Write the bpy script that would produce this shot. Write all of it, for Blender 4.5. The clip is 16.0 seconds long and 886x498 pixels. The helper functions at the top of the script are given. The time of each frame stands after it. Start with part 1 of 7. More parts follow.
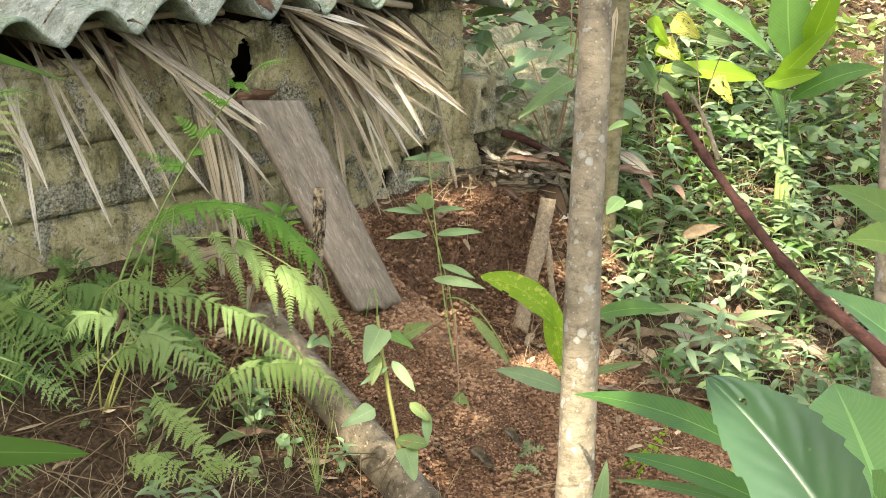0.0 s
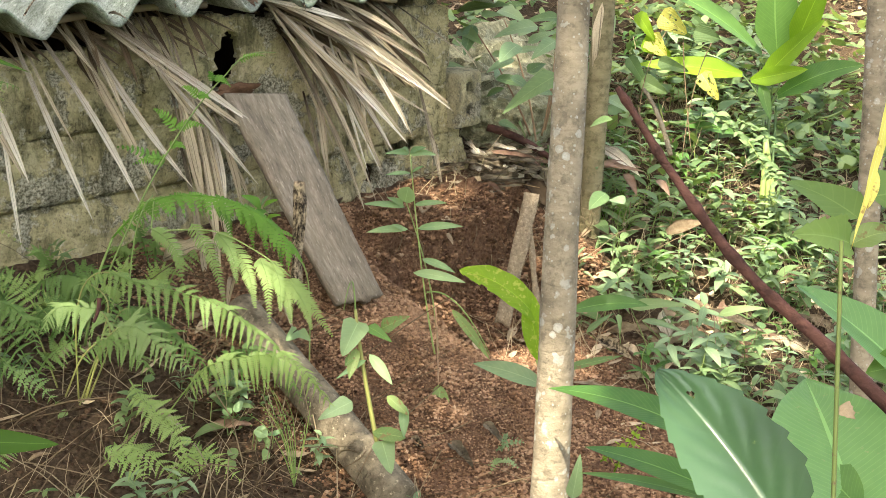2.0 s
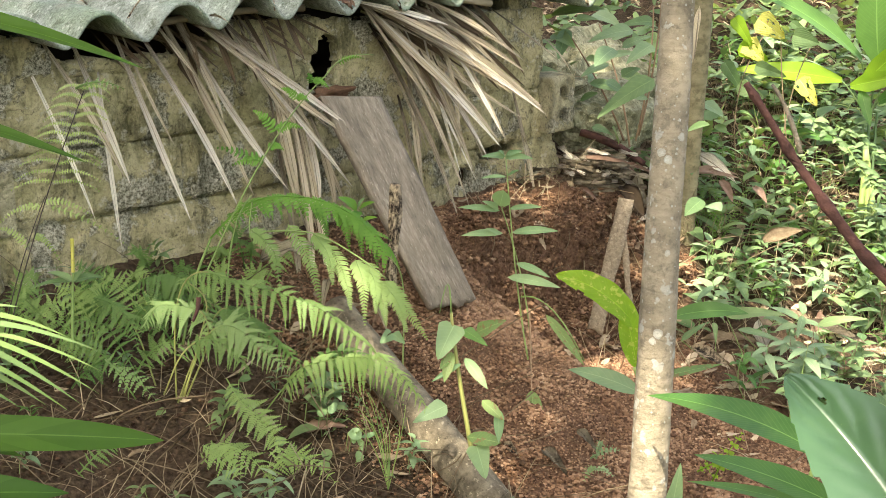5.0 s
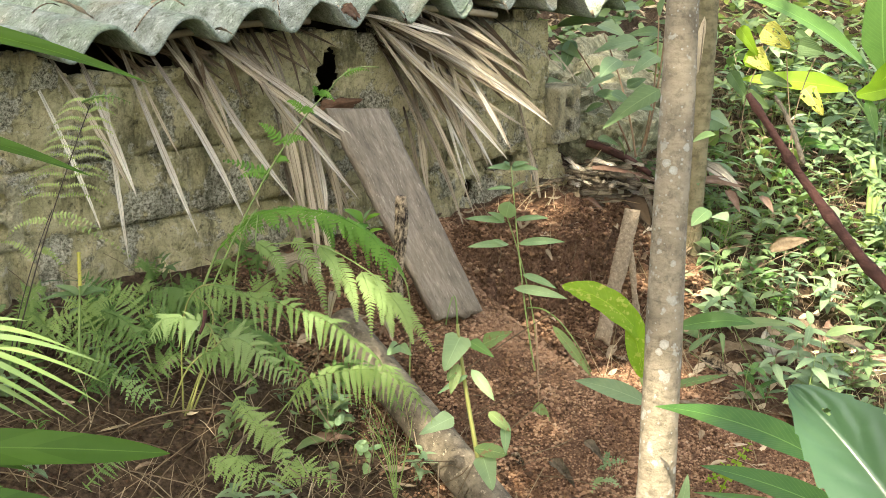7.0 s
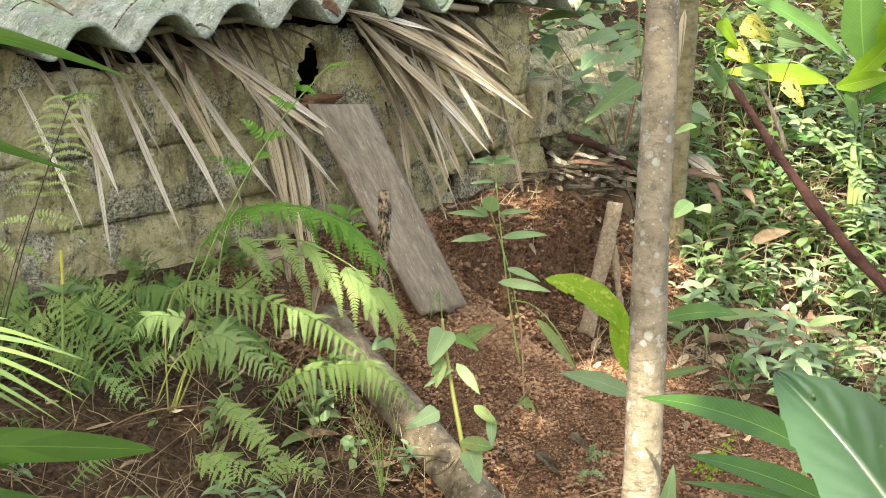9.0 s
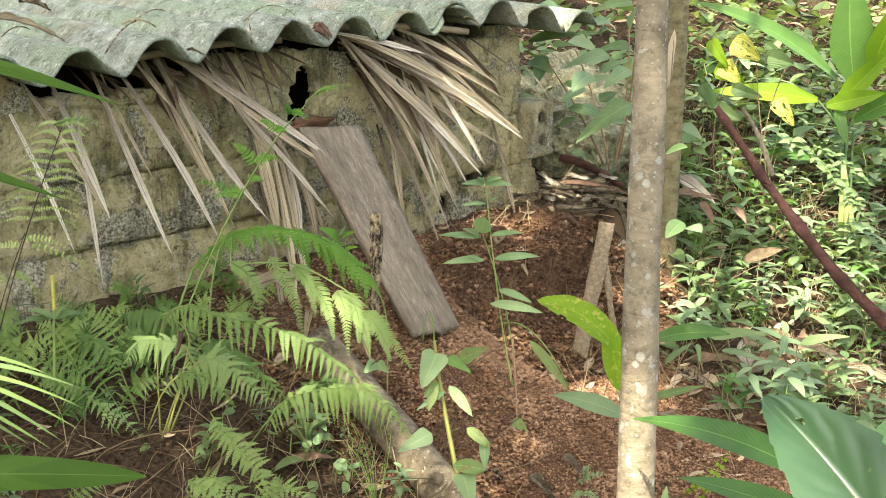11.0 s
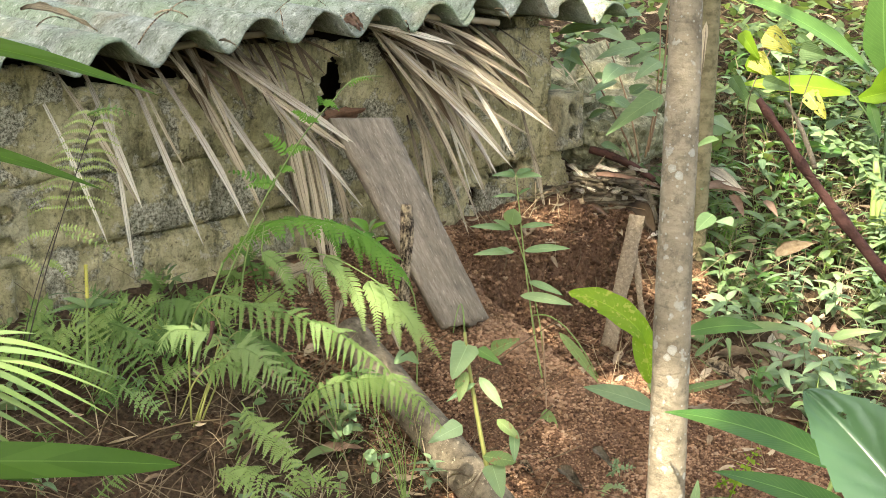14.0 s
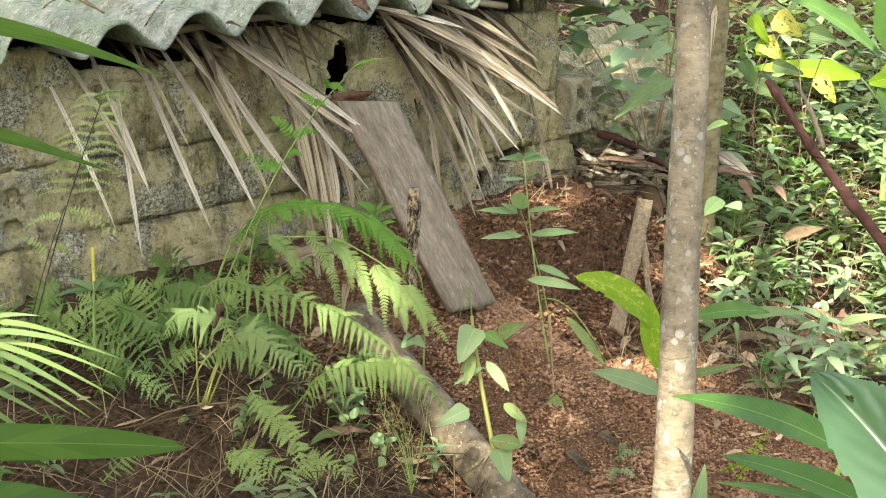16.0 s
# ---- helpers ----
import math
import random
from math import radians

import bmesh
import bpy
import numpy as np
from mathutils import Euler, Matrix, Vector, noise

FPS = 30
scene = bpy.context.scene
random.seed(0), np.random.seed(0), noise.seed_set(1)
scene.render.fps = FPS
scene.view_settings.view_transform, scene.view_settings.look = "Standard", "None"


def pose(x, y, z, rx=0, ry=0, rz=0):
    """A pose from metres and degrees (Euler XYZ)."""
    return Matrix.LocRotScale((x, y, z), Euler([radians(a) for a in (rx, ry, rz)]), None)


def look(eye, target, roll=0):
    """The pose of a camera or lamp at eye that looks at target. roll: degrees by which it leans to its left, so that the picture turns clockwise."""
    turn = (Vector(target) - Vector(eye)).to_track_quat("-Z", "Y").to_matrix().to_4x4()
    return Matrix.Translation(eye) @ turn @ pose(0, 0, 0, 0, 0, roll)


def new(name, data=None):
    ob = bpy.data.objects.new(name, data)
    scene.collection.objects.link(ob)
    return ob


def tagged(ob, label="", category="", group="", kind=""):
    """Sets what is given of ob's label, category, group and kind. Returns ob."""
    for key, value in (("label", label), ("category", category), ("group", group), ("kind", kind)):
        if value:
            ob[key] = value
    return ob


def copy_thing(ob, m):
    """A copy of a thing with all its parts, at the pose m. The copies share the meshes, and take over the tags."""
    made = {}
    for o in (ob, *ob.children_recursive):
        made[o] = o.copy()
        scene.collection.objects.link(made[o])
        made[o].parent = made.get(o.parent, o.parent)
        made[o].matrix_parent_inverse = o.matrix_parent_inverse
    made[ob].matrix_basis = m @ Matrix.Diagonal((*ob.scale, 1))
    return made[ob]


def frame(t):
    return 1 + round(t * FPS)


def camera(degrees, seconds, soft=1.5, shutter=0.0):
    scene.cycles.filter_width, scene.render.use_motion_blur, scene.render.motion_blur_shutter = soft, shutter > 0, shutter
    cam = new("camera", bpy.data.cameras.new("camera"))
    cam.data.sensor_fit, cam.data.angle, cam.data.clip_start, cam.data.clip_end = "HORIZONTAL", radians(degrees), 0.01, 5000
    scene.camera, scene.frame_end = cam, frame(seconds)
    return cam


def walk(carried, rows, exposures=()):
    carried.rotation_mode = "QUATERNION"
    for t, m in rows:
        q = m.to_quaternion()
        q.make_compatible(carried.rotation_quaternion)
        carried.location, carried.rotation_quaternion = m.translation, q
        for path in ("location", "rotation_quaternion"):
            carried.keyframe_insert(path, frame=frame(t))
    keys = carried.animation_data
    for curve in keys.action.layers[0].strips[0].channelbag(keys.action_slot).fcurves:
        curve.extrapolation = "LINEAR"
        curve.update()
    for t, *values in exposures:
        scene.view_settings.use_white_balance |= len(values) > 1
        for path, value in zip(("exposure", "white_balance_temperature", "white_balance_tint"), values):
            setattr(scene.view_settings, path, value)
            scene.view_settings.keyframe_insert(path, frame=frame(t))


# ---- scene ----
LENS = 40.0
cam = camera(LENS, 16.0, soft=0.55)
PATH = [
    (0, (-1.218, -2.304, 1.007), (0.221, -1.027, 0.458), 1.1),
    (0.5, (-1.214, -2.314, 1.003), (0.232, -1.046, 0.452), 0.9),
    (1, (-1.195, -2.347, 1.002), (0.26, -1.09, 0.452), 0.9),
    (1.5, (-1.196, -2.34, 1.009), (0.259, -1.084, 0.457), 1.3),
    (2, (-1.2, -2.334, 1.008), (0.241, -1.064, 0.451), 1.5),
    (2.5, (-1.198, -2.329, 1.004), (0.218, -1.03, 0.448), 1.2),
    (3, (-1.188, -2.347, 1.0), (0.201, -1.018, 0.449), 0.9),
    (3.5, (-1.188, -2.345, 0.999), (0.176, -0.991, 0.447), 1.2),
    (4, (-1.19, -2.338, 0.999), (0.163, -0.973, 0.444), 1.2),
    (4.5, (-1.205, -2.319, 0.995), (0.147, -0.953, 0.443), 1.3),
    (5, (-1.211, -2.302, 0.995), (0.141, -0.934, 0.447), 1.1),
    (7.5, (-1.209, -2.306, 0.998), (0.137, -0.924, 0.468), 0.7),
    (8, (-1.213, -2.306, 1.0), (0.137, -0.929, 0.469), 0.8),
    (8.5, (-1.215, -2.305, 0.995), (0.145, -0.939, 0.46), 0.6),
    (9, (-1.211, -2.305, 0.992), (0.154, -0.945, 0.456), 0.3),
    (11.5, (-1.209, -2.309, 0.999), (0.17, -0.949, 0.501), -0.1),
    (12, (-1.211, -2.306, 0.999), (0.165, -0.942, 0.504), -0.2),
    (12.5, (-1.214, -2.306, 0.998), (0.153, -0.934, 0.5), -0.2),
    (13, (-1.214, -2.304, 0.998), (0.144, -0.924, 0.495), 0.0),
    (13.5, (-1.217, -2.302, 0.999), (0.134, -0.918, 0.489), 0.1),
    (14, (-1.216, -2.3, 0.997), (0.13, -0.915, 0.479), 0.0),
    (14.5, (-1.213, -2.302, 0.995), (0.131, -0.919, 0.467), 0.0),
    (15, (-1.209, -2.299, 0.995), (0.131, -0.914, 0.459), 0.1),
    (15.5, (-1.211, -2.299, 0.994), (0.124, -0.911, 0.454), 0.1),
    (16, (-1.211, -2.298, 0.993), (0.121, -0.908, 0.451), -0.0),
]
walk(cam, [(t, look(eye, target, roll)) for t, eye, target, roll in PATH], [(0.0, 2.36, 7300, 8), (16.0, 2.36, 7300, 8)])

# ---------------------------------------------------------------- light
SUN_FROM = Vector((-0.42, -0.16, 0.90)).normalized()
world = bpy.data.worlds.new("sky")
scene.world = world
world.use_nodes = True
wn = world.node_tree
sky = wn.nodes.new("ShaderNodeTexSky")
sky.sky_type = "NISHITA"
sky.sun_disc = False
sky.sun_elevation = math.asin(SUN_FROM.z)
sky.sun_rotation = math.atan2(SUN_FROM.x, SUN_FROM.y)
sky.air_density, sky.dust_density, sky.ozone_density = 1.0, 6.0, 0.3
back = wn.nodes["Background"]
back.inputs["Strength"].default_value = 0.145
wn.links.new(sky.outputs[0], back.inputs["Color"])
sun = new("sun", bpy.data.lights.new("sun", "SUN"))
sun.data.energy, sun.data.angle, sun.data.color = 3.3, radians(0.7), (1.0, 0.94, 0.84)
sun.matrix_world = look(SUN_FROM * 20, (0, 0, 0))

# ---------------------------------------------------------------- small tools
RNG = random.Random(7)


def V(*a):
    return Vector(a)


def smooth(a, b, x):
    k = min(1.0, max(0.0, (x - a) / (b - a)))
    return k * k * (3 - 2 * k)


def nz(p, scale=1.0, off=0.0):
    return noise.noise(Vector((p[0] * scale + off, p[1] * scale - off, p[2] * scale + 2 * off)))


def mesh_of(bm, name, material, flat=False):
    me = bpy.data.meshes.new(name)
    bm.normal_update()
    bm.to_mesh(me)
    bm.free()
    if not flat:
        for p in me.polygons:
            p.use_smooth = True
    for m in material if isinstance(material, (list, tuple)) else [material]:
        me.materials.append(m)
    return me


def part(name, bm, material, parent=None, label="", flat=False):
    ob = new(name, mesh_of(bm, name, material, flat))
    if parent is not None:
        ob.parent = parent
    if label:
        tagged(ob, label)
    return ob


def empty(name, at, label, category, group=""):
    ob = new(name)
    ob.location = at
    ob.empty_display_size = 0.02
    return tagged(ob, label, category, group)


def shift(bm, at):
    bmesh.ops.translate(bm, verts=bm.verts, vec=-Vector(at))
    return bm


def ground_z(x, y):
    """Height of the hillside."""
    z = 0.22 + 0.5 * y if y > -0.5 else -0.03 + 0.3 * (y + 0.5)
    if y < -1.2:
        z = -0.24 + 0.22 * (y + 1.2)
    if y > 0.6:
        z = 0.52 + 0.46 * (y - 0.6)
    z += 0.055 * math.exp(-((x - 0.66) ** 2 + (y + 0.5) ** 2) / 0.07)
    z -= 0.05 * smooth(0.9, 1.6, x) * smooth(-0.3, -0.7, y)
    # dug hollow below the end of the shed wall
    hollow = smooth(0.86, 1.02, x) * smooth(1.62, 1.4, x)
    ledge = -0.25 + 0.03 * math.sin(9 * x)
    z -= hollow * 0.13 * smooth(ledge + 0.035, ledge - 0.01, y) * smooth(-0.72, -0.4, y)
    z += hollow * 0.05 * smooth(ledge - 0.01, ledge + 0.04, y) * smooth(0.0, -0.1, y)
    r = max(abs(x - 0.5), abs(y + 0.5))
    z += hollow * 0.03 * nz((x, y, 2), 14) * smooth(-0.42, -0.28, y)
    z += 0.012 * nz((x, y, 0), 6) + 0.03 * nz((x, y, 3), 1.7) * smooth(0.8, 2.0, r)
    z += 0.25 * nz((x, y, 7), 0.35) * smooth(2.5, 6, r)
    return z


# ---------------------------------------------------------------- materials
def tree_of(name):
    m = bpy.data.materials.new(name)
    m.use_nodes = True
    nt = m.node_tree
    return m, nt, nt.nodes["Principled BSDF"]


def position(nt):
    return nt.nodes.new("ShaderNodeNewGeometry").outputs["Position"]


def noise_of(nt, vec, scale, detail=4.0, rough=0.6, stretch=None):
    if stretch:
        mp = nt.nodes.new("ShaderNodeMapping")
        mp.inputs["Scale"].default_value = stretch
        nt.links.new(vec, mp.inputs["Vector"])
        vec = mp.outputs[0]
    n = nt.nodes.new("ShaderNodeTexNoise")
    n.inputs["Scale"].default_value = scale
    n.inputs["Detail"].default_value = detail
    n.inputs["Roughness"].default_value = rough
    nt.links.new(vec, n.inputs["Vector"])
    return n.outputs["Fac"]


def voronoi_of(nt, vec, scale, feature="F1", out="Distance"):
    n = nt.nodes.new("ShaderNodeTexVoronoi")
    n.feature = feature
    n.inputs["Scale"].default_value = scale
    nt.links.new(vec, n.inputs["Vector"])
    return n.outputs[out]


def ramp_of(nt, fac, stops):
    r = nt.nodes.new("ShaderNodeValToRGB")
    el = r.color_ramp.elements
    while len(el) < len(stops):
        el.new(0.5)
    for e, (p, c) in zip(el, stops):
        e.position = p
        e.color = (*c, 1) if isinstance(c, (tuple, list)) else (c, c, c, 1)
    nt.links.new(fac, r.inputs[0])
    return r.outputs[0]


def mix_of(nt, fac, a, b, blend="MIX"):
    n = nt.nodes.new("ShaderNodeMix")
    n.data_type, n.blend_type = "RGBA", blend
    for sock, v in ((n.inputs[0], fac), (n.inputs[6], a), (n.inputs[7], b)):
        if isinstance(v, (int, float)):
            sock.default_value = v
        elif isinstance(v, tuple):
            sock.default_value = (*v, 1)
        else:
            nt.links.new(v, sock)
    return n.outputs[2]


def math_of(nt, op, a, b=0.0):
    n = nt.nodes.new("ShaderNodeMath")
    n.operation = op
    for sock, v in ((n.inputs[0], a), (n.inputs[1], b)):
        if isinstance(v, (int, float)):
            sock.default_value = v
        else:
            nt.links.new(v, sock)
    return n.outputs[0]


def bump_of(nt, bsdf, height, strength=0.5, dist=0.01):
    b = nt.nodes.new("ShaderNodeBump")
    b.inputs["Strength"].default_value = strength
    b.inputs["Distance"].default_value = dist
    nt.links.new(height, b.inputs["Height"])
    nt.links.new(b.outputs[0], bsdf.inputs["Normal"])


def obj_random(nt):
    return nt.nodes.new("ShaderNodeObjectInfo").outputs["Random"]


def island_random(nt):
    return nt.nodes.new("ShaderNodeNewGeometry").outputs["Random Per Island"]


def finish(nt, bsdf, color, rough=0.9, spec=0.2):
    nt.links.new(color, bsdf.inputs["Base Color"])
    bsdf.inputs["Roughness"].default_value = rough
    bsdf.inputs["Specular IOR Level"].default_value = spec


def pale_patch(nt, p):
    """A soft-edged pale patch on the crest of the dug mound."""
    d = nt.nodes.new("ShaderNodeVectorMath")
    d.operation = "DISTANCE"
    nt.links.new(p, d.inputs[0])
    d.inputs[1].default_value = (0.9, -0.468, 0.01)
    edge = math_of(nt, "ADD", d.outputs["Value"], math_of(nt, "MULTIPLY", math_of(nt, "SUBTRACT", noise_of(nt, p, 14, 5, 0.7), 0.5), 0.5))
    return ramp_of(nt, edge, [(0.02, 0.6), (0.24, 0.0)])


def mat_soil():
    m, nt, b = tree_of("red_soil")
    p = position(nt)
    fine = noise_of(nt, p, 90, 6, 0.7)
    broad = noise_of(nt, p, 3.5, 4)
    c = ramp_of(nt, fine, [(0.3, (0.060, 0.030, 0.017)), (0.55, (0.165, 0.096, 0.058)), (0.75, (0.27, 0.17, 0.11))])
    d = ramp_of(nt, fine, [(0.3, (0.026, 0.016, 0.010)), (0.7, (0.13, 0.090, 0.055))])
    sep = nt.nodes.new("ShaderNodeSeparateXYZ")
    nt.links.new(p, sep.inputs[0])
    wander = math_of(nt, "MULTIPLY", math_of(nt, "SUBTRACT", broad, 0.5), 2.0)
    # dug red earth gives way to brown leaf mould along the slope, and to mould darkened for shade under the ferns
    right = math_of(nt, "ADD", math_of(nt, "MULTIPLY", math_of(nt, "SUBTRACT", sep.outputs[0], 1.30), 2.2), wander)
    # left and bank also put the shade of ferns and bank into the colour
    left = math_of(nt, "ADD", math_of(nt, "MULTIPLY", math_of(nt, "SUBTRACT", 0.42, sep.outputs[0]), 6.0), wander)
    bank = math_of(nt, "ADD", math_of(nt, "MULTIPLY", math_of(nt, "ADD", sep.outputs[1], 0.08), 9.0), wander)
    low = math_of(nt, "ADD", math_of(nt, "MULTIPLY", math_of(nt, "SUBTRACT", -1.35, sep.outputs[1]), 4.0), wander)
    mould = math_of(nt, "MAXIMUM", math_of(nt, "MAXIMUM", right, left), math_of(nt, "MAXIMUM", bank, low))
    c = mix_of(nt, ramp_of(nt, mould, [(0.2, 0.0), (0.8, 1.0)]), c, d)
    c = mix_of(nt, pale_patch(nt, p), c, (0.30, 0.19, 0.115))
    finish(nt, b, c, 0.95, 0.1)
    bump_of(nt, b, math_of(nt, "ADD", fine, math_of(nt, "MULTIPLY", voronoi_of(nt, p, 70), 0.8)), 1.0, 0.016)
    return m


def mat_clod(name="soil_clod", k=1.0):
    m, nt, b = tree_of(name)
    p = position(nt)
    r = island_random(nt)
    c = ramp_of(nt, r, [(0.0, (0.085 * k, 0.045 * k, 0.026 * k)), (0.5, (0.235 * k, 0.137 * k, 0.080 * k)), (0.96, (0.35 * k, 0.220 * k, 0.135 * k)), (1.0, (0.37 * k, 0.26 * k, 0.17 * k))])
    c = mix_of(nt, 0.5, c, ramp_of(nt, noise_of(nt, p, 160, 4), [(0.3, (0.25, 0.25, 0.25)), (0.7, (1, 1, 1))]), "MULTIPLY")
    c = mix_of(nt, 1.0, c, ramp_of(nt, noise_of(nt, p, 9, 4, 0.65), [(0.34, (0.66, 0.62, 0.58)), (0.52, (1, 1, 1)), (0.66, (1.18, 1.2, 1.22))]), "MULTIPLY")
    c = mix_of(nt, math_of(nt, "MULTIPLY", pale_patch(nt, p), 0.75), c, (0.35 * k, 0.222 * k, 0.135 * k))
    finish(nt, b, c, 0.95, 0.1)
    bump_of(nt, b, noise_of(nt, p, 220, 4), 0.6, 0.004)
    return m


def mat_block(name="mossy_concrete", lighter=1.0, grey=0.0):
    m, nt, b = tree_of(name)
    p = position(nt)
    broad = noise_of(nt, p, 3.2, 4, 0.55)
    mid = noise_of(nt, p, 13, 7, 0.72)
    speck = noise_of(nt, p, 150, 4, 0.75)
    k = lighter
    base = ramp_of(nt, mid, [(0.3, (0.20 * k, 0.175 * k, 0.095 * k)), (0.48, (0.55 * k, 0.485 * k, 0.27 * k)), (0.7, (0.74 * k, 0.67 * k, 0.43 * k))])
    moss = ramp_of(nt, broad, [(0.40, (0.22, 0.215, 0.085)), (0.58, (0.52, 0.455, 0.25))])
    c = mix_of(nt, 0.42, base, moss)
    # bare grey aggregate where the plaster has come off
    patch = noise_of(nt, p, 7.0, 5, 0.6)
    bare = ramp_of(nt, patch, [(0.535, 0.0), (0.56, 1.0)])
    grain = ramp_of(nt, speck, [(0.38, (0.11, 0.105, 0.075)), (0.5, (0.40, 0.38, 0.285)), (0.62, (0.72, 0.69, 0.55))])
    c = mix_of(nt, math_of(nt, "MULTIPLY", bare, 0.85), c, grain)
    # black damp stains with streaks
    damp = ramp_of(nt, noise_of(nt, p, 9, 6, 0.75, (1.0, 1.0, 0.35)), [(0.38, 1.0), (0.50, 0.0)])
    c = mix_of(nt, math_of(nt, "MULTIPLY", damp, 0.72), c, (0.075, 0.075, 0.038))
    # hairline cracks and a dark rim round the bare patches
    crack = ramp_of(nt, math_of(nt, "ABSOLUTE", math_of(nt, "SUBTRACT", noise_of(nt, p, 4.2, 5, 0.6), 0.5)), [(0.0004, 0.35), (0.0015, 0.0)])
    rim = ramp_of(nt, math_of(nt, "ABSOLUTE", math_of(nt, "SUBTRACT", patch, 0.54)), [(0.002, 0.4), (0.009, 0.0)])
    c = mix_of(nt, math_of(nt, "MAXIMUM", crack, rim), c, (0.03, 0.028, 0.018))
    # pits and pale flakes
    pit = ramp_of(nt, noise_of(nt, p, 60, 4, 0.7), [(0.33, 0.6), (0.41, 0.0)])
    c = mix_of(nt, pit, c, (0.045, 0.04, 0.026))
    flake = ramp_of(nt, noise_of(nt, p, 34, 4, 0.7), [(0.58, 0.0), (0.64, 0.45)])
    c = mix_of(nt, flake, c, (0.78, 0.74, 0.58))
    c = mix_of(nt, grey, c, (0.40, 0.385, 0.32))
    c = mix_of(nt, 0.55, c, ramp_of(nt, speck, [(0.35, (0.35, 0.35, 0.35)), (0.52, (1, 1, 1))]), "MULTIPLY")
    finish(nt, b, c, 0.92, 0.15)
    h = math_of(nt, "ADD", math_of(nt, "MULTIPLY", speck, 0.9), math_of(nt, "MULTIPLY", mid, 1.8))
    h = math_of(nt, "SUBTRACT", h, math_of(nt, "ADD", pit, math_of(nt, "MULTIPLY", crack, 0.7)))
    bump_of(nt, b, h, 1.0, 0.016)
    return m


def mat_roof():
    m, nt, b = tree_of("weathered_fibre_cement")
    p = position(nt)
    speck = noise_of(nt, p, 210, 4, 0.75)
    c = ramp_of(nt, noise_of(nt, p, 16, 6, 0.65), [(0.3, (0.140, 0.160, 0.128)), (0.5, (0.250, 0.280, 0.240)), (0.72, (0.375, 0.415, 0.375))])
    # green algae along the slope, pale crusts, brown water stains
    green = ramp_of(nt, noise_of(nt, p, 6, 5, 0.6, (1.0, 0.4, 1.0)), [(0.42, 0.0), (0.60, 0.75)])
    c = mix_of(nt, green, c, (0.225, 0.30, 0.195))
    crust = ramp_of(nt, noise_of(nt, p, 48, 4, 0.7), [(0.56, 0.0), (0.64, 0.5)])
    c = mix_of(nt, crust, c, (0.54, 0.57, 0.50))
    grime = ramp_of(nt, noise_of(nt, p, 30, 6, 0.75), [(0.36, 0.75), (0.47, 0.0)])
    c = mix_of(nt, grime, c, (0.085, 0.095, 0.06))
    warm = ramp_of(nt, noise_of(nt, p, 4.3, 2), [(0.6, 0.0), (0.7, 0.4)])
    c = mix_of(nt, warm, c, (0.40, 0.32, 0.22))
    c = mix_of(nt, 0.75, c, ramp_of(nt, speck, [(0.34, (0.30, 0.31, 0.27)), (0.5, (0.9, 0.9, 0.88)), (0.66, (1.25, 1.25, 1.2))]), "MULTIPLY")
    finish(nt, b, c, 0.9, 0.2)
    bump_of(nt, b, math_of(nt, "ADD", speck, noise_of(nt, p, 70, 5, 0.7)), 0.6, 0.004)
    return m


def mat_wood(name, dark, light, stretch, scale=14, rough=0.85):
    m, nt, b = tree_of(name)
    tc = nt.nodes.new("ShaderNodeTexCoord").outputs["Object"]
    grain = noise_of(nt, tc, scale, 7, 0.72, stretch)
    big = noise_of(nt, tc, 4, 3)
    lo, hi = (0.42, 0.58) if name == "rotten_stake" else (0.3, 0.7)
    c = ramp_of(nt, grain, [(lo, dark), (0.52, tuple((a + d) / 2 for a, d in zip(dark, light))), (hi, light)])
    c = mix_of(nt, 0.5, c, ramp_of(nt, big, [(0.3, (0.5, 0.47, 0.42)), (0.65, (1, 1, 1))]), "MULTIPLY")
    # pale fibres and dark splits along the grain
    fleck = noise_of(nt, tc, scale * 3.5, 4, 0.7, stretch)
    c = mix_of(nt, ramp_of(nt, fleck, [(0.60, 0.0), (0.66, 0.5)]), c, tuple(min(1.0, 1.5 * v) for v in light))
    c = mix_of(nt, ramp_of(nt, fleck, [(0.32, 0.7), (0.40, 0.0)]), c, tuple(0.45 * v for v in dark))
    finish(nt, b, c, rough, 0.2)
    bump_of(nt, b, math_of(nt, "ADD", grain, fleck), 0.8, 0.006)
    return m


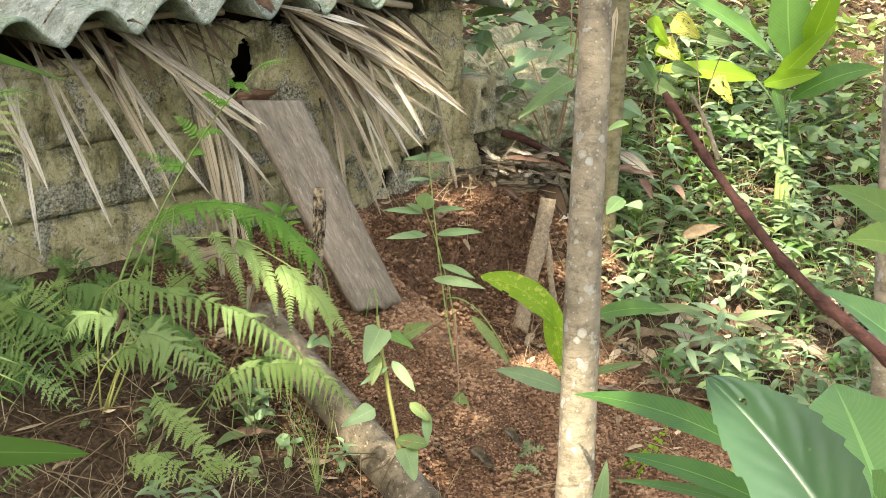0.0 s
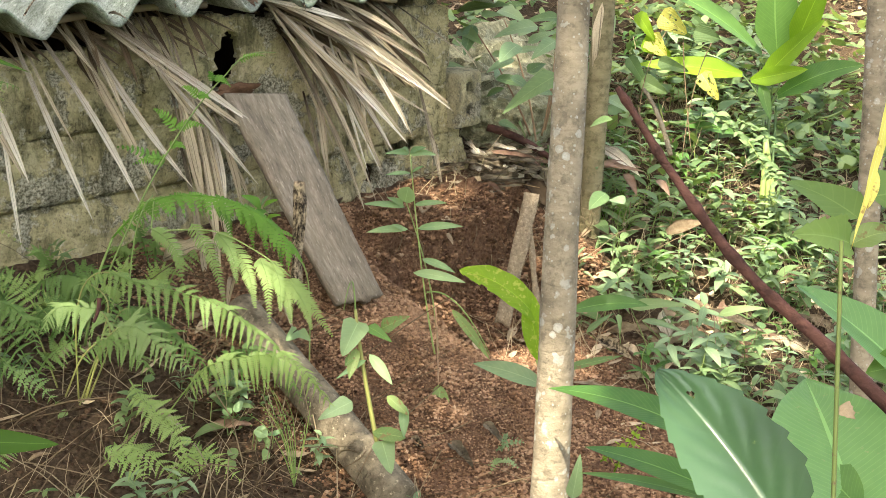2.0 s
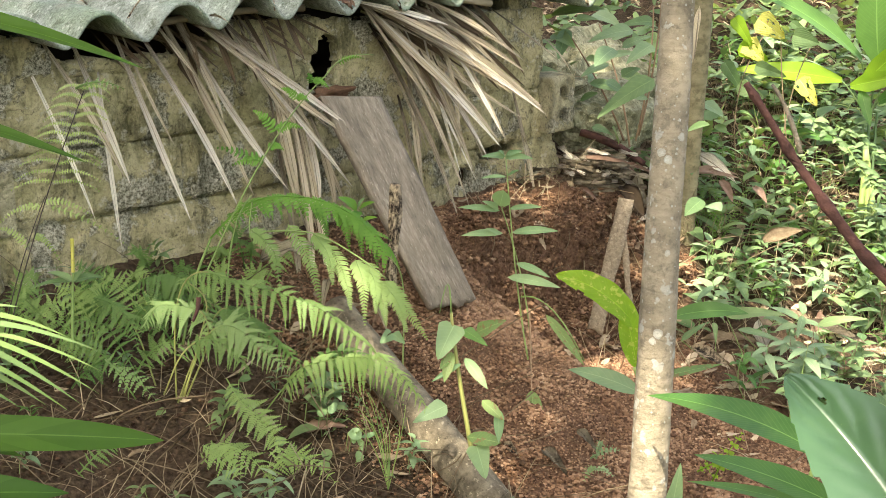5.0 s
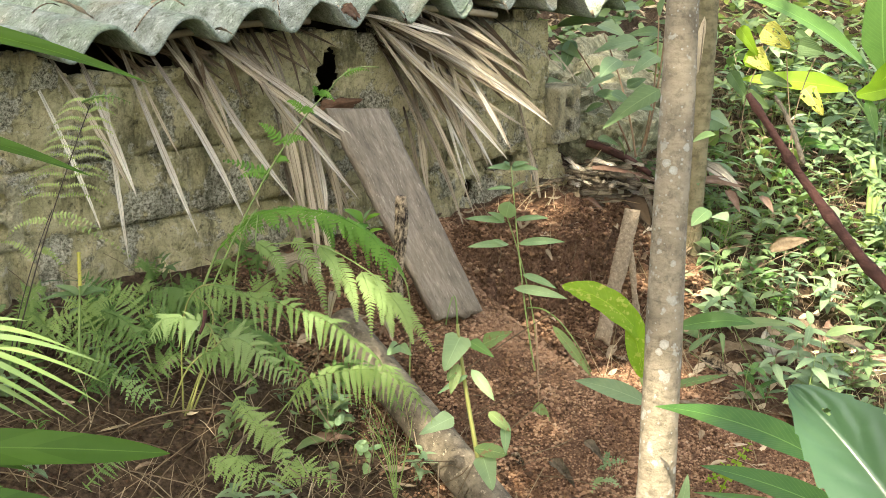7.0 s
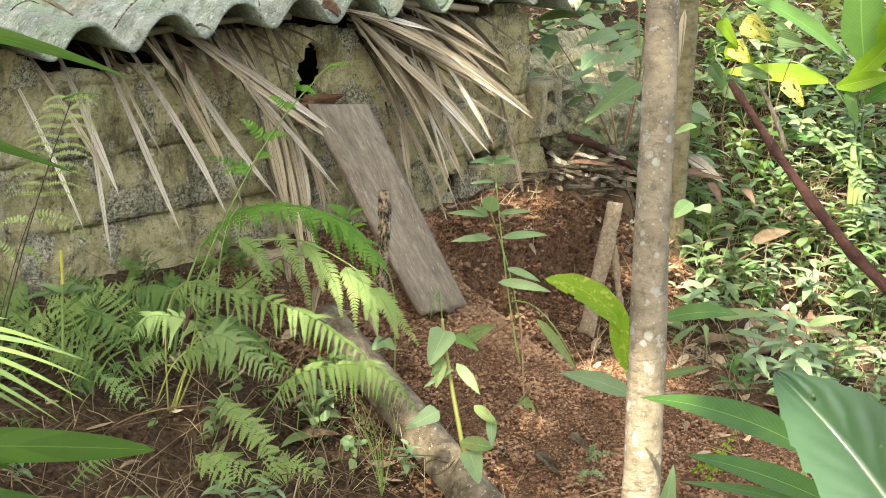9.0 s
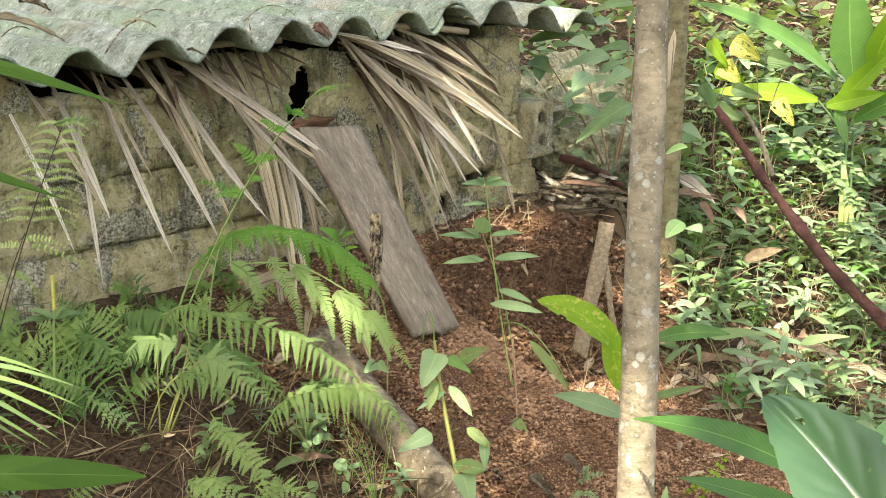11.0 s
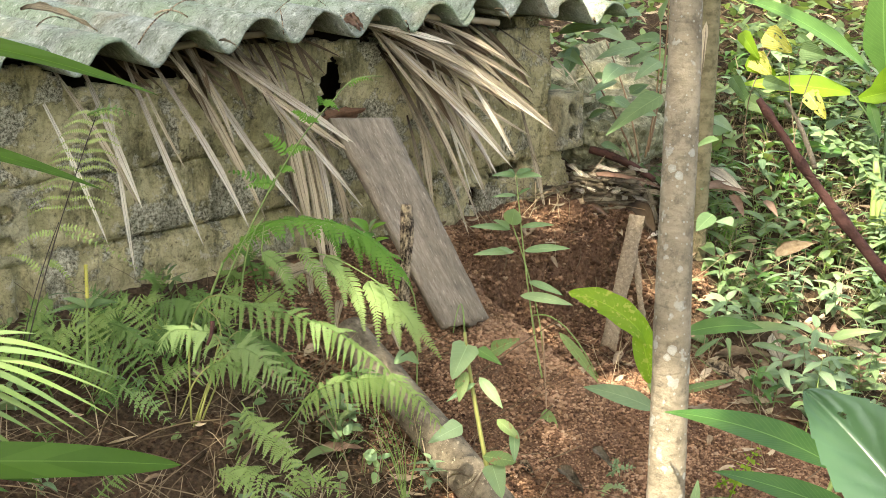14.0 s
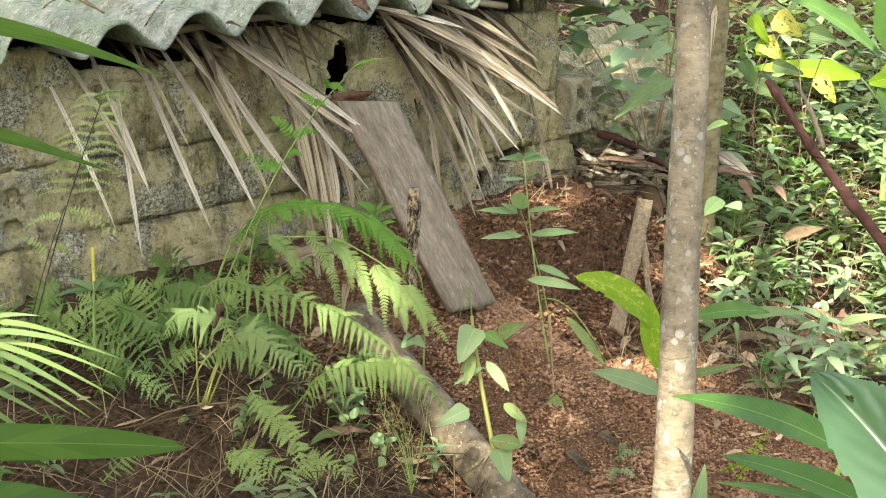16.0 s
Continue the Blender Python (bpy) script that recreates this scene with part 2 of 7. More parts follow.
def mat_bark(name="spotted_bark", base=(0.155, 0.130, 0.090), pale=(0.285, 0.245, 0.175), spots=True):
    m, nt, b = tree_of(name)
    p = position(nt)
    rings = noise_of(nt, p, 16, 5, 0.65, (1, 1, 2.2))
    c = ramp_of(nt, rings, [(0.3, base), (0.62, pale)])
    c = mix_of(nt, ramp_of(nt, noise_of(nt, p, 45, 4, 0.7), [(0.36, 0.55), (0.5, 0.0)]), c, tuple(0.5 * v for v in base))
    # thin growth rings across the trunk
    ring = ramp_of(nt, math_of(nt, "ABSOLUTE", math_of(nt, "SUBTRACT", noise_of(nt, p, 6, 3, 0.55, (0.2, 0.2, 1.3)), 0.5)), [(0.003, 0.2), (0.014, 0.0)])
    c = mix_of(nt, ring, c, tuple(0.55 * v for v in base))
    if spots:
        v = nt.nodes.new("ShaderNodeTexVoronoi")
        v.inputs["Scale"].default_value = 34
        nt.links.new(p, v.inputs["Vector"])
        sep = nt.nodes.new("ShaderNodeSeparateColor")
        nt.links.new(v.outputs["Color"], sep.inputs[0])
        wob = math_of(nt, "ADD", v.outputs["Distance"], math_of(nt, "MULTIPLY", math_of(nt, "SUBTRACT", noise_of(nt, p, 120, 3), 0.5), 0.22))
        size = math_of(nt, "MULTIPLY", math_of(nt, "SUBTRACT", sep.outputs[0], 0.22), 0.43)
        hit = math_of(nt, "LESS_THAN", wob, size)
        core = math_of(nt, "LESS_THAN", wob, math_of(nt, "SUBTRACT", size, 0.07))
        c = mix_of(nt, math_of(nt, "MULTIPLY", hit, 0.45), c, (0.40, 0.41, 0.37))
        c = mix_of(nt, math_of(nt, "MULTIPLY", core, 0.32), c, (0.42, 0.42, 0.36))
        small = voronoi_of(nt, p, 85)
        c = mix_of(nt, math_of(nt, "MULTIPLY", math_of(nt, "LESS_THAN", math_of(nt, "ADD", small, math_of(nt, "MULTIPLY", noise_of(nt, p, 20, 3), 0.5)), 0.42), 0.5), c, (0.38, 0.39, 0.35))
        blotch = ramp_of(nt, noise_of(nt, p, 30, 3, 0.55), [(0.625, 0.0), (0.66, 0.4)])
        c = mix_of(nt, blotch, c, (0.42, 0.44, 0.40))
    finish(nt, b, c, 0.85, 0.2)
    bump_of(nt, b, math_of(nt, "SUBTRACT", math_of(nt, "ADD", rings, noise_of(nt, p, 130, 4)), ring), 0.6, 0.005)
    return m


def mat_leaf(name, dark, light, vein=0.0, nveins=16, gloss=0.45, glow=0.45, spot=None, spots=0.0, island=False, thin=0.07, spec=0.28):
    """A leaf blade: u runs across it and v along it; light passes through."""
    m, nt, b = tree_of(name)
    uv = nt.nodes.new("ShaderNodeTexCoord").outputs["UV"]
    p = position(nt)
    r = island_random(nt) if island else obj_random(nt)
    f = math_of(nt, "ADD", math_of(nt, "MULTIPLY", r, 0.6), math_of(nt, "MULTIPLY", noise_of(nt, p, 30, 4), 0.5))
    c = ramp_of(nt, f, [(0.15, dark), (0.95, light)])
    if vein:
        sep = nt.nodes.new("ShaderNodeSeparateXYZ")
        nt.links.new(uv, sep.inputs[0])
        side = math_of(nt, "ABSOLUTE", math_of(nt, "SUBTRACT", sep.outputs[0], 0.5))
        rib = math_of(nt, "LESS_THAN", side, 0.018)
        slant = math_of(nt, "SUBTRACT", math_of(nt, "MULTIPLY", sep.outputs[1], nveins), math_of(nt, "MULTIPLY", side, nveins * 0.35))
        tri = math_of(nt, "ABSOLUTE", math_of(nt, "SUBTRACT", math_of(nt, "FRACT", slant), 0.5))
        lat = math_of(nt, "MULTIPLY", math_of(nt, "LESS_THAN", tri, thin), 0.25)
        allv = math_of(nt, "MULTIPLY", math_of(nt, "MAXIMUM", rib, lat), vein)
        c = mix_of(nt, allv, c, tuple(min(1, 1.9 * v + 0.03) for v in light))
        bump_of(nt, b, math_of(nt, "MULTIPLY", tri, 1.0), 0.10, 0.003)
    if spot:
        hit = ramp_of(nt, noise_of(nt, p, 85, 3, 0.6), [(spots, 0.0), (spots + 0.06, 0.9)])
        c = mix_of(nt, hit, c, spot)
    finish(nt, b, c, gloss, spec)
    tl = nt.nodes.new("ShaderNodeBsdfTranslucent")
    gain = mix_of(nt, 1.0, c, (1.25, 1.15, 0.55), "MULTIPLY")
    nt.links.new(gain, tl.inputs["Color"])
    ms = nt.nodes.new("ShaderNodeMixShader")
    ms.inputs[0].default_value = glow
    nt.links.new(b.outputs[0], ms.inputs[1])
    nt.links.new(tl.outputs[0], ms.inputs[2])
    nt.links.new(ms.outputs[0], nt.nodes["Material Output"].inputs["Surface"])
    return m


def mat_dry(name, dark, light, island=False, glow=0.15, fibre=False):
    m, nt, b = tree_of(name)
    p = position(nt)
    r = island_random(nt) if island else obj_random(nt)
    grit = noise_of(nt, p, 55, 5, 0.7)
    if fibre:
        uv = nt.nodes.new("ShaderNodeTexCoord").outputs["UV"]
        shiftv = nt.nodes.new("ShaderNodeVectorMath")
        nt.links.new(uv, shiftv.inputs[0])
        comb = nt.nodes.new("ShaderNodeCombineXYZ")
        nt.links.new(math_of(nt, "MULTIPLY", r, 7.0), comb.inputs[1])
        nt.links.new(comb.outputs[0], shiftv.inputs[1])
        streak = noise_of(nt, shiftv.outputs[0], 3.0, 5, 0.7, (5.0, 0.9, 1.0))
        grit = math_of(nt, "ADD", math_of(nt, "MULTIPLY", streak, 0.85), math_of(nt, "MULTIPLY", grit, 0.3))
    f = math_of(nt, "ADD", math_of(nt, "MULTIPLY", r, 0.45), math_of(nt, "MULTIPLY", grit, 0.65))
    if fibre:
        # the free ends are bleached, the bases stay brown and are darkened for eave shade
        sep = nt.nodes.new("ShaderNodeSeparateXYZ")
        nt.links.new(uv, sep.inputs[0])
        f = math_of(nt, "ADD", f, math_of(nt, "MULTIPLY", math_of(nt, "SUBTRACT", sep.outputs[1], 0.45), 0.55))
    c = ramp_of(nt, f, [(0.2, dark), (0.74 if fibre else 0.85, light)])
    if fibre:
        hair = noise_of(nt, shiftv.outputs[0], 6.0, 4, 0.7, (9.0, 0.5, 1.0))
        c = mix_of(nt, 0.8, c, ramp_of(nt, hair, [(0.34, (0.35, 0.32, 0.27)), (0.46, (0.95, 0.95, 0.93)), (0.62, (1.2, 1.2, 1.18))]), "MULTIPLY")
        crease = math_of(nt, "LESS_THAN", math_of(nt, "ABSOLUTE", math_of(nt, "SUBTRACT", sep.outputs[0], 0.5)), 0.045)
        c = mix_of(nt, math_of(nt, "MULTIPLY", crease, 0.6), c, dark)
    finish(nt, b, c, 0.9, 0.1)
    bump_of(nt, b, grit, 0.8, 0.005)
    if glow:
        tl = nt.nodes.new("ShaderNodeBsdfTranslucent")
        nt.links.new(c, tl.inputs["Color"])
        ms = nt.nodes.new("ShaderNodeMixShader")
        ms.inputs[0].default_value = glow
        nt.links.new(b.outputs[0], ms.inputs[1])
        nt.links.new(tl.outputs[0], ms.inputs[2])
        nt.links.new(ms.outputs[0], nt.nodes["Material Output"].inputs["Surface"])
    return m


CLOD_BANK = mat_clod("bank_clod", 0.95)
# CLOD_DARK is the clod colour darkened, to stand for shade under the ferns
SOIL, CLOD, CLOD_DARK = mat_soil(), mat_clod("soil_clod", 1.14), mat_clod("fern_shade_clod", 0.38)
BLOCK, BLOCK_PALE, ROOF = mat_block("mossy_concrete", 1.22), mat_block("bare_block", 1.25, 0.35), mat_roof()
BOARD = mat_wood("weathered_board", (0.135, 0.112, 0.082), (0.365, 0.315, 0.245), (1.0, 4.5, 4.5), 16)
POLE = mat_wood("grey_pole", (0.05, 0.042, 0.028), (0.33, 0.28, 0.20), (1.0, 1.0, 1.0), 26)
STAKE = mat_wood("rotten_stake", (0.02, 0.013, 0.008), (0.50, 0.40, 0.27), (1.6, 1.6, 1.0), 45)
SLAT = mat_wood("pale_slat", (0.13, 0.10, 0.065), (0.40, 0.33, 0.23), (9.0, 9.0, 1.0), 10)
BARK = mat_bark()
BARK_GREEN = mat_bark("greenish_bark", (0.11, 0.10, 0.05), (0.22, 0.19, 0.11), False)
BARK_RED = mat_bark("red_brown_bark", (0.034, 0.016, 0.013), (0.10, 0.046, 0.036), False)
PALM = mat_dry("dry_palm", (0.030, 0.020, 0.011), (0.56, 0.48, 0.35), fibre=True)
PALM_PALE = mat_dry("bleached_palm", (0.15, 0.11, 0.07), (0.88, 0.82, 0.70), fibre=True)
PALM_DARK = mat_dry("shade_dark_palm", (0.035, 0.024, 0.014), (0.15, 0.11, 0.07), fibre=True)
LITTER = mat_dry("leaf_litter", (0.12, 0.078, 0.045), (0.54, 0.44, 0.30), True)
STRAW = mat_dry("dry_straw", (0.07, 0.048, 0.028), (0.25, 0.19, 0.12), True, 0.0)
STALK = mat_dry("dry_stalk", (0.16, 0.12, 0.07), (0.46, 0.38, 0.25), True, 0.0)
DARK = mat_dry("shade_and_rot_dark", (0.03, 0.02, 0.012), (0.06, 0.045, 0.03), False, 0.0)

# ---------------------------------------------------------------- ground
def warped(n, near, far, centre):
    out = []
    for i in range(n + 1):
        s = 2 * i / n - 1
        out.append(centre + near * s + (far - near) * math.copysign(abs(s) ** 5, s))
    return out


def build_ground():
    bm = bmesh.new()
    xs, ys = warped(300, 3.2, 60, 0.9), warped(260, 2.4, 60, -0.45)
    rows = [[bm.verts.new((x, y, ground_z(x, y))) for x in xs] for y in ys]
    for a, b in zip(rows, rows[1:]):
        for i in range(len(xs) - 1):
            bm.faces.new((a[i], a[i + 1], b[i + 1], b[i]))
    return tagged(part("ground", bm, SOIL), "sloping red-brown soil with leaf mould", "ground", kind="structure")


build_ground()

# ---------------------------------------------------------------- shed
def in_hole(x, z):
    """Broken openings of the front wall."""
    w = 0.035 * nz((x, z, 0), 30) + 0.022 * nz((x, z, 4), 75)
    a = ((x - 0.655 - 0.12 * (z - 0.615)) / 0.040) ** 2 + ((z - 0.618) / 0.068) ** 2 < 1 + 14 * w
    b = ((x - 0.63) / 0.035) ** 2 + ((z - 0.58) / 0.03) ** 2 < 1 + 14 * w
    c = ((x - 1.27) / 0.085) ** 2 + ((z - 0.318 - 0.12 * (x - 1.27)) / 0.026) ** 2 < 1 + 16 * w
    d = ((x - 1.135) / 0.035) ** 2 + ((z - 0.27) / 0.035) ** 2 < 1 + 14 * w
    return a or b or c or d


def end_of(z):
    return 1.445 + 0.02 * nz((z, 0, 0), 9) if z > 0.36 else 1.50 + 0.35 * max(0, 0.36 - z) + 0.02 * nz((z, 1, 0), 12)


def sheet(x0, x1, z0, z1, step, depth, front, keep):
    """A front face of small cells with real sides round its rim and round every opening."""
    bm = bmesh.new()
    nx, nzz = max(2, round((x1 - x0) / step)), max(2, round((z1 - z0) / step))
    wob = lambda i, j, s: 0.42 * step * nz((i * 0.77, j * 0.77, s), 1.0, x0) if 0 < i < nx and 0 < j < nzz else 0.0
    grid = [[bm.verts.new((x0 + (x1 - x0) * i / nx + 2 * wob(i, j, 3), front(x0 + (x1 - x0) * i / nx, z0 + (z1 - z0) * j / nzz, i in (0, nx) or j in (0, nzz)), z0 + (z1 - z0) * j / nzz + 2 * wob(i, j, 8))) for i in range(nx + 1)] for j in range(nzz + 1)]
    for j in range(nzz):
        for i in range(nx):
            cx, cz = x0 + (x1 - x0) * (i + 0.5) / nx, z0 + (z1 - z0) * (j + 0.5) / nzz
            if keep(cx, cz):
                bm.faces.new((grid[j][i], grid[j][i + 1], grid[j + 1][i + 1], grid[j + 1][i]))
    bmesh.ops.delete(bm, geom=[v for v in bm.verts if not v.link_faces], context="VERTS")
    rim = [e for e in bm.edges if e.is_boundary]
    if rim:
        got = bmesh.ops.extrude_edge_only(bm, edges=rim)
        for v in got["geom"]:
            if isinstance(v, bmesh.types.BMVert):
                v.co.y = depth
    return bm


def build_shed():
    wall = tagged(new("wall_front"), "low concrete block wall, mossy and crumbling", "wall", kind="structure")
    # the wall stops short of the roof, uneven along its top
    crest = lambda x: 0.724 - 0.058 * smooth(-0.16, 0.03, x) * smooth(0.38, 0.28, x) - 0.012 * smooth(0.6, 0.8, x) + 0.014 * nz((x, 0, 0), 14)
    keep = lambda x, z: not in_hole(x, z) and x < end_of(z) and z < crest(x)
    bed = lambda x, z, rim: 0.006 - 0.020 * max(0.0, nz((x, z, 9), 5.5) - 0.12) + 0.004 * nz((x, z, 2), 40) + (0.008 if abs((z - 0.335) % 0.15) < 0.006 else 0)
    part("mortar", sheet(-1.2, 1.62, -0.02, 0.735, 0.0085, 0.034, bed, keep), BLOCK, wall, "yellowish mortar smeared over the joints")
    row = 0
    z = 0.035
    while z < 0.73:
        x = -1.2 + (0.146 if row % 2 else 0.0)
        while x < 1.6:
            x1, z1 = min(x + 0.28, 1.6), min(z + 0.138, 0.732)
            lift, tilt = RNG.uniform(-0.004, 0.003), RNG.uniform(-0.02, 0.02)
            front = lambda a, c, rim, lift=lift, tilt=tilt, x=x: -0.004 + lift + tilt * (a - x) + 0.007 * nz((a, c, 5), 16) + 0.004 * nz((a, c, 6), 50) + (0.013 if rim else 0)
            skip = -0.27 < x + 0.14 < -0.13 and 0.3 < z < 0.45
            if not skip:
                bm = sheet(x, x1, z, z1, 0.0125, 0.03, front, keep)
                if len(bm.faces) > 6:
                    part("block", bm, BLOCK, wall)
                else:
                    bm.free()
            x += 0.292
        z += 0.15
        row += 1
    # added walls close the shed; the near-black backing stands for shade in its holes
    for name, x0, x1, y0, y1, z1 in (("wall_back", -1.2, 1.44, 1.15, 1.25, 0.78), ("wall_inner", -1.2, 1.33, 0.42, 0.48, 0.715), ("wall_west", -1.3, -1.2, 0.0, 1.25, 0.76), ("wall_east", 1.34, 1.44, 0.040, 1.15, 0.74)):
        bm = bmesh.new()
        bmesh.ops.create_cube(bm, size=1)
        bmesh.ops.scale(bm, vec=(x1 - x0, y1 - y0, z1 + 0.2), verts=bm.verts)
        bmesh.ops.translate(bm, vec=((x0 + x1) / 2, (y0 + y1) / 2, (z1 - 0.2) / 2), verts=bm.verts)
        tagged(part(name, bm, DARK if name == "wall_inner" else BLOCK, flat=True), "plain wall added to close the shed and darken its inside", "wall", kind="structure")


def header_block(x0, x1, y0, y1, z0, z1, tilt):
    """A hollow block laid end-on: two round cells run through it."""
    bm = bmesh.new()
    w, h = x1 - x0, z1 - z0
    n = 26
    cell = lambda x, z: min(math.hypot(x - 0.5 * w, (z - 0.29 * h)), math.hypot(x - 0.5 * w, z - 0.71 * h)) > 0.021 + 0.003 * nz((x, z, x0), 60)
    grid = [[bm.verts.new((x0 + w * i / n, y0 + 0.006 * nz((i, j, x0), 0.45) + (0.012 if i in (0, n) or j in (0, n) else 0.0), z0 + h * j / n)) for i in range(n + 1)] for j in range(n + 1)]
    for j in range(n):
        for i in range(n):
            if cell(w * (i + 0.5) / n, h * (j + 0.5) / n):
                bm.faces.new((grid[j][i], grid[j][i + 1], grid[j + 1][i + 1], grid[j + 1][i]))
    bmesh.ops.delete(bm, geom=[v for v in bm.verts if not v.link_faces], context="VERTS")
    got = bmesh.ops.extrude_edge_only(bm, edges=[e for e in bm.edges if e.is_boundary])
    for v in got["geom"]:
        if isinstance(v, bmesh.types.BMVert):
            v.co.y = y1
    c = V((x0 + x1) / 2, y0, (z0 + z1) / 2)
    bmesh.ops.rotate(bm, cent=c, matrix=Matrix.Rotation(radians(tilt), 3, "Y"), verts=bm.verts)
    return tagged(part("hollow_block", bm, BLOCK_PALE), "grey hollow concrete block with two round holes", "block")


build_shed()
header_block(1.445, 1.545, -0.050, 0.12, 0.358, 0.520, -2)
header_block(-0.255, -0.150, -0.006, 0.14, 0.325, 0.478, 0)

PITCH = 0.177


def roof_line(x):
    """Middle height of the sagging eave."""
    return 0.750 + 0.030 * smooth(-0.05, 0.45, x) + 0.012 * smooth(0.6, 1.15, x) - 0.048 * smooth(1.2, 1.65, x)


def roof_sheet(x0, x1, y0, y1, lift, seed, label):
    """Corrugated sheet with 7 mm of thickness and a chipped front edge."""
    bm = bmesh.new()
    nx, ny = int((x1 - x0) / PITCH * 18), 26
    top, low = [], []
    for j in range(ny + 1):
        rt, rl = [], []
        for i in range(nx + 1):
            x = x0 + (x1 - x0) * i / nx
            chip = max(0.0, nz((x, seed, 0), 12) - 0.22) * 0.09 + 0.004 * nz((x, seed, 3), 50)
            y = y0 + (y1 - y0) * j / ny + chip * (1 - j / ny) ** 8
            z = roof_line(x) + lift + 0.045 * (y - y0) + 0.031 * (math.cos(2 * math.pi * (x - 0.004) / PITCH) - 0.16 * math.cos(4 * math.pi * (x - 0.004) / PITCH)) + 0.006 * nz((x, y, seed), 1.6)
            rt.append(bm.verts.new((x, y, z)))
            rl.append(bm.verts.new((x, y, z - 0.0075)))
        top.append(rt)
        low.append(rl)
    for j in range(ny):
        for i in range(nx):
            bm.faces.new((top[j][i], top[j][i + 1], top[j + 1][i + 1], top[j + 1][i]))
            bm.faces.new((low[j][i], low[j + 1][i], low[j + 1][i + 1], low[j][i + 1]))
    for i in range(nx):
        bm.faces.new((top[0][i], low[0][i], low[0][i + 1], top[0][i + 1]))
        bm.faces.new((top[ny][i], top[ny][i + 1], low[ny][i + 1], low[ny][i]))
    for j in range(ny):
        bm.faces.new((top[j][0], top[j + 1][0], low[j + 1][0], low[j][0]))
        bm.faces.new((top[j][nx], low[j][nx], low[j + 1][nx], top[j + 1][nx]))
    for e in bm.edges:
        if len(e.link_faces) == 2 and e.calc_face_angle() > 0.9:
            e.smooth = False
    return tagged(part("roof_sheet", bm, ROOF), label, "roof sheet", "corrugated roof sheets")


roof_sheet(-1.25, 1.12, -0.125, 1.30, 0.0, 1.0, "grey-green corrugated cement roof sheet with lichen on the shed")
roof_sheet(0.975, 1.655, -0.112, 1.30, 0.0095, 3.0, "pale corrugated cement roof sheet overlapping at the wall's end")

# ---------------------------------------------------------------- shapes
def tube(points, radii, sides=10, closed=True, wob=0.0):
    """A round, tapered tube along a line of points."""
    bm = bmesh.new()
    pts = [Vector(p) for p in points]
    rings = []
    ref = V(0.31, 0.17, 0.93)
    for i, p in enumerate(pts):
        d = (pts[min(i + 1, len(pts) - 1)] - pts[max(i - 1, 0)]).normalized()
        if abs(d.dot(ref)) > 0.97:
            ref = V(0.9, -0.3, 0.1)
        a = d.cross(ref).normalized()
        b = d.cross(a).normalized()
        r = radii[i] if isinstance(radii, (list, tuple)) else radii
        ring = []
        for k in range(sides):
            t = 2 * math.pi * k / sides
            rr = r * (1 + wob * nz((p.x + math.cos(t), p.y + math.sin(t), p.z * 3), 5))
            ring.append(bm.verts.new(p + (a * math.cos(t) + b * math.sin(t)) * rr))
        rings.append(ring)
    for u, w in zip(rings, rings[1:]):
        for k in range(sides):
            bm.faces.new((u[k], u[(k + 1) % sides], w[(k + 1) % sides], w[k]))
    if closed:
        bm.faces.new(list(reversed(rings[0])))
        bm.faces.new(rings[-1])
    return bm


def curve(a, b, bow=(0, 0, 0), n=10):
    a, b, bow = Vector(a), Vector(b), Vector(bow)
    return [a.lerp(b, i / n) + bow * (4 * (i / n) * (1 - i / n)) for i in range(n + 1)]


def join(bm, other):
    """Adds another bmesh to bm and frees it."""
    me = bpy.data.meshes.new("tmp")
    other.to_mesh(me)
    other.free()
    bm.from_mesh(me)
    bpy.data.meshes.remove(me)
    return bm


# ---------------------------------------------------------------- trees
def trunk_line(base, top, n=46, bend=0.012, seed=0):
    base, top = Vector(base), Vector(top)
    out = []
    for i in range(n + 1):
        p = base.lerp(top, i / n)
        out.append(p + V(bend * nz((i * 0.12, seed, 0), 1), bend * nz((i * 0.12, seed, 5), 1), 0))
    return out


def build_trunk(name, base, low, top, r0, r1, material, label, knots=()):
    """base: foot in the ground; low, top: two points on the axis that are in view."""
    low, top = Vector(low), Vector(top)
    d = (top - low).normalized()
    foot = low + d * ((base - low.z) / d.z)
    end = low + d * ((5.4 - low.z) / d.z)
    tree = empty(name, foot, label, "tree")
    line = trunk_line(foot, end, 110, 0.004, foot.x)
    rad = []
    for i, p in enumerate(line):
        r = r0 + (r1 - r0) * (p.z - foot.z) / 1.6 if p.z < foot.z + 1.6 else max(0.012, r1 - 0.004 * (p.z - foot.z - 1.6))
        for k, s in knots:
            r *= 1 + s * math.exp(-((p.z - k) / 0.012) ** 2)
        rad.append(r)
    part("trunk", shift(tube(line, rad, 20, True, 0.05), foot), material, tree)
    return tree, foot, end
t1 = build_trunk("tree", -0.22, (0.465, -1.143, 0.104), (0.607, -1.037, 0.879), 0.0358, 0.0252, BARK, "slender young tree with grey-brown bark and pale lichen spots", ((0.31, 0.08), (0.62, 0.04), (0.12, 0.05)))
t2 = build_trunk("tree", -0.06, (1.726, -0.332, 0.035), (1.831, -0.270, 0.785), 0.034, 0.030, BARK_GREEN, "thin greenish tree trunk with a torn bark patch", ((0.55, 0.06),))
t3 = build_trunk("tree", -0.45, (1.375, -1.332, 0.124), (1.477, -1.236, 0.791), 0.026, 0.024, BARK, "thin spotted tree trunk among green leaves", ())

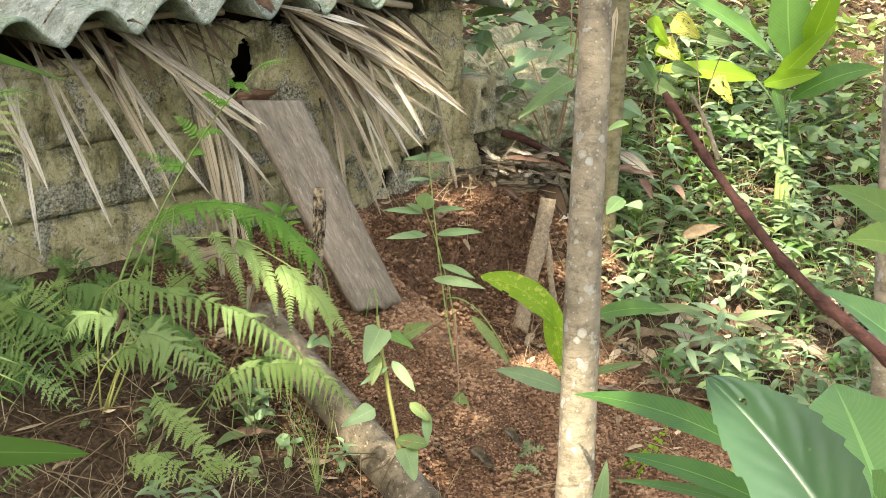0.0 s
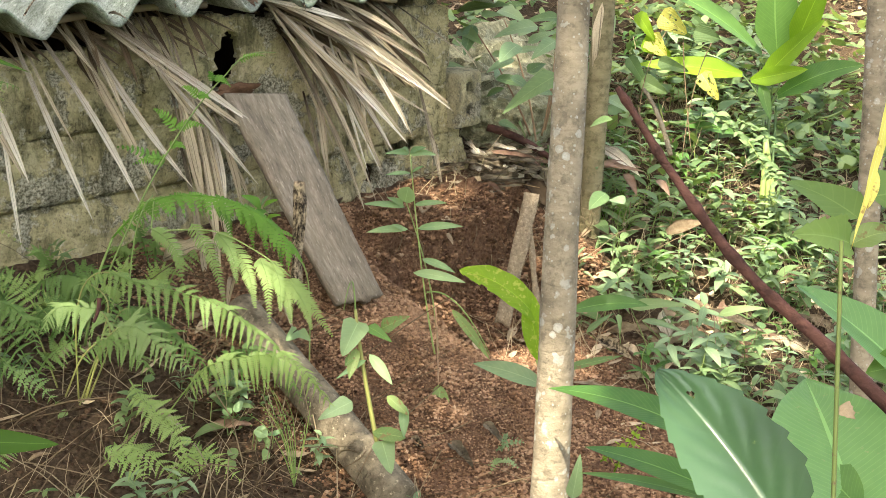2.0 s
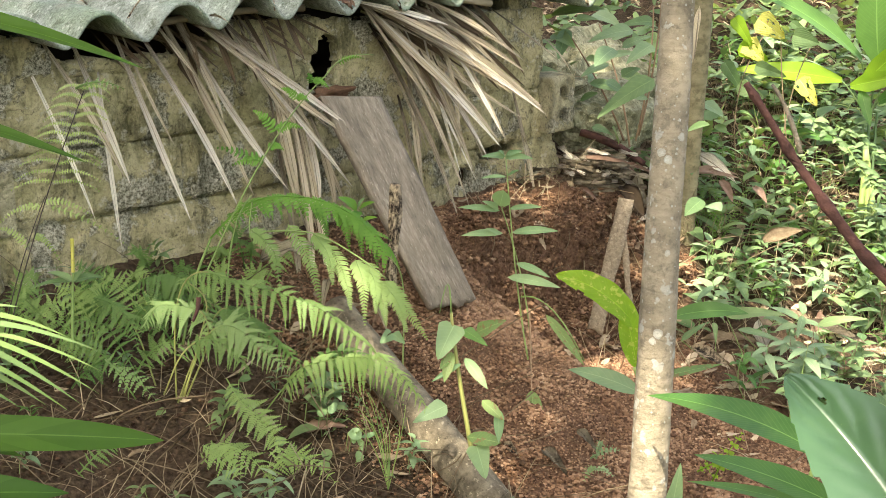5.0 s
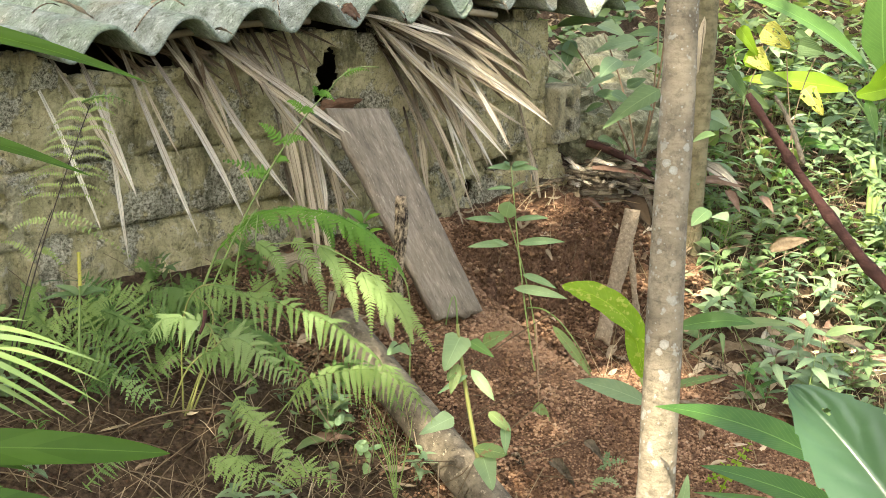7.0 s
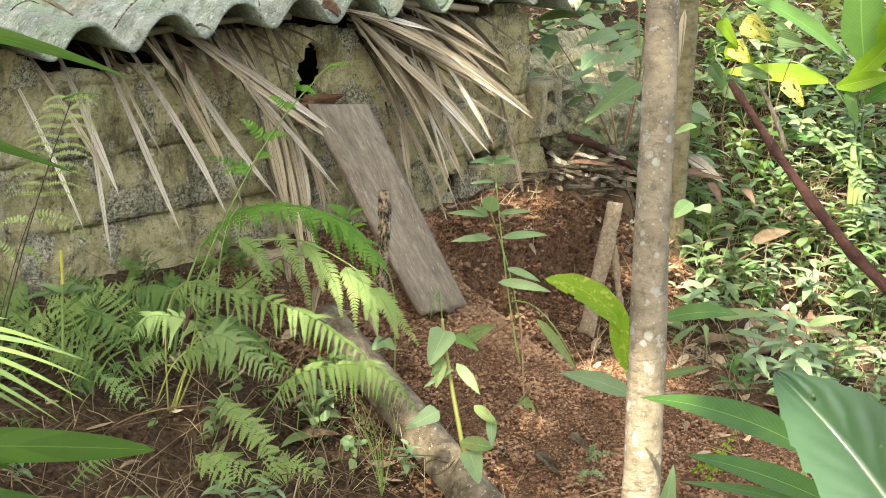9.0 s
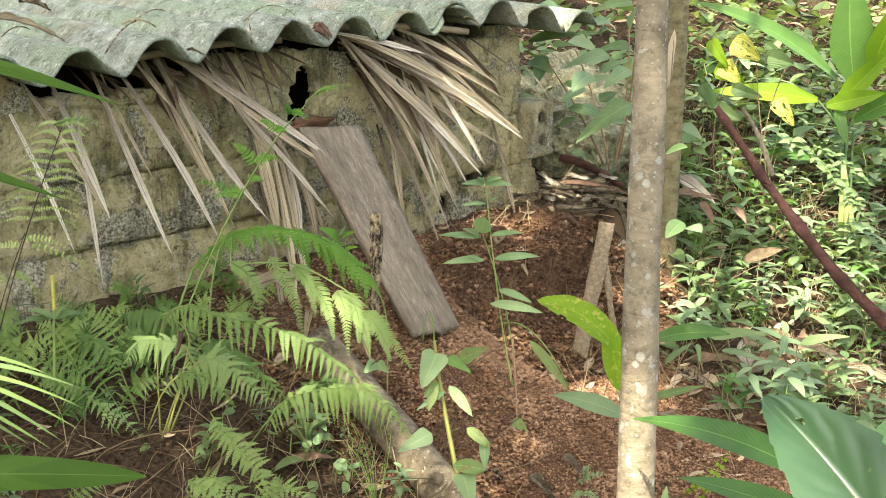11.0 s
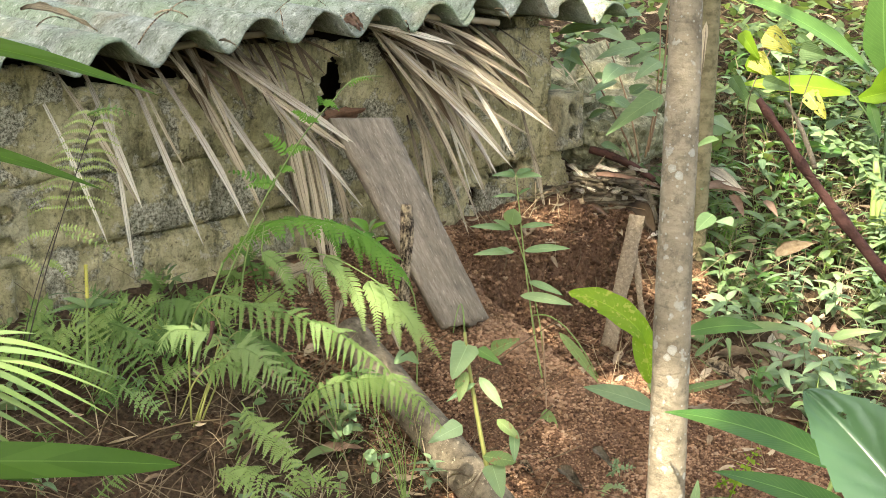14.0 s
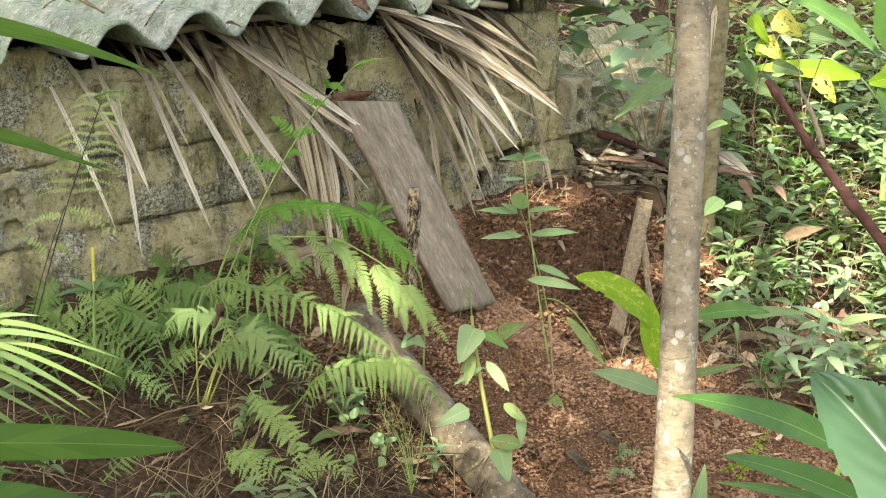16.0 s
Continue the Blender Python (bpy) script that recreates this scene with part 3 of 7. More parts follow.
# ---------------------------------------------------------------- wood
def plank(name, corners, thick, material, label, category, nu=40, nv=10, rag=0.004):
    """A board from four corners: top left, top right, bottom right, bottom left."""
    tl, tr, br, bl = [Vector(c) for c in corners]
    org = (tl + tr + br + bl) / 4
    along = ((bl + br) / 2 - (tl + tr) / 2)
    L = along.length
    ex = along.normalized()
    ey = ((tr + br) / 2 - (tl + bl) / 2)
    W = ey.length
    ez = ex.cross(ey).normalized()
    ey = ez.cross(ex)
    m = Matrix((ex, ey, ez)).transposed().to_4x4()
    m.translation = org
    bm = bmesh.new()
    top, low = [], []
    for j in range(nv + 1):
        a, b = [], []
        for i in range(nu + 1):
            flat = tl.lerp(bl, i / nu).lerp(tr.lerp(br, i / nu), j / nv) - org
            u, v = flat.dot(ex), flat.dot(ey)
            if i == nu:
                u += rag * 4.0 * nz((v, 0, 1), 30) + rag * 2.0 * nz((v, 0, 4), 90)
            if j in (0, nv):
                v += rag * nz((u, j, 2), 14) + 0.5 * rag * nz((u, j, 5), 60)
            h = 0.0025 * nz((u * 3, v * 40, 0), 1) + 0.004 * nz((u, v, 3), 6)
            e = 0.003 if i in (0, nu) or j in (0, nv) else 0
            a.append(bm.verts.new((u, v, thick / 2 + h - e)))
            b.append(bm.verts.new((u, v, -thick / 2)))
        top.append(a)
        low.append(b)
    for j in range(nv):
        for i in range(nu):
            bm.faces.new((top[j][i], top[j][i + 1], top[j + 1][i + 1], top[j + 1][i]))
            bm.faces.new((low[j][i], low[j + 1][i], low[j + 1][i + 1], low[j][i + 1]))
    for i in range(nu):
        bm.faces.new((top[0][i], low[0][i], low[0][i + 1], top[0][i + 1]))
        bm.faces.new((top[nv][i], top[nv][i + 1], low[nv][i + 1], low[nv][i]))
    for j in range(nv):
        bm.faces.new((top[j][0], top[j + 1][0], low[j + 1][0], low[j][0]))
        bm.faces.new((top[j][nu], low[j][nu], low[j + 1][nu], top[j + 1][nu]))
    ob = part(name, bm, material)
    ob.matrix_world = m
    return tagged(ob, label, category)


plank("wooden_board", ((0.537, -0.115, 0.558), (0.707, -0.141, 0.547), (0.773, -0.402, 0.086), (0.631, -0.402, 0.098)), 0.018, BOARD, "weathered grey wooden board leaning against the block wall", "board", 60, 12)


def stick(name, a, b, r0, r1, material, label, category, bow=(0, 0, 0), wob=0.1, sides=10, n=16):
    a = Vector(a)
    pts = curve(a, b, bow, n)
    bm = tube(pts, [r0 + (r1 - r0) * i / n for i in range(n + 1)], sides, True, wob)
    ob = part(name, shift(bm, a), material)
    ob.location = a
    return tagged(ob, label, category)


stick("wooden_stake", (0.437, -0.478, 0.168), (0.466, -0.462, 0.426), 0.014, 0.012, STAKE, "rotten brown stake standing in the soil by the board", "stake", wob=0.5, n=30)
stick("fallen_pole", (0.393, -0.344, 0.134), (0.340, -0.890, -0.117), 0.040, 0.043, POLE, "grey fallen pole lying on the red soil", "pole", sides=18, n=30, wob=0.08)
plank("timber_offcut", ((1.336, -0.386, 0.248), (1.360, -0.420, 0.243), (1.169, -0.487, -0.061), (1.146, -0.454, -0.057)), 0.014, SLAT, "pale split wooden slat leaning on the earth bank", "timber", 30, 4)
plank("timber_offcut", ((1.311, -0.413, 0.183), (1.320, -0.425, 0.183), (1.243, -0.528, -0.020), (1.232, -0.514, -0.023)), 0.010, SLAT, "thin wooden slat leaning on the earth bank", "timber", 30, 4)

# ---------------------------------------------------------------- foliage shapes
SHAPES = {
    "lance": lambda t: math.sin(math.pi * t ** 0.75) ** 0.85 if 0 < t < 1 else 0.0,
    "ovate": lambda t: (1 - t) ** 0.75 * min(1.0, (t * 5) ** 0.6) * 1.12,
    "elliptic": lambda t: math.sin(math.pi * t) ** 0.6 if 0 < t < 1 else 0.0,
    "strap": lambda t: min(1.0, 0.35 + t * 2.2) * (1 - t ** 2.2),
    "heart": lambda t: (1 - t) ** 0.62 * min(1.0, 0.55 + t * 3.5),
    "broad": lambda t: (math.sin(math.pi * t ** 0.82) ** 0.7 * (1 - 0.25 * t)) if 0 < t < 1 else 0.0,
    "long": lambda t: min(1.0, 0.25 + t * 2.6) * (1 - t ** 2.6) ** 0.9,
    "blunt": lambda t: min(1.0, 0.6 + t * 1.2) * (1 - t ** 5) ** 0.8,
    "chip": lambda t: 0.75 + 0.25 * math.sin(9 * t) if 0 < t < 1 else 0.55,
    "palm": lambda t: min(1.0, 0.45 + t * 1.0) * min(1.0, (1 - t) * 3.0) ** 0.8,
}


def blade(base, tip, width, up=(-0.25, -0.35, 0.9), arch=0.08, fold=0.25, n=12, shape="lance", wavy=0.0, tooth=0.0, across=2, hole=None, quilt=0.0, veins=9, bend=0.0):
    """A leaf blade from base to tip. up: the way its upper face looks; arch: how far it bows towards up; fold: its V."""
    bm = bmesh.new()
    uv = bm.loops.layers.uv.new("UVMap")
    base, tip, up = Vector(base), Vector(tip), Vector(up).normalized()
    L = (tip - base).length
    rows = []
    flank = (tip - base).cross(up).normalized()
    prof = SHAPES[shape]
    for i in range(n + 1):
        t = i / n
        p = base.lerp(tip, t) + up * (arch * L * 4 * t * (1 - t)) + flank * (bend * L * 4 * t * (1 - t))
        q = base.lerp(tip, min(1, t + 0.02)) + up * (arch * L * 4 * min(1, t + 0.02) * (1 - min(1, t + 0.02)))
        o = base.lerp(tip, max(0, t - 0.02)) + up * (arch * L * 4 * max(0, t - 0.02) * (1 - max(0, t - 0.02)))
        d = (q - o).normalized()
        side = d.cross(up).normalized()
        nor = side.cross(d).normalized()
        w = max(0.004 * width, 0.5 * width * prof(t))
        if tooth:
            w *= 1 + tooth * (1 if i % 2 else -1) * (0.5 + 1.5 * nz((t, base.x, base.z), 40)) if across == 1 else 1 + tooth * (2 * ((1 - t) * 8.3 % 1) - 1 + 1.5 * nz((t, width, 0), 9))
        row = []
        for k in range(-across, across + 1):
            s = k / across
            ripple = wavy * width * math.sin(t * 23 + 1.7 * k) * abs(s)
            if quilt:
                ripple += quilt * width * abs(math.sin(math.pi * (t * veins - 2.2 * abs(s)))) * min(1.0, 3 * abs(s)) * (1 - s * s)
            row.append((bm.verts.new(p + side * s * w + nor * (fold * abs(s) * w + ripple)), (0.5 + 0.5 * s, t)))
        rows.append(row)
    for a, b in zip(rows, rows[1:]):
        for k in range(2 * across):
            quad = (a[k], a[k + 1], b[k + 1], b[k])
            if hole and hole((quad[0][1][0] + quad[1][1][0]) / 2, (quad[0][1][1] + quad[2][1][1]) / 2):
                continue
            f = bm.faces.new([v for v, _ in quad])
            for lp, (_, c) in zip(f.loops, quad):
                lp[uv].uv = c
    return bm


def frond(points, length, pairs=18, lobes=7, plane=(-0.4, -0.5, 0.75), droop=0.5, start=0.12, r=0.0022, sweep=0.35, slim=0.16, taper=1.0, sides=(1.0, 1.0)):
    """A fern frond: a rachis along points, with toothed pinnae on both sides that hang."""
    bm = tube(points, [r * (1 - 0.8 * i / (len(points) - 1)) for i in range(len(points))], 5)
    uv = bm.loops.layers.uv.new("UVMap")
    pts = [Vector(p) for p in points]
    plane = Vector(plane).normalized()

    def at(t):
        f = t * (len(pts) - 1)
        i = min(int(f), len(pts) - 2)
        return pts[i].lerp(pts[i + 1], f - i), (pts[i + 1] - pts[i]).normalized()

    for k in range(pairs):
        t = start + (0.985 - start) * k / (pairs - 1)
        p, d = at(t)
        side0 = d.cross(plane).normalized()
        u = (t - start) / (1 - start)
        size = length * (1 - u ** 2.2 * 0.9 * taper) * min(1.0, 0.38 + 1.9 * u) + 0.004
        for sgn in (-1, 1):
            size_k = size * RNG.uniform(0.8, 1.1) * sides[0 if sgn < 0 else 1]
            out = (side0 * sgn + d * (sweep + RNG.uniform(-0.35, 0.35)) + V(0, 0, -droop * RNG.uniform(0.4, 1.4)) + plane * RNG.uniform(-0.45, 0.45)).normalized()
            wd = out.cross(plane).normalized()
            nor = wd.cross(out)
            m = lobes
            pitch = size_k / m
            prev = None
            for j in range(m + 1):
                s = j / m
                mid = p + out * size_k * s + V(0, 0, -droop * 0.35 * size_k * s * s)
                rib = 0.02 * size_k * (1.15 - s)
                pair = (bm.verts.new(mid - wd * rib), bm.verts.new(mid + wd * rib))
                if prev is not None:
                    bm.faces.new((prev[0], prev[1], pair[1], pair[0]))
                    along = (mid - at0).normalized()
                    w = size_k * slim * (1 - 0.95 * s) ** 0.75 * min(1.0, 0.65 + 2.2 * s) * RNG.uniform(0.8, 1.12)
                    for q, x0, x1 in ((-1, prev[0], pair[0]), (1, prev[1], pair[1])):
                        # one pinnule: an oblong tongue that leans forward and curls down
                        e = wd * q + along * 0.35
                        c0, c1 = x0.co.lerp(x1.co, 0.10), x0.co.lerp(x1.co, 0.88)
                        m0 = bm.verts.new(c0 + e * w * 0.6 + nor * 0.08 * w)
                        m1 = bm.verts.new(c1 + e * w * 0.6 + nor * 0.08 * w)
                        tp = bm.verts.new((c0 + c1) / 2 + e * w + along * pitch * 0.1 - nor * 0.10 * w)
                        vs = (bm.verts.new(c0), bm.verts.new(c1), m1, tp, m0)
                        bm.faces.new(vs if q > 0 else vs[::-1])
                prev, at0 = pair, mid
    for f in bm.faces:
        for lp in f.loops:
            lp[uv].uv = (0.2, 0.5)
    return bm


def comb(points, length, pairs=18, width=0.24, plane=(-0.55, -0.6, 0.5), lean=0.35, droop=0.15, tip=0.12, r=0.0012):
    """A single pinna: a rib with narrow pointed pinnules on both sides, shorter towards the tip."""
    bm = tube(points, [r * (1 - 0.75 * i / (len(points) - 1)) for i in range(len(points))], 5)
    uv = bm.loops.layers.uv.new("UVMap")
    pts = [Vector(p) for p in points]
    plane = Vector(plane).normalized()
    for k in range(pairs):
        t = 0.02 + 0.96 * k / (pairs - 1)
        f = t * (len(pts) - 1)
        i = min(int(f), len(pts) - 2)
        p, d = pts[i].lerp(pts[i + 1], f - i), (pts[i + 1] - pts[i]).normalized()
        side = d.cross(plane).normalized()
        size = length * (1 - (1 - tip) * t ** 1.25) * min(1.0, 0.75 + 2 * t)
        for q in (-1, 1):
            L = size * RNG.uniform(0.82, 1.1)
            out = (side * q + d * (lean + RNG.uniform(-0.12, 0.12)) + V(0, 0, -droop) + plane * RNG.uniform(-0.25, 0.15)).normalized()
            w = out.cross(plane).normalized() * (0.5 * width * length * (0.55 + 0.45 * L / length))
            nor = w.cross(out).normalized() * q
            a = [p + out * L * 0.02 - w * 0.8, p + out * L * 0.02 + w * 0.8]
            b = [p + out * L * 0.45 - w + plane * 0.03 * L, p + out * L * 0.45 + w + plane * 0.03 * L]
            c = [p + out * L * 0.8 - w * 0.55 + plane * 0.01 * L, p + out * L * 0.8 + w * 0.55 + plane * 0.01 * L]
            va, vb, vc = ([bm.verts.new(v) for v in row] for row in (a, b, c))
            vt = bm.verts.new(p + out * L - plane * 0.06 * L + d * 0.08 * L)
            bm.faces.new((va[0], va[1], vb[1], vb[0]))
            bm.faces.new((vb[0], vb[1], vc[1], vc[0]))
            bm.faces.new((vc[0], vc[1], vt))
    for f in bm.faces:
        for lp in f.loops:
            lp[uv].uv = (0.2, 0.5)
    return bm


def arcpts(a, mid, b, n=14):
    """A smooth curve from a to b that passes through mid."""
    a, mid, b = Vector(a), Vector(mid), Vector(b)
    c = 2 * mid - 0.5 * (a + b)
    return [a * (1 - t) ** 2 + c * (2 * t * (1 - t)) + b * t * t for t in [i / n for i in range(n + 1)]]


def flow(points, n=5):
    """A smooth line through all the points."""
    p = [Vector(q) for q in points]
    p = [2 * p[0] - p[1]] + p + [2 * p[-1] - p[-2]]
    out = []
    for i in range(1, len(p) - 2):
        for k in range(n):
            t = k / n
            out.append(0.5 * (2 * p[i] + (p[i + 1] - p[i - 1]) * t + (2 * p[i - 1] - 5 * p[i] + 4 * p[i + 1] - p[i + 2]) * t * t + (3 * p[i] - p[i - 1] - 3 * p[i + 1] + p[i + 2]) * t ** 3))
    return out + [p[-2]]


# ---------------------------------------------------------------- foliage materials
L_FERN = mat_leaf("fern_green", (0.12, 0.205, 0.058), (0.26, 0.37, 0.125), glow=0.4, gloss=0.55)
L_FERN_DARK = mat_leaf("deep_fern_green", (0.065, 0.14, 0.035), (0.15, 0.25, 0.07), glow=0.4, gloss=0.5)
L_FERN_PALE = mat_leaf("pale_fern_green", (0.12, 0.205, 0.07), (0.23, 0.33, 0.13), glow=0.4, gloss=0.6)
L_PALE_PINNA = mat_leaf("thin_pale_leaflet", (0.24, 0.33, 0.11), (0.40, 0.50, 0.20), glow=0.4, gloss=0.6)
L_HERB = mat_leaf("herb_green", (0.075, 0.14, 0.055), (0.20, 0.285, 0.125), vein=0.18, nveins=9, glow=0.35, gloss=0.55)
L_HERB_PALE = mat_leaf("grey_green_leaf", (0.105, 0.18, 0.09), (0.23, 0.32, 0.175), vein=0.2, nveins=10, glow=0.3, gloss=0.55)
L_SAP = mat_leaf("sapling_leaf", (0.10, 0.19, 0.085), (0.24, 0.35, 0.17), vein=0.2, nveins=10, glow=0.35, gloss=0.45)
L_SPOT = mat_leaf("eaten_leaf", (0.08, 0.15, 0.045), (0.19, 0.26, 0.09), vein=0.3, nveins=10, glow=0.35, gloss=0.5, spot=(0.16, 0.12, 0.05), spots=0.58)
L_GINGER = mat_leaf("bright_ginger_leaf", (0.05, 0.135, 0.03), (0.13, 0.25, 0.065), vein=0.35, nveins=26, glow=0.42, gloss=0.38)
L_LIME = mat_leaf("lime_leaf", (0.13, 0.27, 0.02), (0.27, 0.42, 0.04), vein=0.25, nveins=26, glow=0.55, gloss=0.4)
L_EATEN = mat_leaf("eaten_lime_leaf", (0.17, 0.33, 0.02), (0.31, 0.49, 0.04), vein=0.2, nveins=12, glow=0.55, gloss=0.45, spot=(0.42, 0.50, 0.10), spots=0.56)
L_BANANA = mat_leaf("broad_ribbed_leaf", (0.08, 0.20, 0.07), (0.16, 0.31, 0.11), vein=0.45, nveins=30, glow=0.35, gloss=0.33, spot=(0.22, 0.30, 0.13), spots=0.66)
L_GLOSSY = mat_leaf("dark_glossy_leaf", (0.020, 0.054, 0.026), (0.048, 0.105, 0.048), vein=0.12, nveins=6, glow=0.15, gloss=0.30, spec=0.6, spot=(0.16, 0.20, 0.08), spots=0.70, thin=0.05)
L_STRAP = mat_leaf("strap_leaf", (0.030, 0.085, 0.007), (0.065, 0.14, 0.012), vein=0.35, nveins=1, glow=0.4, gloss=0.52)
L_YELLOW = mat_leaf("yellow_leaf", (0.48, 0.46, 0.10), (0.76, 0.72, 0.27), vein=0.3, nveins=9, glow=0.35, gloss=0.55, spot=(0.30, 0.20, 0.08), spots=0.62)
L_FAR = mat_leaf("hill_leaf", (0.075, 0.14, 0.05), (0.26, 0.36, 0.15), glow=0.35, gloss=0.45, island=True)
L_VIVID = mat_leaf("vivid_fern_green", (0.07, 0.19, 0.025), (0.16, 0.33, 0.05), glow=0.45, gloss=0.5)
L_SOFT = mat_leaf("soft_green_leaf", (0.10, 0.185, 0.05), (0.20, 0.31, 0.10), vein=0.15, nveins=7, glow=0.45, gloss=0.6)
STEM = mat_leaf("green_stem", (0.12, 0.19, 0.05), (0.24, 0.31, 0.10), glow=0.0, gloss=0.5)
STEM_OLIVE = mat_leaf("olive_stem", (0.06, 0.10, 0.02), (0.13, 0.17, 0.045), glow=0.0, gloss=0.5, spot=(0.10, 0.06, 0.03), spots=0.62)
STEM_Y = mat_leaf("yellow_stem", (0.16, 0.18, 0.05), (0.26, 0.26, 0.085), glow=0.0, gloss=0.5)
STEM_DARK = mat_leaf("black_stem", (0.018, 0.013, 0.009), (0.04, 0.028, 0.018), glow=0.0, gloss=0.5)
STEM_BROWN = mat_leaf("brown_stem", (0.15, 0.09, 0.05), (0.30, 0.20, 0.12), glow=0.0, gloss=0.6)


class Plant:
    """A thing at a foot, whose leaves and stems are its parts, given by places in the world."""

    def __init__(self, name, foot, label, category="plant", group=""):
        self.foot = Vector(foot)
        self.ob = empty(name, self.foot, label, category, group)

    def leaf(self, base, tip, width, material, name="leaf", **k):
        part(name, shift(blade(base, tip, width, **k), self.foot), material, self.ob)
        return self

    def stem(self, pts, r0, r1=None, material=None, name="stem", sides=6):
        r1 = r0 * 0.6 if r1 is None else r1
        n = len(pts) - 1
        part(name, shift(tube(pts, [r0 + (r1 - r0) * i / n for i in range(n + 1)], sides), self.foot), material or STEM, self.ob)
        return self

    def frond(self, pts, length, material, **k):
        part("frond", shift(frond(pts, length, **k), self.foot), material, self.ob)
        return self

    def pinna(self, pts, length, material, **k):
        part("pinna", shift(comb(pts, length, **k), self.foot), material, self.ob)
        return self


# ---------------------------------------------------------------- dry palm leaves under the eave
def palm(name, label, at):
    return Plant(name, at, label, "palm frond", "dry palm fronds")


def leaflet(plant, a, b, w, material=None, sag=0.03, n=12, extra=True):
    a, b = Vector(a), Vector(b)
    if plant.ob.name.startswith("dry_palm_frond") and a.z > 0.66:
        # the bases reach back under the roof
        a = a - (b - a).normalized() * 0.02 + V(0, 0.055, 0)
    up = V(-0.45 + RNG.uniform(-0.3, 0.3), -0.9, 0.25)
    w *= 0.70
    plant.leaf(a, b, w, material or (PALM_PALE if RNG.random() < 0.35 else PALM), "leaflet", up=up, arch=sag, fold=RNG.uniform(0.35, 0.75), n=n, shape="palm", across=1, bend=RNG.uniform(-0.035, 0.025))
    if extra:
        d = (b - a).cross(V(-0.7, -0.7, 0.2)).normalized()
        k = RNG.choice((-1, 1)) * RNG.uniform(0.4, 1.0) * w
        plant.leaf(a + d * k * 0.4 + V(0, 0.008, 0), a.lerp(b, RNG.uniform(0.62, 0.95)) + d * k * RNG.uniform(0.6, 1.6) + V(0, 0.012, 0), w * RNG.uniform(0.3, 0.65), PALM, "leaflet", up=up, arch=sag, fold=RNG.uniform(0.4, 0.9), n=8, shape="palm", across=1)


pa = palm("dry_palm_frond", "dry grey-brown palm frond, its pale leaflets spread down the wall", (0.213, -0.050, 0.728))
for a, b, w, mt in (
    ((-0.116, -0.030, 0.708), (-0.002, -0.050, 0.339), 0.014, PALM_PALE),
    ((-0.062, -0.040, 0.704), (0.056, -0.080, 0.424), 0.018, PALM),
    ((0.003, -0.040, 0.698), (0.060, -0.090, 0.415), 0.022, PALM_PALE),
    ((0.027, -0.040, 0.650), (0.048, -0.060, 0.271), 0.014, PALM_PALE),
    ((0.088, -0.060, 0.715), (0.197, -0.100, 0.314), 0.020, PALM_PALE),
    ((0.114, -0.050, 0.707), (0.177, -0.080, 0.480), 0.010, PALM),
    ((0.148, -0.060, 0.710), (0.313, -0.110, 0.332), 0.022, PALM_PALE),
    ((0.186, -0.060, 0.731), (0.230, -0.080, 0.633), 0.012, PALM),
): leaflet(pa, a, b, w, mt, extra=False)
pb = palm("dry_palm_frond", "dry brown palm frond hanging from the eave over the board", (0.352, -0.060, 0.731))
for a, b, w, mt in (
    ((0.198, -0.070, 0.733), (0.365, -0.100, 0.344), 0.022, PALM),
    ((0.226, -0.070, 0.731), (0.296, -0.090, 0.521), 0.018, PALM),
    ((0.243, -0.070, 0.734), (0.455, -0.110, 0.349), 0.022, PALM_PALE),
    ((0.269, -0.100, 0.737), (0.609, -0.170, 0.475), 0.024, PALM_PALE),
    ((0.266, -0.100, 0.735), (0.597, -0.170, 0.462), 0.020, PALM),
    ((0.371, -0.110, 0.634), (0.614, -0.150, 0.339), 0.016, PALM_PALE),
    ((0.331, -0.080, 0.740), (0.531, -0.110, 0.473), 0.020, PALM),
    ((0.350, -0.080, 0.735), (0.498, -0.100, 0.477), 0.026, PALM),
    ((0.390, -0.070, 0.735), (0.484, -0.090, 0.543), 0.012, PALM),
): leaflet(pb, a, b, w, mt)
pc = palm("dry_palm_frond", "bundle of brown dry palm leaflets hanging down to the ferns", (0.500, -0.060, 0.564))
for a, b, w, mt in (
    ((0.438, -0.050, 0.635), (0.490, -0.100, 0.282), 0.024, PALM),
    ((0.453, -0.060, 0.595), (0.510, -0.110, 0.232), 0.022, PALM),
    ((0.487, -0.060, 0.572), (0.499, -0.140, 0.085), 0.024, PALM),
    ((0.500, -0.070, 0.552), (0.544, -0.140, 0.082), 0.022, PALM),
    ((0.523, -0.070, 0.523), (0.542, -0.110, 0.268), 0.026, PALM_PALE),
    ((0.548, -0.070, 0.506), (0.593, -0.110, 0.272), 0.024, PALM),
    ((0.466, -0.050, 0.722), (0.486, -0.070, 0.527), 0.010, PALM),
    ((0.446, -0.080, 0.441), (0.454, -0.150, 0.058), 0.020, PALM),
    ((0.555, -0.080, 0.466), (0.627, -0.110, 0.272), 0.014, PALM),
): leaflet(pc, a, b, w, mt)
pd = palm("dry_palm_frond", "thick fan of dry palm leaflets hanging from the eave", (0.765, -0.080, 0.733))
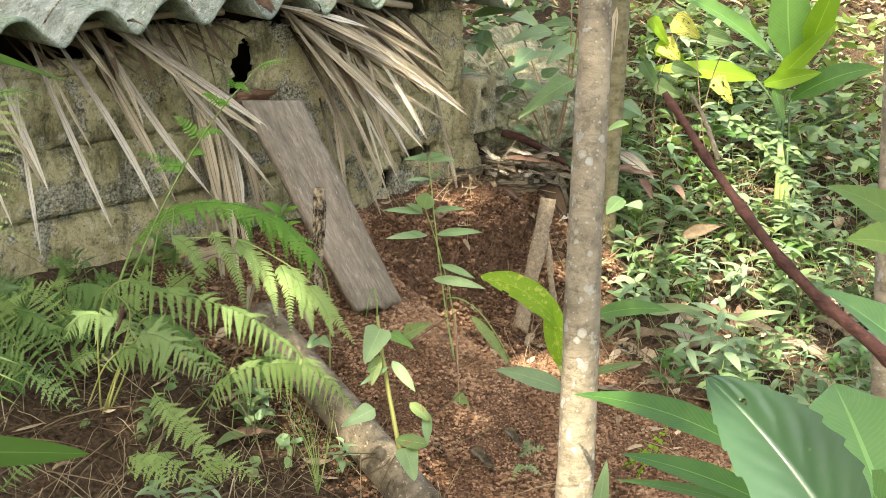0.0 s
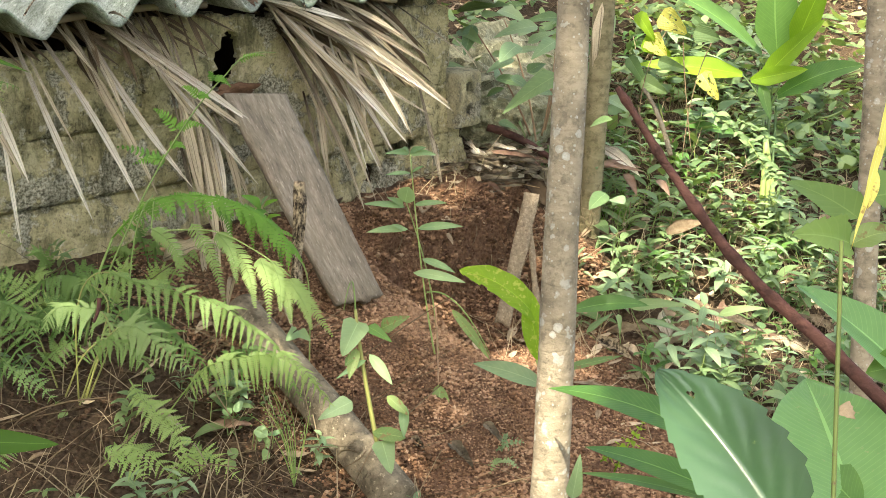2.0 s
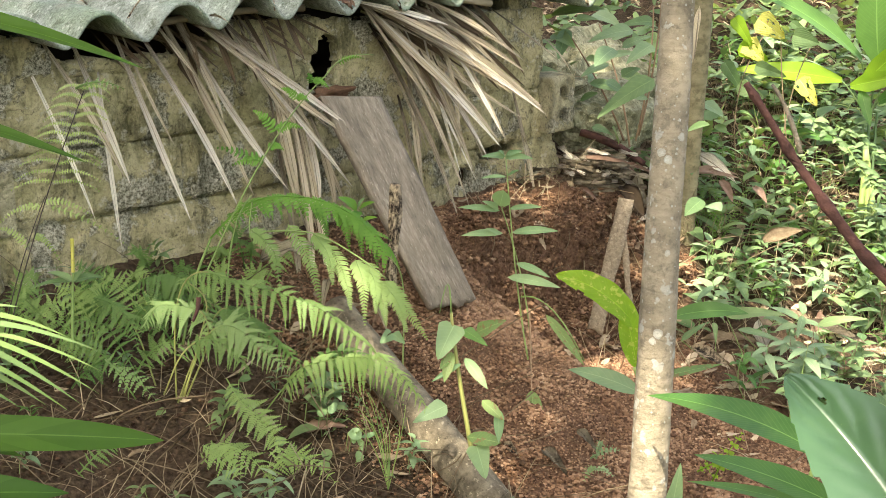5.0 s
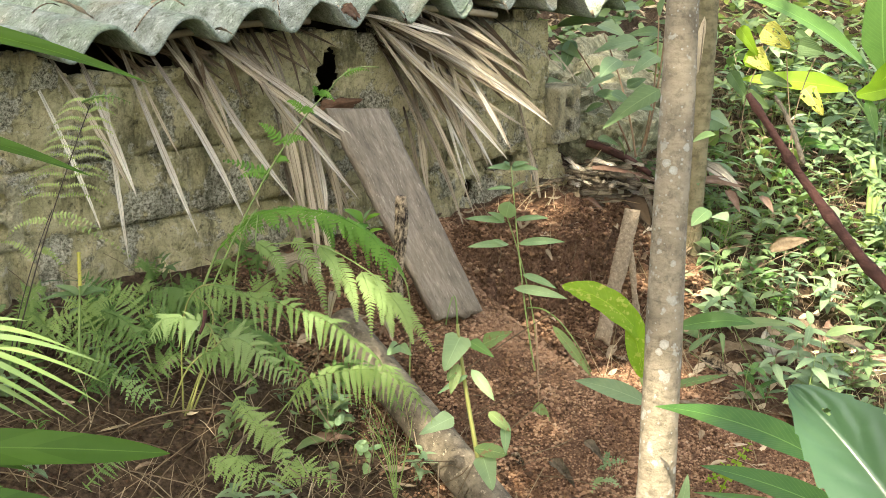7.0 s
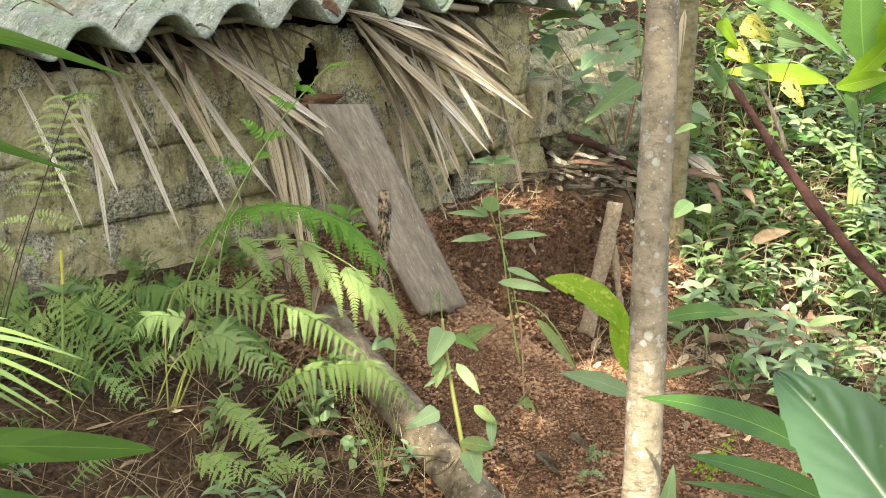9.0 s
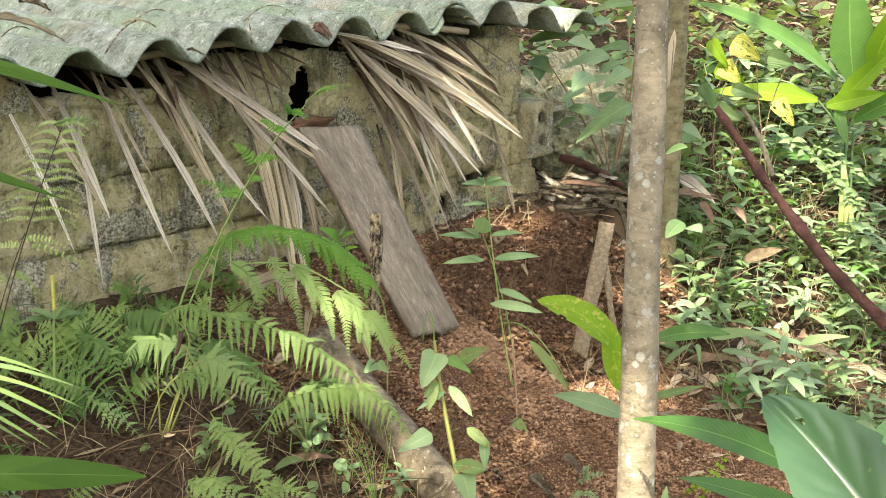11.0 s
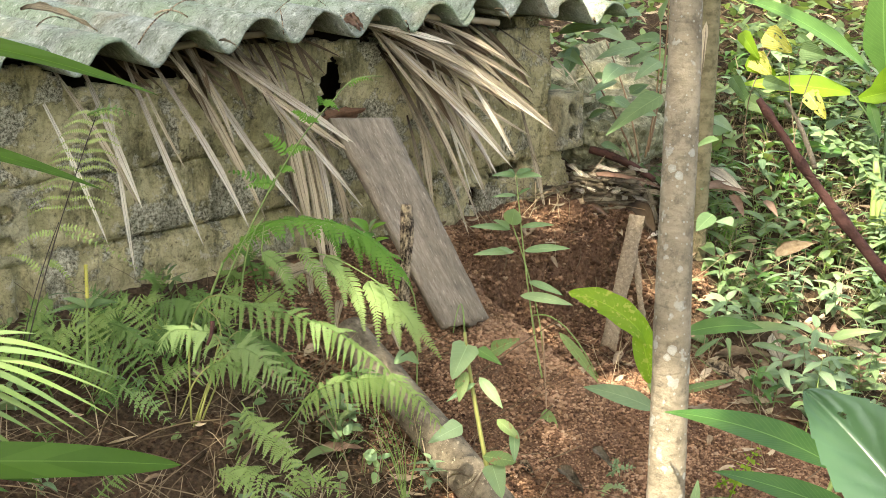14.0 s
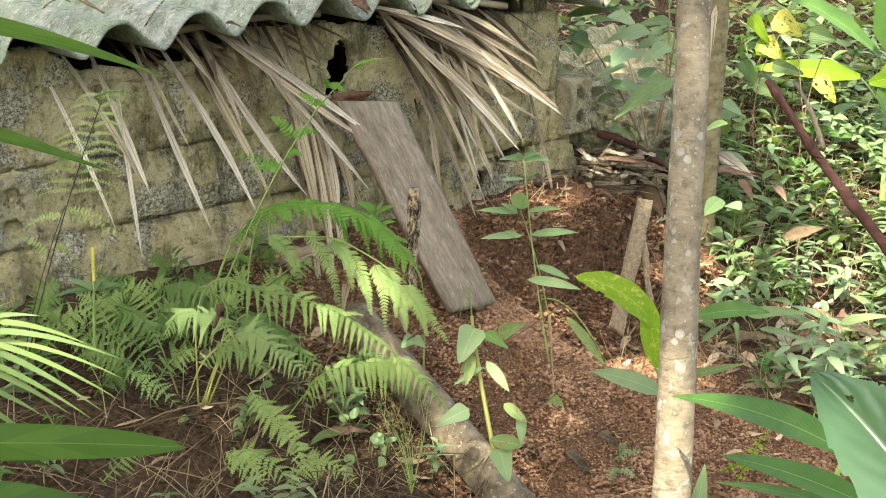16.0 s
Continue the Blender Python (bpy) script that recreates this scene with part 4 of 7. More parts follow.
for a, b, w, mt in (
    ((0.796, -0.060, 0.686), (0.987, -0.140, 0.185), 0.0204, PALM),
    ((0.879, -0.050, 0.568), (0.908, -0.080, 0.276), 0.0221, PALM),
    ((0.804, -0.080, 0.682), (1.011, -0.150, 0.228), 0.0170, PALM),
    ((0.829, -0.090, 0.681), (0.986, -0.150, 0.279), 0.0170, PALM),
    ((0.839, -0.100, 0.688), (1.062, -0.170, 0.344), 0.0187, PALM_PALE),
    ((0.867, -0.100, 0.644), (1.022, -0.160, 0.310), 0.0170, PALM),
    ((0.756, -0.100, 0.738), (1.099, -0.180, 0.376), 0.0221, PALM_PALE),
    ((0.774, -0.090, 0.726), (1.101, -0.170, 0.390), 0.0187, PALM),
    ((0.747, -0.100, 0.746), (0.986, -0.150, 0.509), 0.0187, PALM),
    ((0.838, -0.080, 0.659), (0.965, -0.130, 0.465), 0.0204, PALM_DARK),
    ((0.915, -0.100, 0.626), (1.060, -0.150, 0.366), 0.0085, PALM),
    ((0.853, -0.040, 0.526), (0.903, -0.050, 0.330), 0.0153, PALM),
): leaflet(pd, a, b, w, mt, extra=w > 0.018)
pe = palm("dry_palm_frond", "dry pale palm frond swept sideways along the wall", (0.802, -0.100, 0.759))
for a, b, w, mt in (
    ((0.729, -0.110, 0.753), (1.246, -0.200, 0.454), 0.0187, PALM_PALE),
    ((0.812, -0.110, 0.756), (1.265, -0.190, 0.447), 0.0221, PALM),
    ((0.907, -0.110, 0.719), (1.248, -0.190, 0.468), 0.0204, PALM),
    ((0.840, -0.100, 0.762), (1.192, -0.170, 0.568), 0.0204, PALM),
    ((0.907, -0.100, 0.761), (1.103, -0.150, 0.657), 0.0187, PALM),
    ((0.926, -0.100, 0.757), (1.200, -0.160, 0.594), 0.0170, PALM),
    ((0.721, -0.110, 0.759), (0.932, -0.140, 0.703), 0.0187, PALM_PALE),
    ((0.966, -0.110, 0.651), (1.105, -0.170, 0.413), 0.0153, PALM_PALE),
    ((0.747, -0.120, 0.750), (0.956, -0.160, 0.641), 0.0221, PALM),
    ((0.821, -0.120, 0.725), (1.070, -0.170, 0.560), 0.0187, PALM),
    ((1.017, -0.120, 0.604), (1.125, -0.170, 0.389), 0.0119, PALM),
    ((0.966, -0.090, 0.754), (1.134, -0.130, 0.579), 0.0187, PALM),
): leaflet(pe, a, b, w, mt, extra=w > 0.018)
pf = palm("dry_palm_frond", "loose dry straps of palm on the end of the wall", (1.263, -0.030, 0.682))
for a, b, w, mt in (
    ((1.266, -0.050, 0.513), (1.367, -0.070, 0.174), 0.022, PALM),
    ((1.230, -0.050, 0.719), (1.422, -0.080, 0.579), 0.008, PALM),
    ((1.382, -0.050, 0.644), (1.510, -0.060, 0.529), 0.008, PALM),
    ((1.057, -0.060, 0.756), (1.221, -0.090, 0.613), 0.012, PALM),
): leaflet(pf, a, b, w, mt, extra=False)
# dark leaflets added to stand for the shade under the eave
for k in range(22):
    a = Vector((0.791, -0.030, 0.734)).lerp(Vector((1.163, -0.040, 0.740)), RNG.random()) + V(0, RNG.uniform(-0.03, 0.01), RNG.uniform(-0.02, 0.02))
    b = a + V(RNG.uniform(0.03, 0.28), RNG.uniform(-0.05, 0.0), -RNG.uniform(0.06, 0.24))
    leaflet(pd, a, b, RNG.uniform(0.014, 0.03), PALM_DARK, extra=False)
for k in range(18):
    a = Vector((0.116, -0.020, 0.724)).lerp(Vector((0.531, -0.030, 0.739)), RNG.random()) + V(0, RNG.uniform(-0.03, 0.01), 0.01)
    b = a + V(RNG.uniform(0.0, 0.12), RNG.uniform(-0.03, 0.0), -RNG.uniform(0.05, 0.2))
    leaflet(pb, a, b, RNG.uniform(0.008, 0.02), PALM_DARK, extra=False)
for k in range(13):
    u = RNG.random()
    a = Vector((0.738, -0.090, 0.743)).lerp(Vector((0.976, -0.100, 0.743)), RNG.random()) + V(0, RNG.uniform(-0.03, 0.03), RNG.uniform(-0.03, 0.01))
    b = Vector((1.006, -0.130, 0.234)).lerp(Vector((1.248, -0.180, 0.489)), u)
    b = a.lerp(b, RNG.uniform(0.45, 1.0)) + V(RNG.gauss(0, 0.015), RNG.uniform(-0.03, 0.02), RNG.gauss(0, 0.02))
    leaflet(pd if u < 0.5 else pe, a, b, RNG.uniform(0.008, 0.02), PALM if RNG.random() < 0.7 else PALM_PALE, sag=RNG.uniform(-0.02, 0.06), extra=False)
# more near-black leaflets, painting in the shade between wall and roof
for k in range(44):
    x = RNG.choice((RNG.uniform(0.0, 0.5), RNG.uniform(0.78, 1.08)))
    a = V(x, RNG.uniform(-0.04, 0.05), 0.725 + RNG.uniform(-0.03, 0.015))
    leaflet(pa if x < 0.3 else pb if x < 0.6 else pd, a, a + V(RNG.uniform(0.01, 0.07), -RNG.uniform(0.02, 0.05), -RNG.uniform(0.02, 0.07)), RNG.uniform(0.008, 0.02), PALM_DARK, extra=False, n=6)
part("midrib", shift(tube(curve((0.657, -0.020, 0.776), (1.153, -0.070, 0.742), (0, 0, 0.01)), 0.009, 8, True, 0.2), pe.foot), PALM, pe.ob, "brown woody palm midrib under the roof edge")
part("midrib", shift(tube(curve((0.136, -0.020, 0.732), (0.557, -0.040, 0.754), (0, 0, 0.01)), 0.008, 8, True, 0.2), pb.foot), PALM, pb.ob, "brown woody palm midrib under the roof edge")

# ---------------------------------------------------------------- ferns beside the shed
f1 = Plant("fern", (0.040, -0.469, -0.016), "large light-green fern with arching fronds before the wall", "fern", "ferns by the shed")

def grow(points, length, material, droop, pairs, start, lobes, sides, slim, sweep, stalk=STEM_Y):
    """A frond of the large fern: a bare stalk, then pinnae along the rest."""
    pts = flow(points)
    f1.frond(pts, 0.86 * length, material, droop=droop, pairs=round(1.25 * pairs), start=0.7 * start, lobes=lobes, sides=sides, slim=slim, sweep=sweep, r=0.0015, plane=(-0.5, -0.55, 0.65))
    if start > 0.3:
        f1.stem(pts[:int(start * len(pts)) + 2], 0.0019, 0.0014, stalk, "stalk")


grow(((-0.051, -0.410, 0.068), (-0.038, -0.395, 0.209), (-0.024, -0.404, 0.289), (-0.001, -0.439, 0.322), (0.035, -0.504, 0.308), (0.089, -0.587, 0.291), (0.119, -0.648, 0.272), (0.145, -0.712, 0.234), (0.170, -0.776, 0.190), (0.186, -0.829, 0.155)), 0.056, L_FERN, 1, 30, 0.34, 16, (1, 1), 0.15, 0.35)
grow(((-0.055, -0.443, 0.085), (-0.010, -0.435, 0.190), (0.016, -0.421, 0.257), (-0.004, -0.374, 0.292), (-0.028, -0.334, 0.298), (-0.057, -0.298, 0.279), (-0.074, -0.273, 0.262)), 0.052, L_FERN_DARK, 1.3, 20, 0.42, 16, (1, 1), 0.15, 0.35)
grow(((-0.067, -0.471, 0.097), (-0.028, -0.487, 0.197), (-0.029, -0.480, 0.255), (-0.063, -0.454, 0.272), (-0.098, -0.434, 0.273), (-0.127, -0.432, 0.241)), 0.054, L_FERN_PALE, 0.9, 17, 0.42, 16, (1, 1), 0.15, 0.35)
grow(((-0.055, -0.432, 0.076), (-0.010, -0.451, 0.194), (0.018, -0.474, 0.254), (0.044, -0.523, 0.238), (0.068, -0.577, 0.202), (0.086, -0.627, 0.162)), 0.062, L_FERN_DARK, 0.9, 18, 0.4, 16, (1, 1), 0.15, 0.35)
grow(((-0.090, -0.478, 0.095), (-0.062, -0.500, 0.188), (-0.038, -0.532, 0.245), (-0.020, -0.577, 0.250), (-0.005, -0.632, 0.219), (0.011, -0.686, 0.194)), 0.056, L_FERN_PALE, 0.5, 18, 0.38, 16, (1, 1), 0.15, 0.35)
grow(((-0.101, -0.449, 0.106), (-0.078, -0.478, 0.186), (-0.055, -0.523, 0.225), (-0.037, -0.581, 0.214), (-0.035, -0.631, 0.182)), 0.045, L_FERN, 0.7, 14, 0.35, 16, (1, 1), 0.15, 0.35)
grow(((0.041, -0.551, 0.049), (0.070, -0.589, 0.115), (0.088, -0.624, 0.161), (0.127, -0.687, 0.188), (0.156, -0.746, 0.196), (0.175, -0.807, 0.171), (0.181, -0.863, 0.128)), 0.064, L_FERN, 1.2, 20, 0.27, 16, (1, 1), 0.15, 0.35)
grow(((0.124, -0.532, 0.088), (0.149, -0.573, 0.139), (0.177, -0.625, 0.173), (0.203, -0.692, 0.158), (0.206, -0.754, 0.096)), 0.05, L_FERN_DARK, 1.3, 15, 0.25, 16, (1, 1), 0.15, 0.35)
grow(((-0.060, -0.352, 0.082), (-0.074, -0.315, 0.186), (-0.101, -0.284, 0.240), (-0.139, -0.257, 0.252), (-0.172, -0.241, 0.243)), 0.05, L_FERN_DARK, 0.8, 14, 0.35, 16, (1, 1), 0.15, 0.35)
grow(((-0.163, -0.325, 0.278), (-0.149, -0.370, 0.272), (-0.143, -0.413, 0.249), (-0.149, -0.453, 0.205)), 0.036, L_FERN_DARK, 0.5, 13, 0.05, 16, (1, 1), 0.15, 0.35)
grow(((-0.104, -0.391, 0.095), (-0.128, -0.363, 0.168), (-0.152, -0.341, 0.224), (-0.191, -0.319, 0.237), (-0.230, -0.308, 0.224)), 0.045, L_FERN_DARK, 0.6, 13, 0.3, 16, (1, 1), 0.15, 0.35)
grow(((-0.130, -0.397, 0.088), (-0.168, -0.370, 0.169), (-0.211, -0.350, 0.211), (-0.262, -0.333, 0.226)), 0.04, L_FERN_DARK, 0.5, 12, 0.3, 16, (1, 1), 0.15, 0.35)
grow(((-0.214, -0.446, 0.203), (-0.206, -0.489, 0.190), (-0.197, -0.530, 0.180), (-0.190, -0.574, 0.158)), 0.034, L_FERN_PALE, 0.3, 8, 0.05, 5, (1, 1), 0.2, 0.35)
grow(((-0.018, -0.532, 0.140), (-0.020, -0.572, 0.114), (-0.012, -0.621, 0.090), (-0.010, -0.667, 0.062), (-0.020, -0.704, 0.021)), 0.046, L_FERN, 0.2, 15, 0.12, 10, (1, 1), 0.2, 0.35)
grow(((-0.145, -0.645, 0.084), (-0.140, -0.676, 0.080), (-0.132, -0.713, 0.066), (-0.134, -0.739, 0.055)), 0.04, L_FERN, 0.2, 9, 0.02, 8, (1, 1), 0.15, 0.35)
grow(((-0.330, -0.546, 0.055), (-0.304, -0.560, 0.086), (-0.284, -0.573, 0.106), (-0.269, -0.586, 0.109)), 0.03, L_FERN_DARK, 0.2, 9, 0.02, 8, (1, 1), 0.15, 0.35)
f1.stem(curve((-0.059, -0.512, 0.302), (-0.081, -0.525, 0.265), (0.004, 0, 0), 8), 0.0045, 0.003, BARK_RED, "withered_tip")
f2 = Plant("fern", (0.029, -0.311, 0.133), "tall bracken fern with deep-green drooping frond", "fern", "ferns by the shed")
f2.stem(flow(((0.029, -0.311, 0.133), (0.080, -0.285, 0.250), (0.123, -0.282, 0.331))), 0.0032, 0.0026, STEM)
f2.frond(flow(((0.123, -0.282, 0.331), (0.157, -0.309, 0.378), (0.187, -0.338, 0.408), (0.225, -0.381, 0.422), (0.269, -0.435, 0.419), (0.303, -0.485, 0.402), (0.327, -0.530, 0.372), (0.346, -0.576, 0.325))), 0.036, L_VIVID, pairs=44, lobes=6, start=0.04, droop=0.9, slim=0.26, sweep=0.8, plane=(-0.35, -0.45, 0.8), taper=0.1)
f2.pinna(flow(((0.279, -0.422, 0.408), (0.287, -0.443, 0.373), (0.279, -0.465, 0.331)), 6), 0.020, L_VIVID, pairs=16, droop=0.6)
f2.pinna(flow(((0.308, -0.455, 0.397), (0.316, -0.476, 0.362), (0.308, -0.498, 0.320)), 6), 0.020, L_VIVID, pairs=16, droop=0.6)
f2.pinna(flow(((0.325, -0.476, 0.385), (0.333, -0.497, 0.350), (0.326, -0.519, 0.308)), 6), 0.020, L_VIVID, pairs=16, droop=0.6)
f2.pinna(flow(((0.342, -0.501, 0.364), (0.351, -0.522, 0.329), (0.343, -0.544, 0.287)), 6), 0.020, L_VIVID, pairs=16, droop=0.6)
f2.stem(flow(((0.187, -0.338, 0.408), (0.171, -0.352, 0.350), (0.189, -0.385, 0.356), (0.247, -0.460, 0.357), (0.295, -0.540, 0.317), (0.320, -0.596, 0.279))), 0.0018, 0.0012, STEM)
# its lower pinnae hang free, each with two rows of pinnules
for line in (
    ((0.166, -0.358, 0.358), (0.173, -0.391, 0.346), (0.175, -0.424, 0.323), (0.166, -0.447, 0.295), (0.153, -0.476, 0.238)),
    ((0.222, -0.410, 0.369), (0.226, -0.458, 0.325), (0.219, -0.496, 0.282), (0.207, -0.534, 0.227)),
    ((0.274, -0.475, 0.331), (0.272, -0.515, 0.293), (0.262, -0.546, 0.261), (0.247, -0.574, 0.225)),
    ((0.307, -0.517, 0.303), (0.291, -0.558, 0.269), (0.262, -0.599, 0.195)),
    ((0.323, -0.542, 0.276), (0.313, -0.589, 0.241), (0.292, -0.628, 0.197)),
    ((0.340, -0.564, 0.263), (0.335, -0.615, 0.228), (0.318, -0.659, 0.185)),
    ((0.344, -0.569, 0.263), (0.344, -0.627, 0.222), (0.345, -0.690, 0.171)),
    ((0.322, -0.534, 0.298), (0.308, -0.576, 0.263), (0.281, -0.609, 0.219)),
    ((0.256, -0.449, 0.353), (0.251, -0.498, 0.323), (0.230, -0.540, 0.272)),
):
    f2.pinna(flow(line, 6), 0.025, L_FERN, pairs=28, width=0.19, lean=0.5)
f3 = Plant("climbing_fern", (0.044, -0.303, 0.175), "slender climbing fern with light-green tufts before the wall", "fern", "ferns by the shed")
line3 = arcpts((0.044, -0.303, 0.175), (0.190, -0.350, 0.473), (0.317, -0.406, 0.653), 16) + arcpts((0.322, -0.409, 0.659), (0.356, -0.431, 0.694), (0.392, -0.475, 0.701), 6)
f3.stem(line3, 0.0020, 0.0010, STEM)
f3.stem(arcpts((0.109, -0.347, 0.170), (0.137, -0.339, 0.341), (0.175, -0.353, 0.424), 8), 0.0018, 0.0014, STEM)
for a, b, ln in (
    ((0.206, -0.351, 0.486), (0.135, -0.298, 0.519), 0.02),
    ((0.205, -0.349, 0.490), (0.151, -0.326, 0.486), 0.016),
    ((0.235, -0.356, 0.550), (0.199, -0.335, 0.591), 0.018),
    ((0.238, -0.357, 0.554), (0.262, -0.408, 0.560), 0.016),
    ((0.276, -0.374, 0.613), (0.246, -0.365, 0.634), 0.013),
    ((0.276, -0.374, 0.613), (0.280, -0.406, 0.612), 0.012),
    ((0.306, -0.391, 0.649), (0.313, -0.430, 0.636), 0.012),
    ((0.302, -0.388, 0.644), (0.287, -0.396, 0.662), 0.01),
    ((0.348, -0.419, 0.684), (0.372, -0.467, 0.695), 0.01),
    ((0.220, -0.353, 0.519), (0.229, -0.391, 0.517), 0.014),
):
    f3.pinna(curve(a, b, (0, 0, 0.006), 8), ln, L_VIVID, pairs=10, width=0.34, droop=0.3, lean=0.5)
f4 = Plant("fern", (0.062, -0.583, -0.055), "small fern hanging over the bare soil", "fern", "ferns by the shed")
f4.frond(arcpts((-0.095, -0.555, 0.001), (-0.047, -0.595, 0.032), (-0.027, -0.700, -0.027), 16), 0.045, L_FERN, pairs=16, start=0.05, droop=0.3)
f4.frond(arcpts((-0.005, -0.638, -0.035), (0.035, -0.664, 0.017), (0.057, -0.757, -0.014), 16), 0.04, L_FERN, pairs=16, start=0.05, droop=0.3)
f5 = Plant("fern", (-0.207, -0.232, 0.104), "low tangle of small ferns at the wall foot", "fern", "ferns by the shed")
for p0, p1, x in (
    ((-0.141, -0.294, 0.173), (-0.198, -0.245, 0.288), 200),
    ((-0.114, -0.310, 0.170), (-0.015, -0.361, 0.250), 230),
    ((-0.163, -0.290, 0.154), (-0.263, -0.230, 0.243), 180),
    ((-0.213, -0.254, 0.181), (-0.274, -0.214, 0.275), 120),
    ((-0.102, -0.344, 0.107), (-0.025, -0.388, 0.168), 260),
    ((-0.251, -0.255, 0.134), (-0.314, -0.216, 0.219), 90),
    ((-0.205, -0.293, 0.098), (-0.115, -0.349, 0.135), 150),
    ((-0.266, -0.227, 0.187), (-0.178, -0.267, 0.254), 60),
    ((-0.061, -0.329, 0.196), (-0.122, -0.280, 0.301), 280),
    ((-0.032, -0.343, 0.204), (0.021, -0.368, 0.290), 310),
    ((-0.306, -0.215, 0.172), (-0.336, -0.185, 0.283), 20),
    ((-0.185, -0.253, 0.219), (-0.118, -0.290, 0.280), 140),
) + (
    ((-0.104, -0.299, 0.210), (-0.163, -0.250, 0.326), 230),
    ((-0.273, -0.204, 0.239), (-0.221, -0.227, 0.311), 40),
    ((-0.024, -0.366, 0.161), (-0.095, -0.326, 0.215), 330),
    ((-0.153, -0.309, 0.122), (-0.223, -0.274, 0.177), 200),
):
    a, b = (Vector(p0), Vector(p1))
    f5.frond(arcpts(a, (a + b) / 2 + V(0, 0, 0.03), b, 12), 0.038, L_FERN_DARK if x % 4 else L_FERN, pairs=12, lobes=8, start=0.1, droop=0.3, slim=0.17)
# small ferns crowded along the foot of the wall
for k in range(22):
    x, y = RNG.uniform(-0.38, 0.36), RNG.uniform(-0.20, -0.08)
    a = V(x, y, ground_z(x, y))
    az = RNG.uniform(0, 6.28)
    reach = RNG.uniform(0.05, 0.11)
    b = a + V(reach * math.cos(az), -0.02 - 0.6 * reach * abs(math.sin(az)), RNG.uniform(0.05, 0.12))
    f5.frond(arcpts(a, (a + b) / 2 + V(0, 0, 0.035), b, 10), RNG.uniform(0.028, 0.045), L_FERN_DARK if k % 3 else L_FERN, pairs=12, lobes=6, start=0.15, droop=0.35, slim=0.2)
f6 = Plant("wiry_fern", (-0.235, -0.099, 0.168), "thin black-stemmed fern with sparse narrow leaflets", "fern")
f6.stem(curve((-0.334, -0.319, 0.230), (-0.147, -0.303, 0.658), (-0.01, 0, 0)), 0.0014, 0.0010, STEM_DARK)
f6.stem(curve((-0.340, -0.316, 0.231), (-0.232, -0.299, 0.478), (-0.008, 0, 0)), 0.0012, 0.0009, STEM_DARK)
for k in range(11):
    u = k / 10
    c = Vector((-0.146, -0.303, 0.662)).lerp(Vector((-0.212, -0.302, 0.500)), u)
    for q, l in ((-1, 0.055 + 0.035 * u), (1, 0.05 + 0.035 * u)):
        tip = c + V(0.66 * q, -0.62 * q, -0.20 + 0.16 * RNG.random()) * l
        f6.pinna(curve(c, tip, (0, 0, 0.010), 8), 0.0056, L_PALE_PINNA, pairs=16, width=0.45, r=0.0008, tip=0.4)
f6.frond(curve((-0.159, -0.296, 0.663), (-0.096, -0.354, 0.663), (0, 0, 0.012), 8), 0.018, L_FERN, pairs=10, lobes=3, start=0.0, droop=0.4)
for p0, p1 in (
    ((-0.239, -0.289, 0.456), (-0.297, -0.247, 0.428)),
    ((-0.229, -0.292, 0.466), (-0.148, -0.321, 0.425)),
    ((-0.257, -0.294, 0.408), (-0.215, -0.309, 0.350)),
    ((-0.270, -0.294, 0.389), (-0.308, -0.245, 0.419)),
    ((-0.222, -0.298, 0.455), (-0.105, -0.362, 0.370)),
):
    f6.pinna(curve(p0, p1, (0, 0, 0.012), 8), 0.010, L_PALE_PINNA, pairs=14, width=0.4, r=0.0008)

# strap leaves and a near fern that reach in beside the camera's line
g1 = Plant("strap_leaf_plant", (-1.05, -1.30, ground_z(-1.05, -1.30)), "plant with long bright-green strap leaves", "plant")
foot = V(-1.05, -1.30, ground_z(-1.05, -1.30))
g1.stem(arcpts(foot, foot + V(0.0, 0.02, 0.5), (-0.821, -1.066, 0.901)), 0.006, 0.003, STEM)
g1.stem(arcpts(foot, foot + V(0.03, 0.02, 0.4), (-0.740, -0.948, 0.778)), 0.005, 0.003, STEM)
g1.stem(arcpts(foot, foot + V(0.05, 0.02, 0.2), (-0.779, -0.887, 0.388)), 0.005, 0.003, STEM)
g1.leaf((-0.821, -1.066, 0.901), (-0.551, -1.196, 0.824), 0.030, L_STRAP, up=(-0.5, -0.5, 0.8), arch=0.07, fold=0.35, n=24, shape="strap")
g1.leaf((-0.740, -0.948, 0.778), (-0.544, -1.049, 0.701), 0.024, L_STRAP, up=(-0.5, -0.5, 0.8), arch=0.06, fold=0.35, n=20, shape="strap")
g1.leaf((-0.802, -0.881, 0.385), (-0.465, -1.051, 0.333), 0.046, L_STRAP, up=(-0.5, -0.5, 0.55), arch=0.06, fold=0.25, n=30, shape="blunt", across=3, wavy=0.01)
g1.leaf((-0.808, -1.010, 0.349), (-0.619, -1.096, 0.330), 0.05, L_STRAP, up=(-0.5, -0.5, 0.75), arch=0.08, fold=0.25, n=20, shape="lance")
g1.leaf((-0.727, -0.888, 0.370), (-0.607, -0.958, 0.323), 0.022, L_STRAP, up=(-0.5, -0.5, 0.75), arch=0.08, fold=0.25, n=20, shape="lance")
g2 = Plant("fern", (-0.95, -0.90, ground_z(-0.95, -0.90)), "near pale-green fern with long slender leaflets", "fern")
g2.stem(arcpts((-0.95, -0.90, ground_z(-0.95, -0.90)), (-0.85, -0.95, 0.15), (-0.650, -0.735, 0.456)), 0.004, 0.003, STEM)
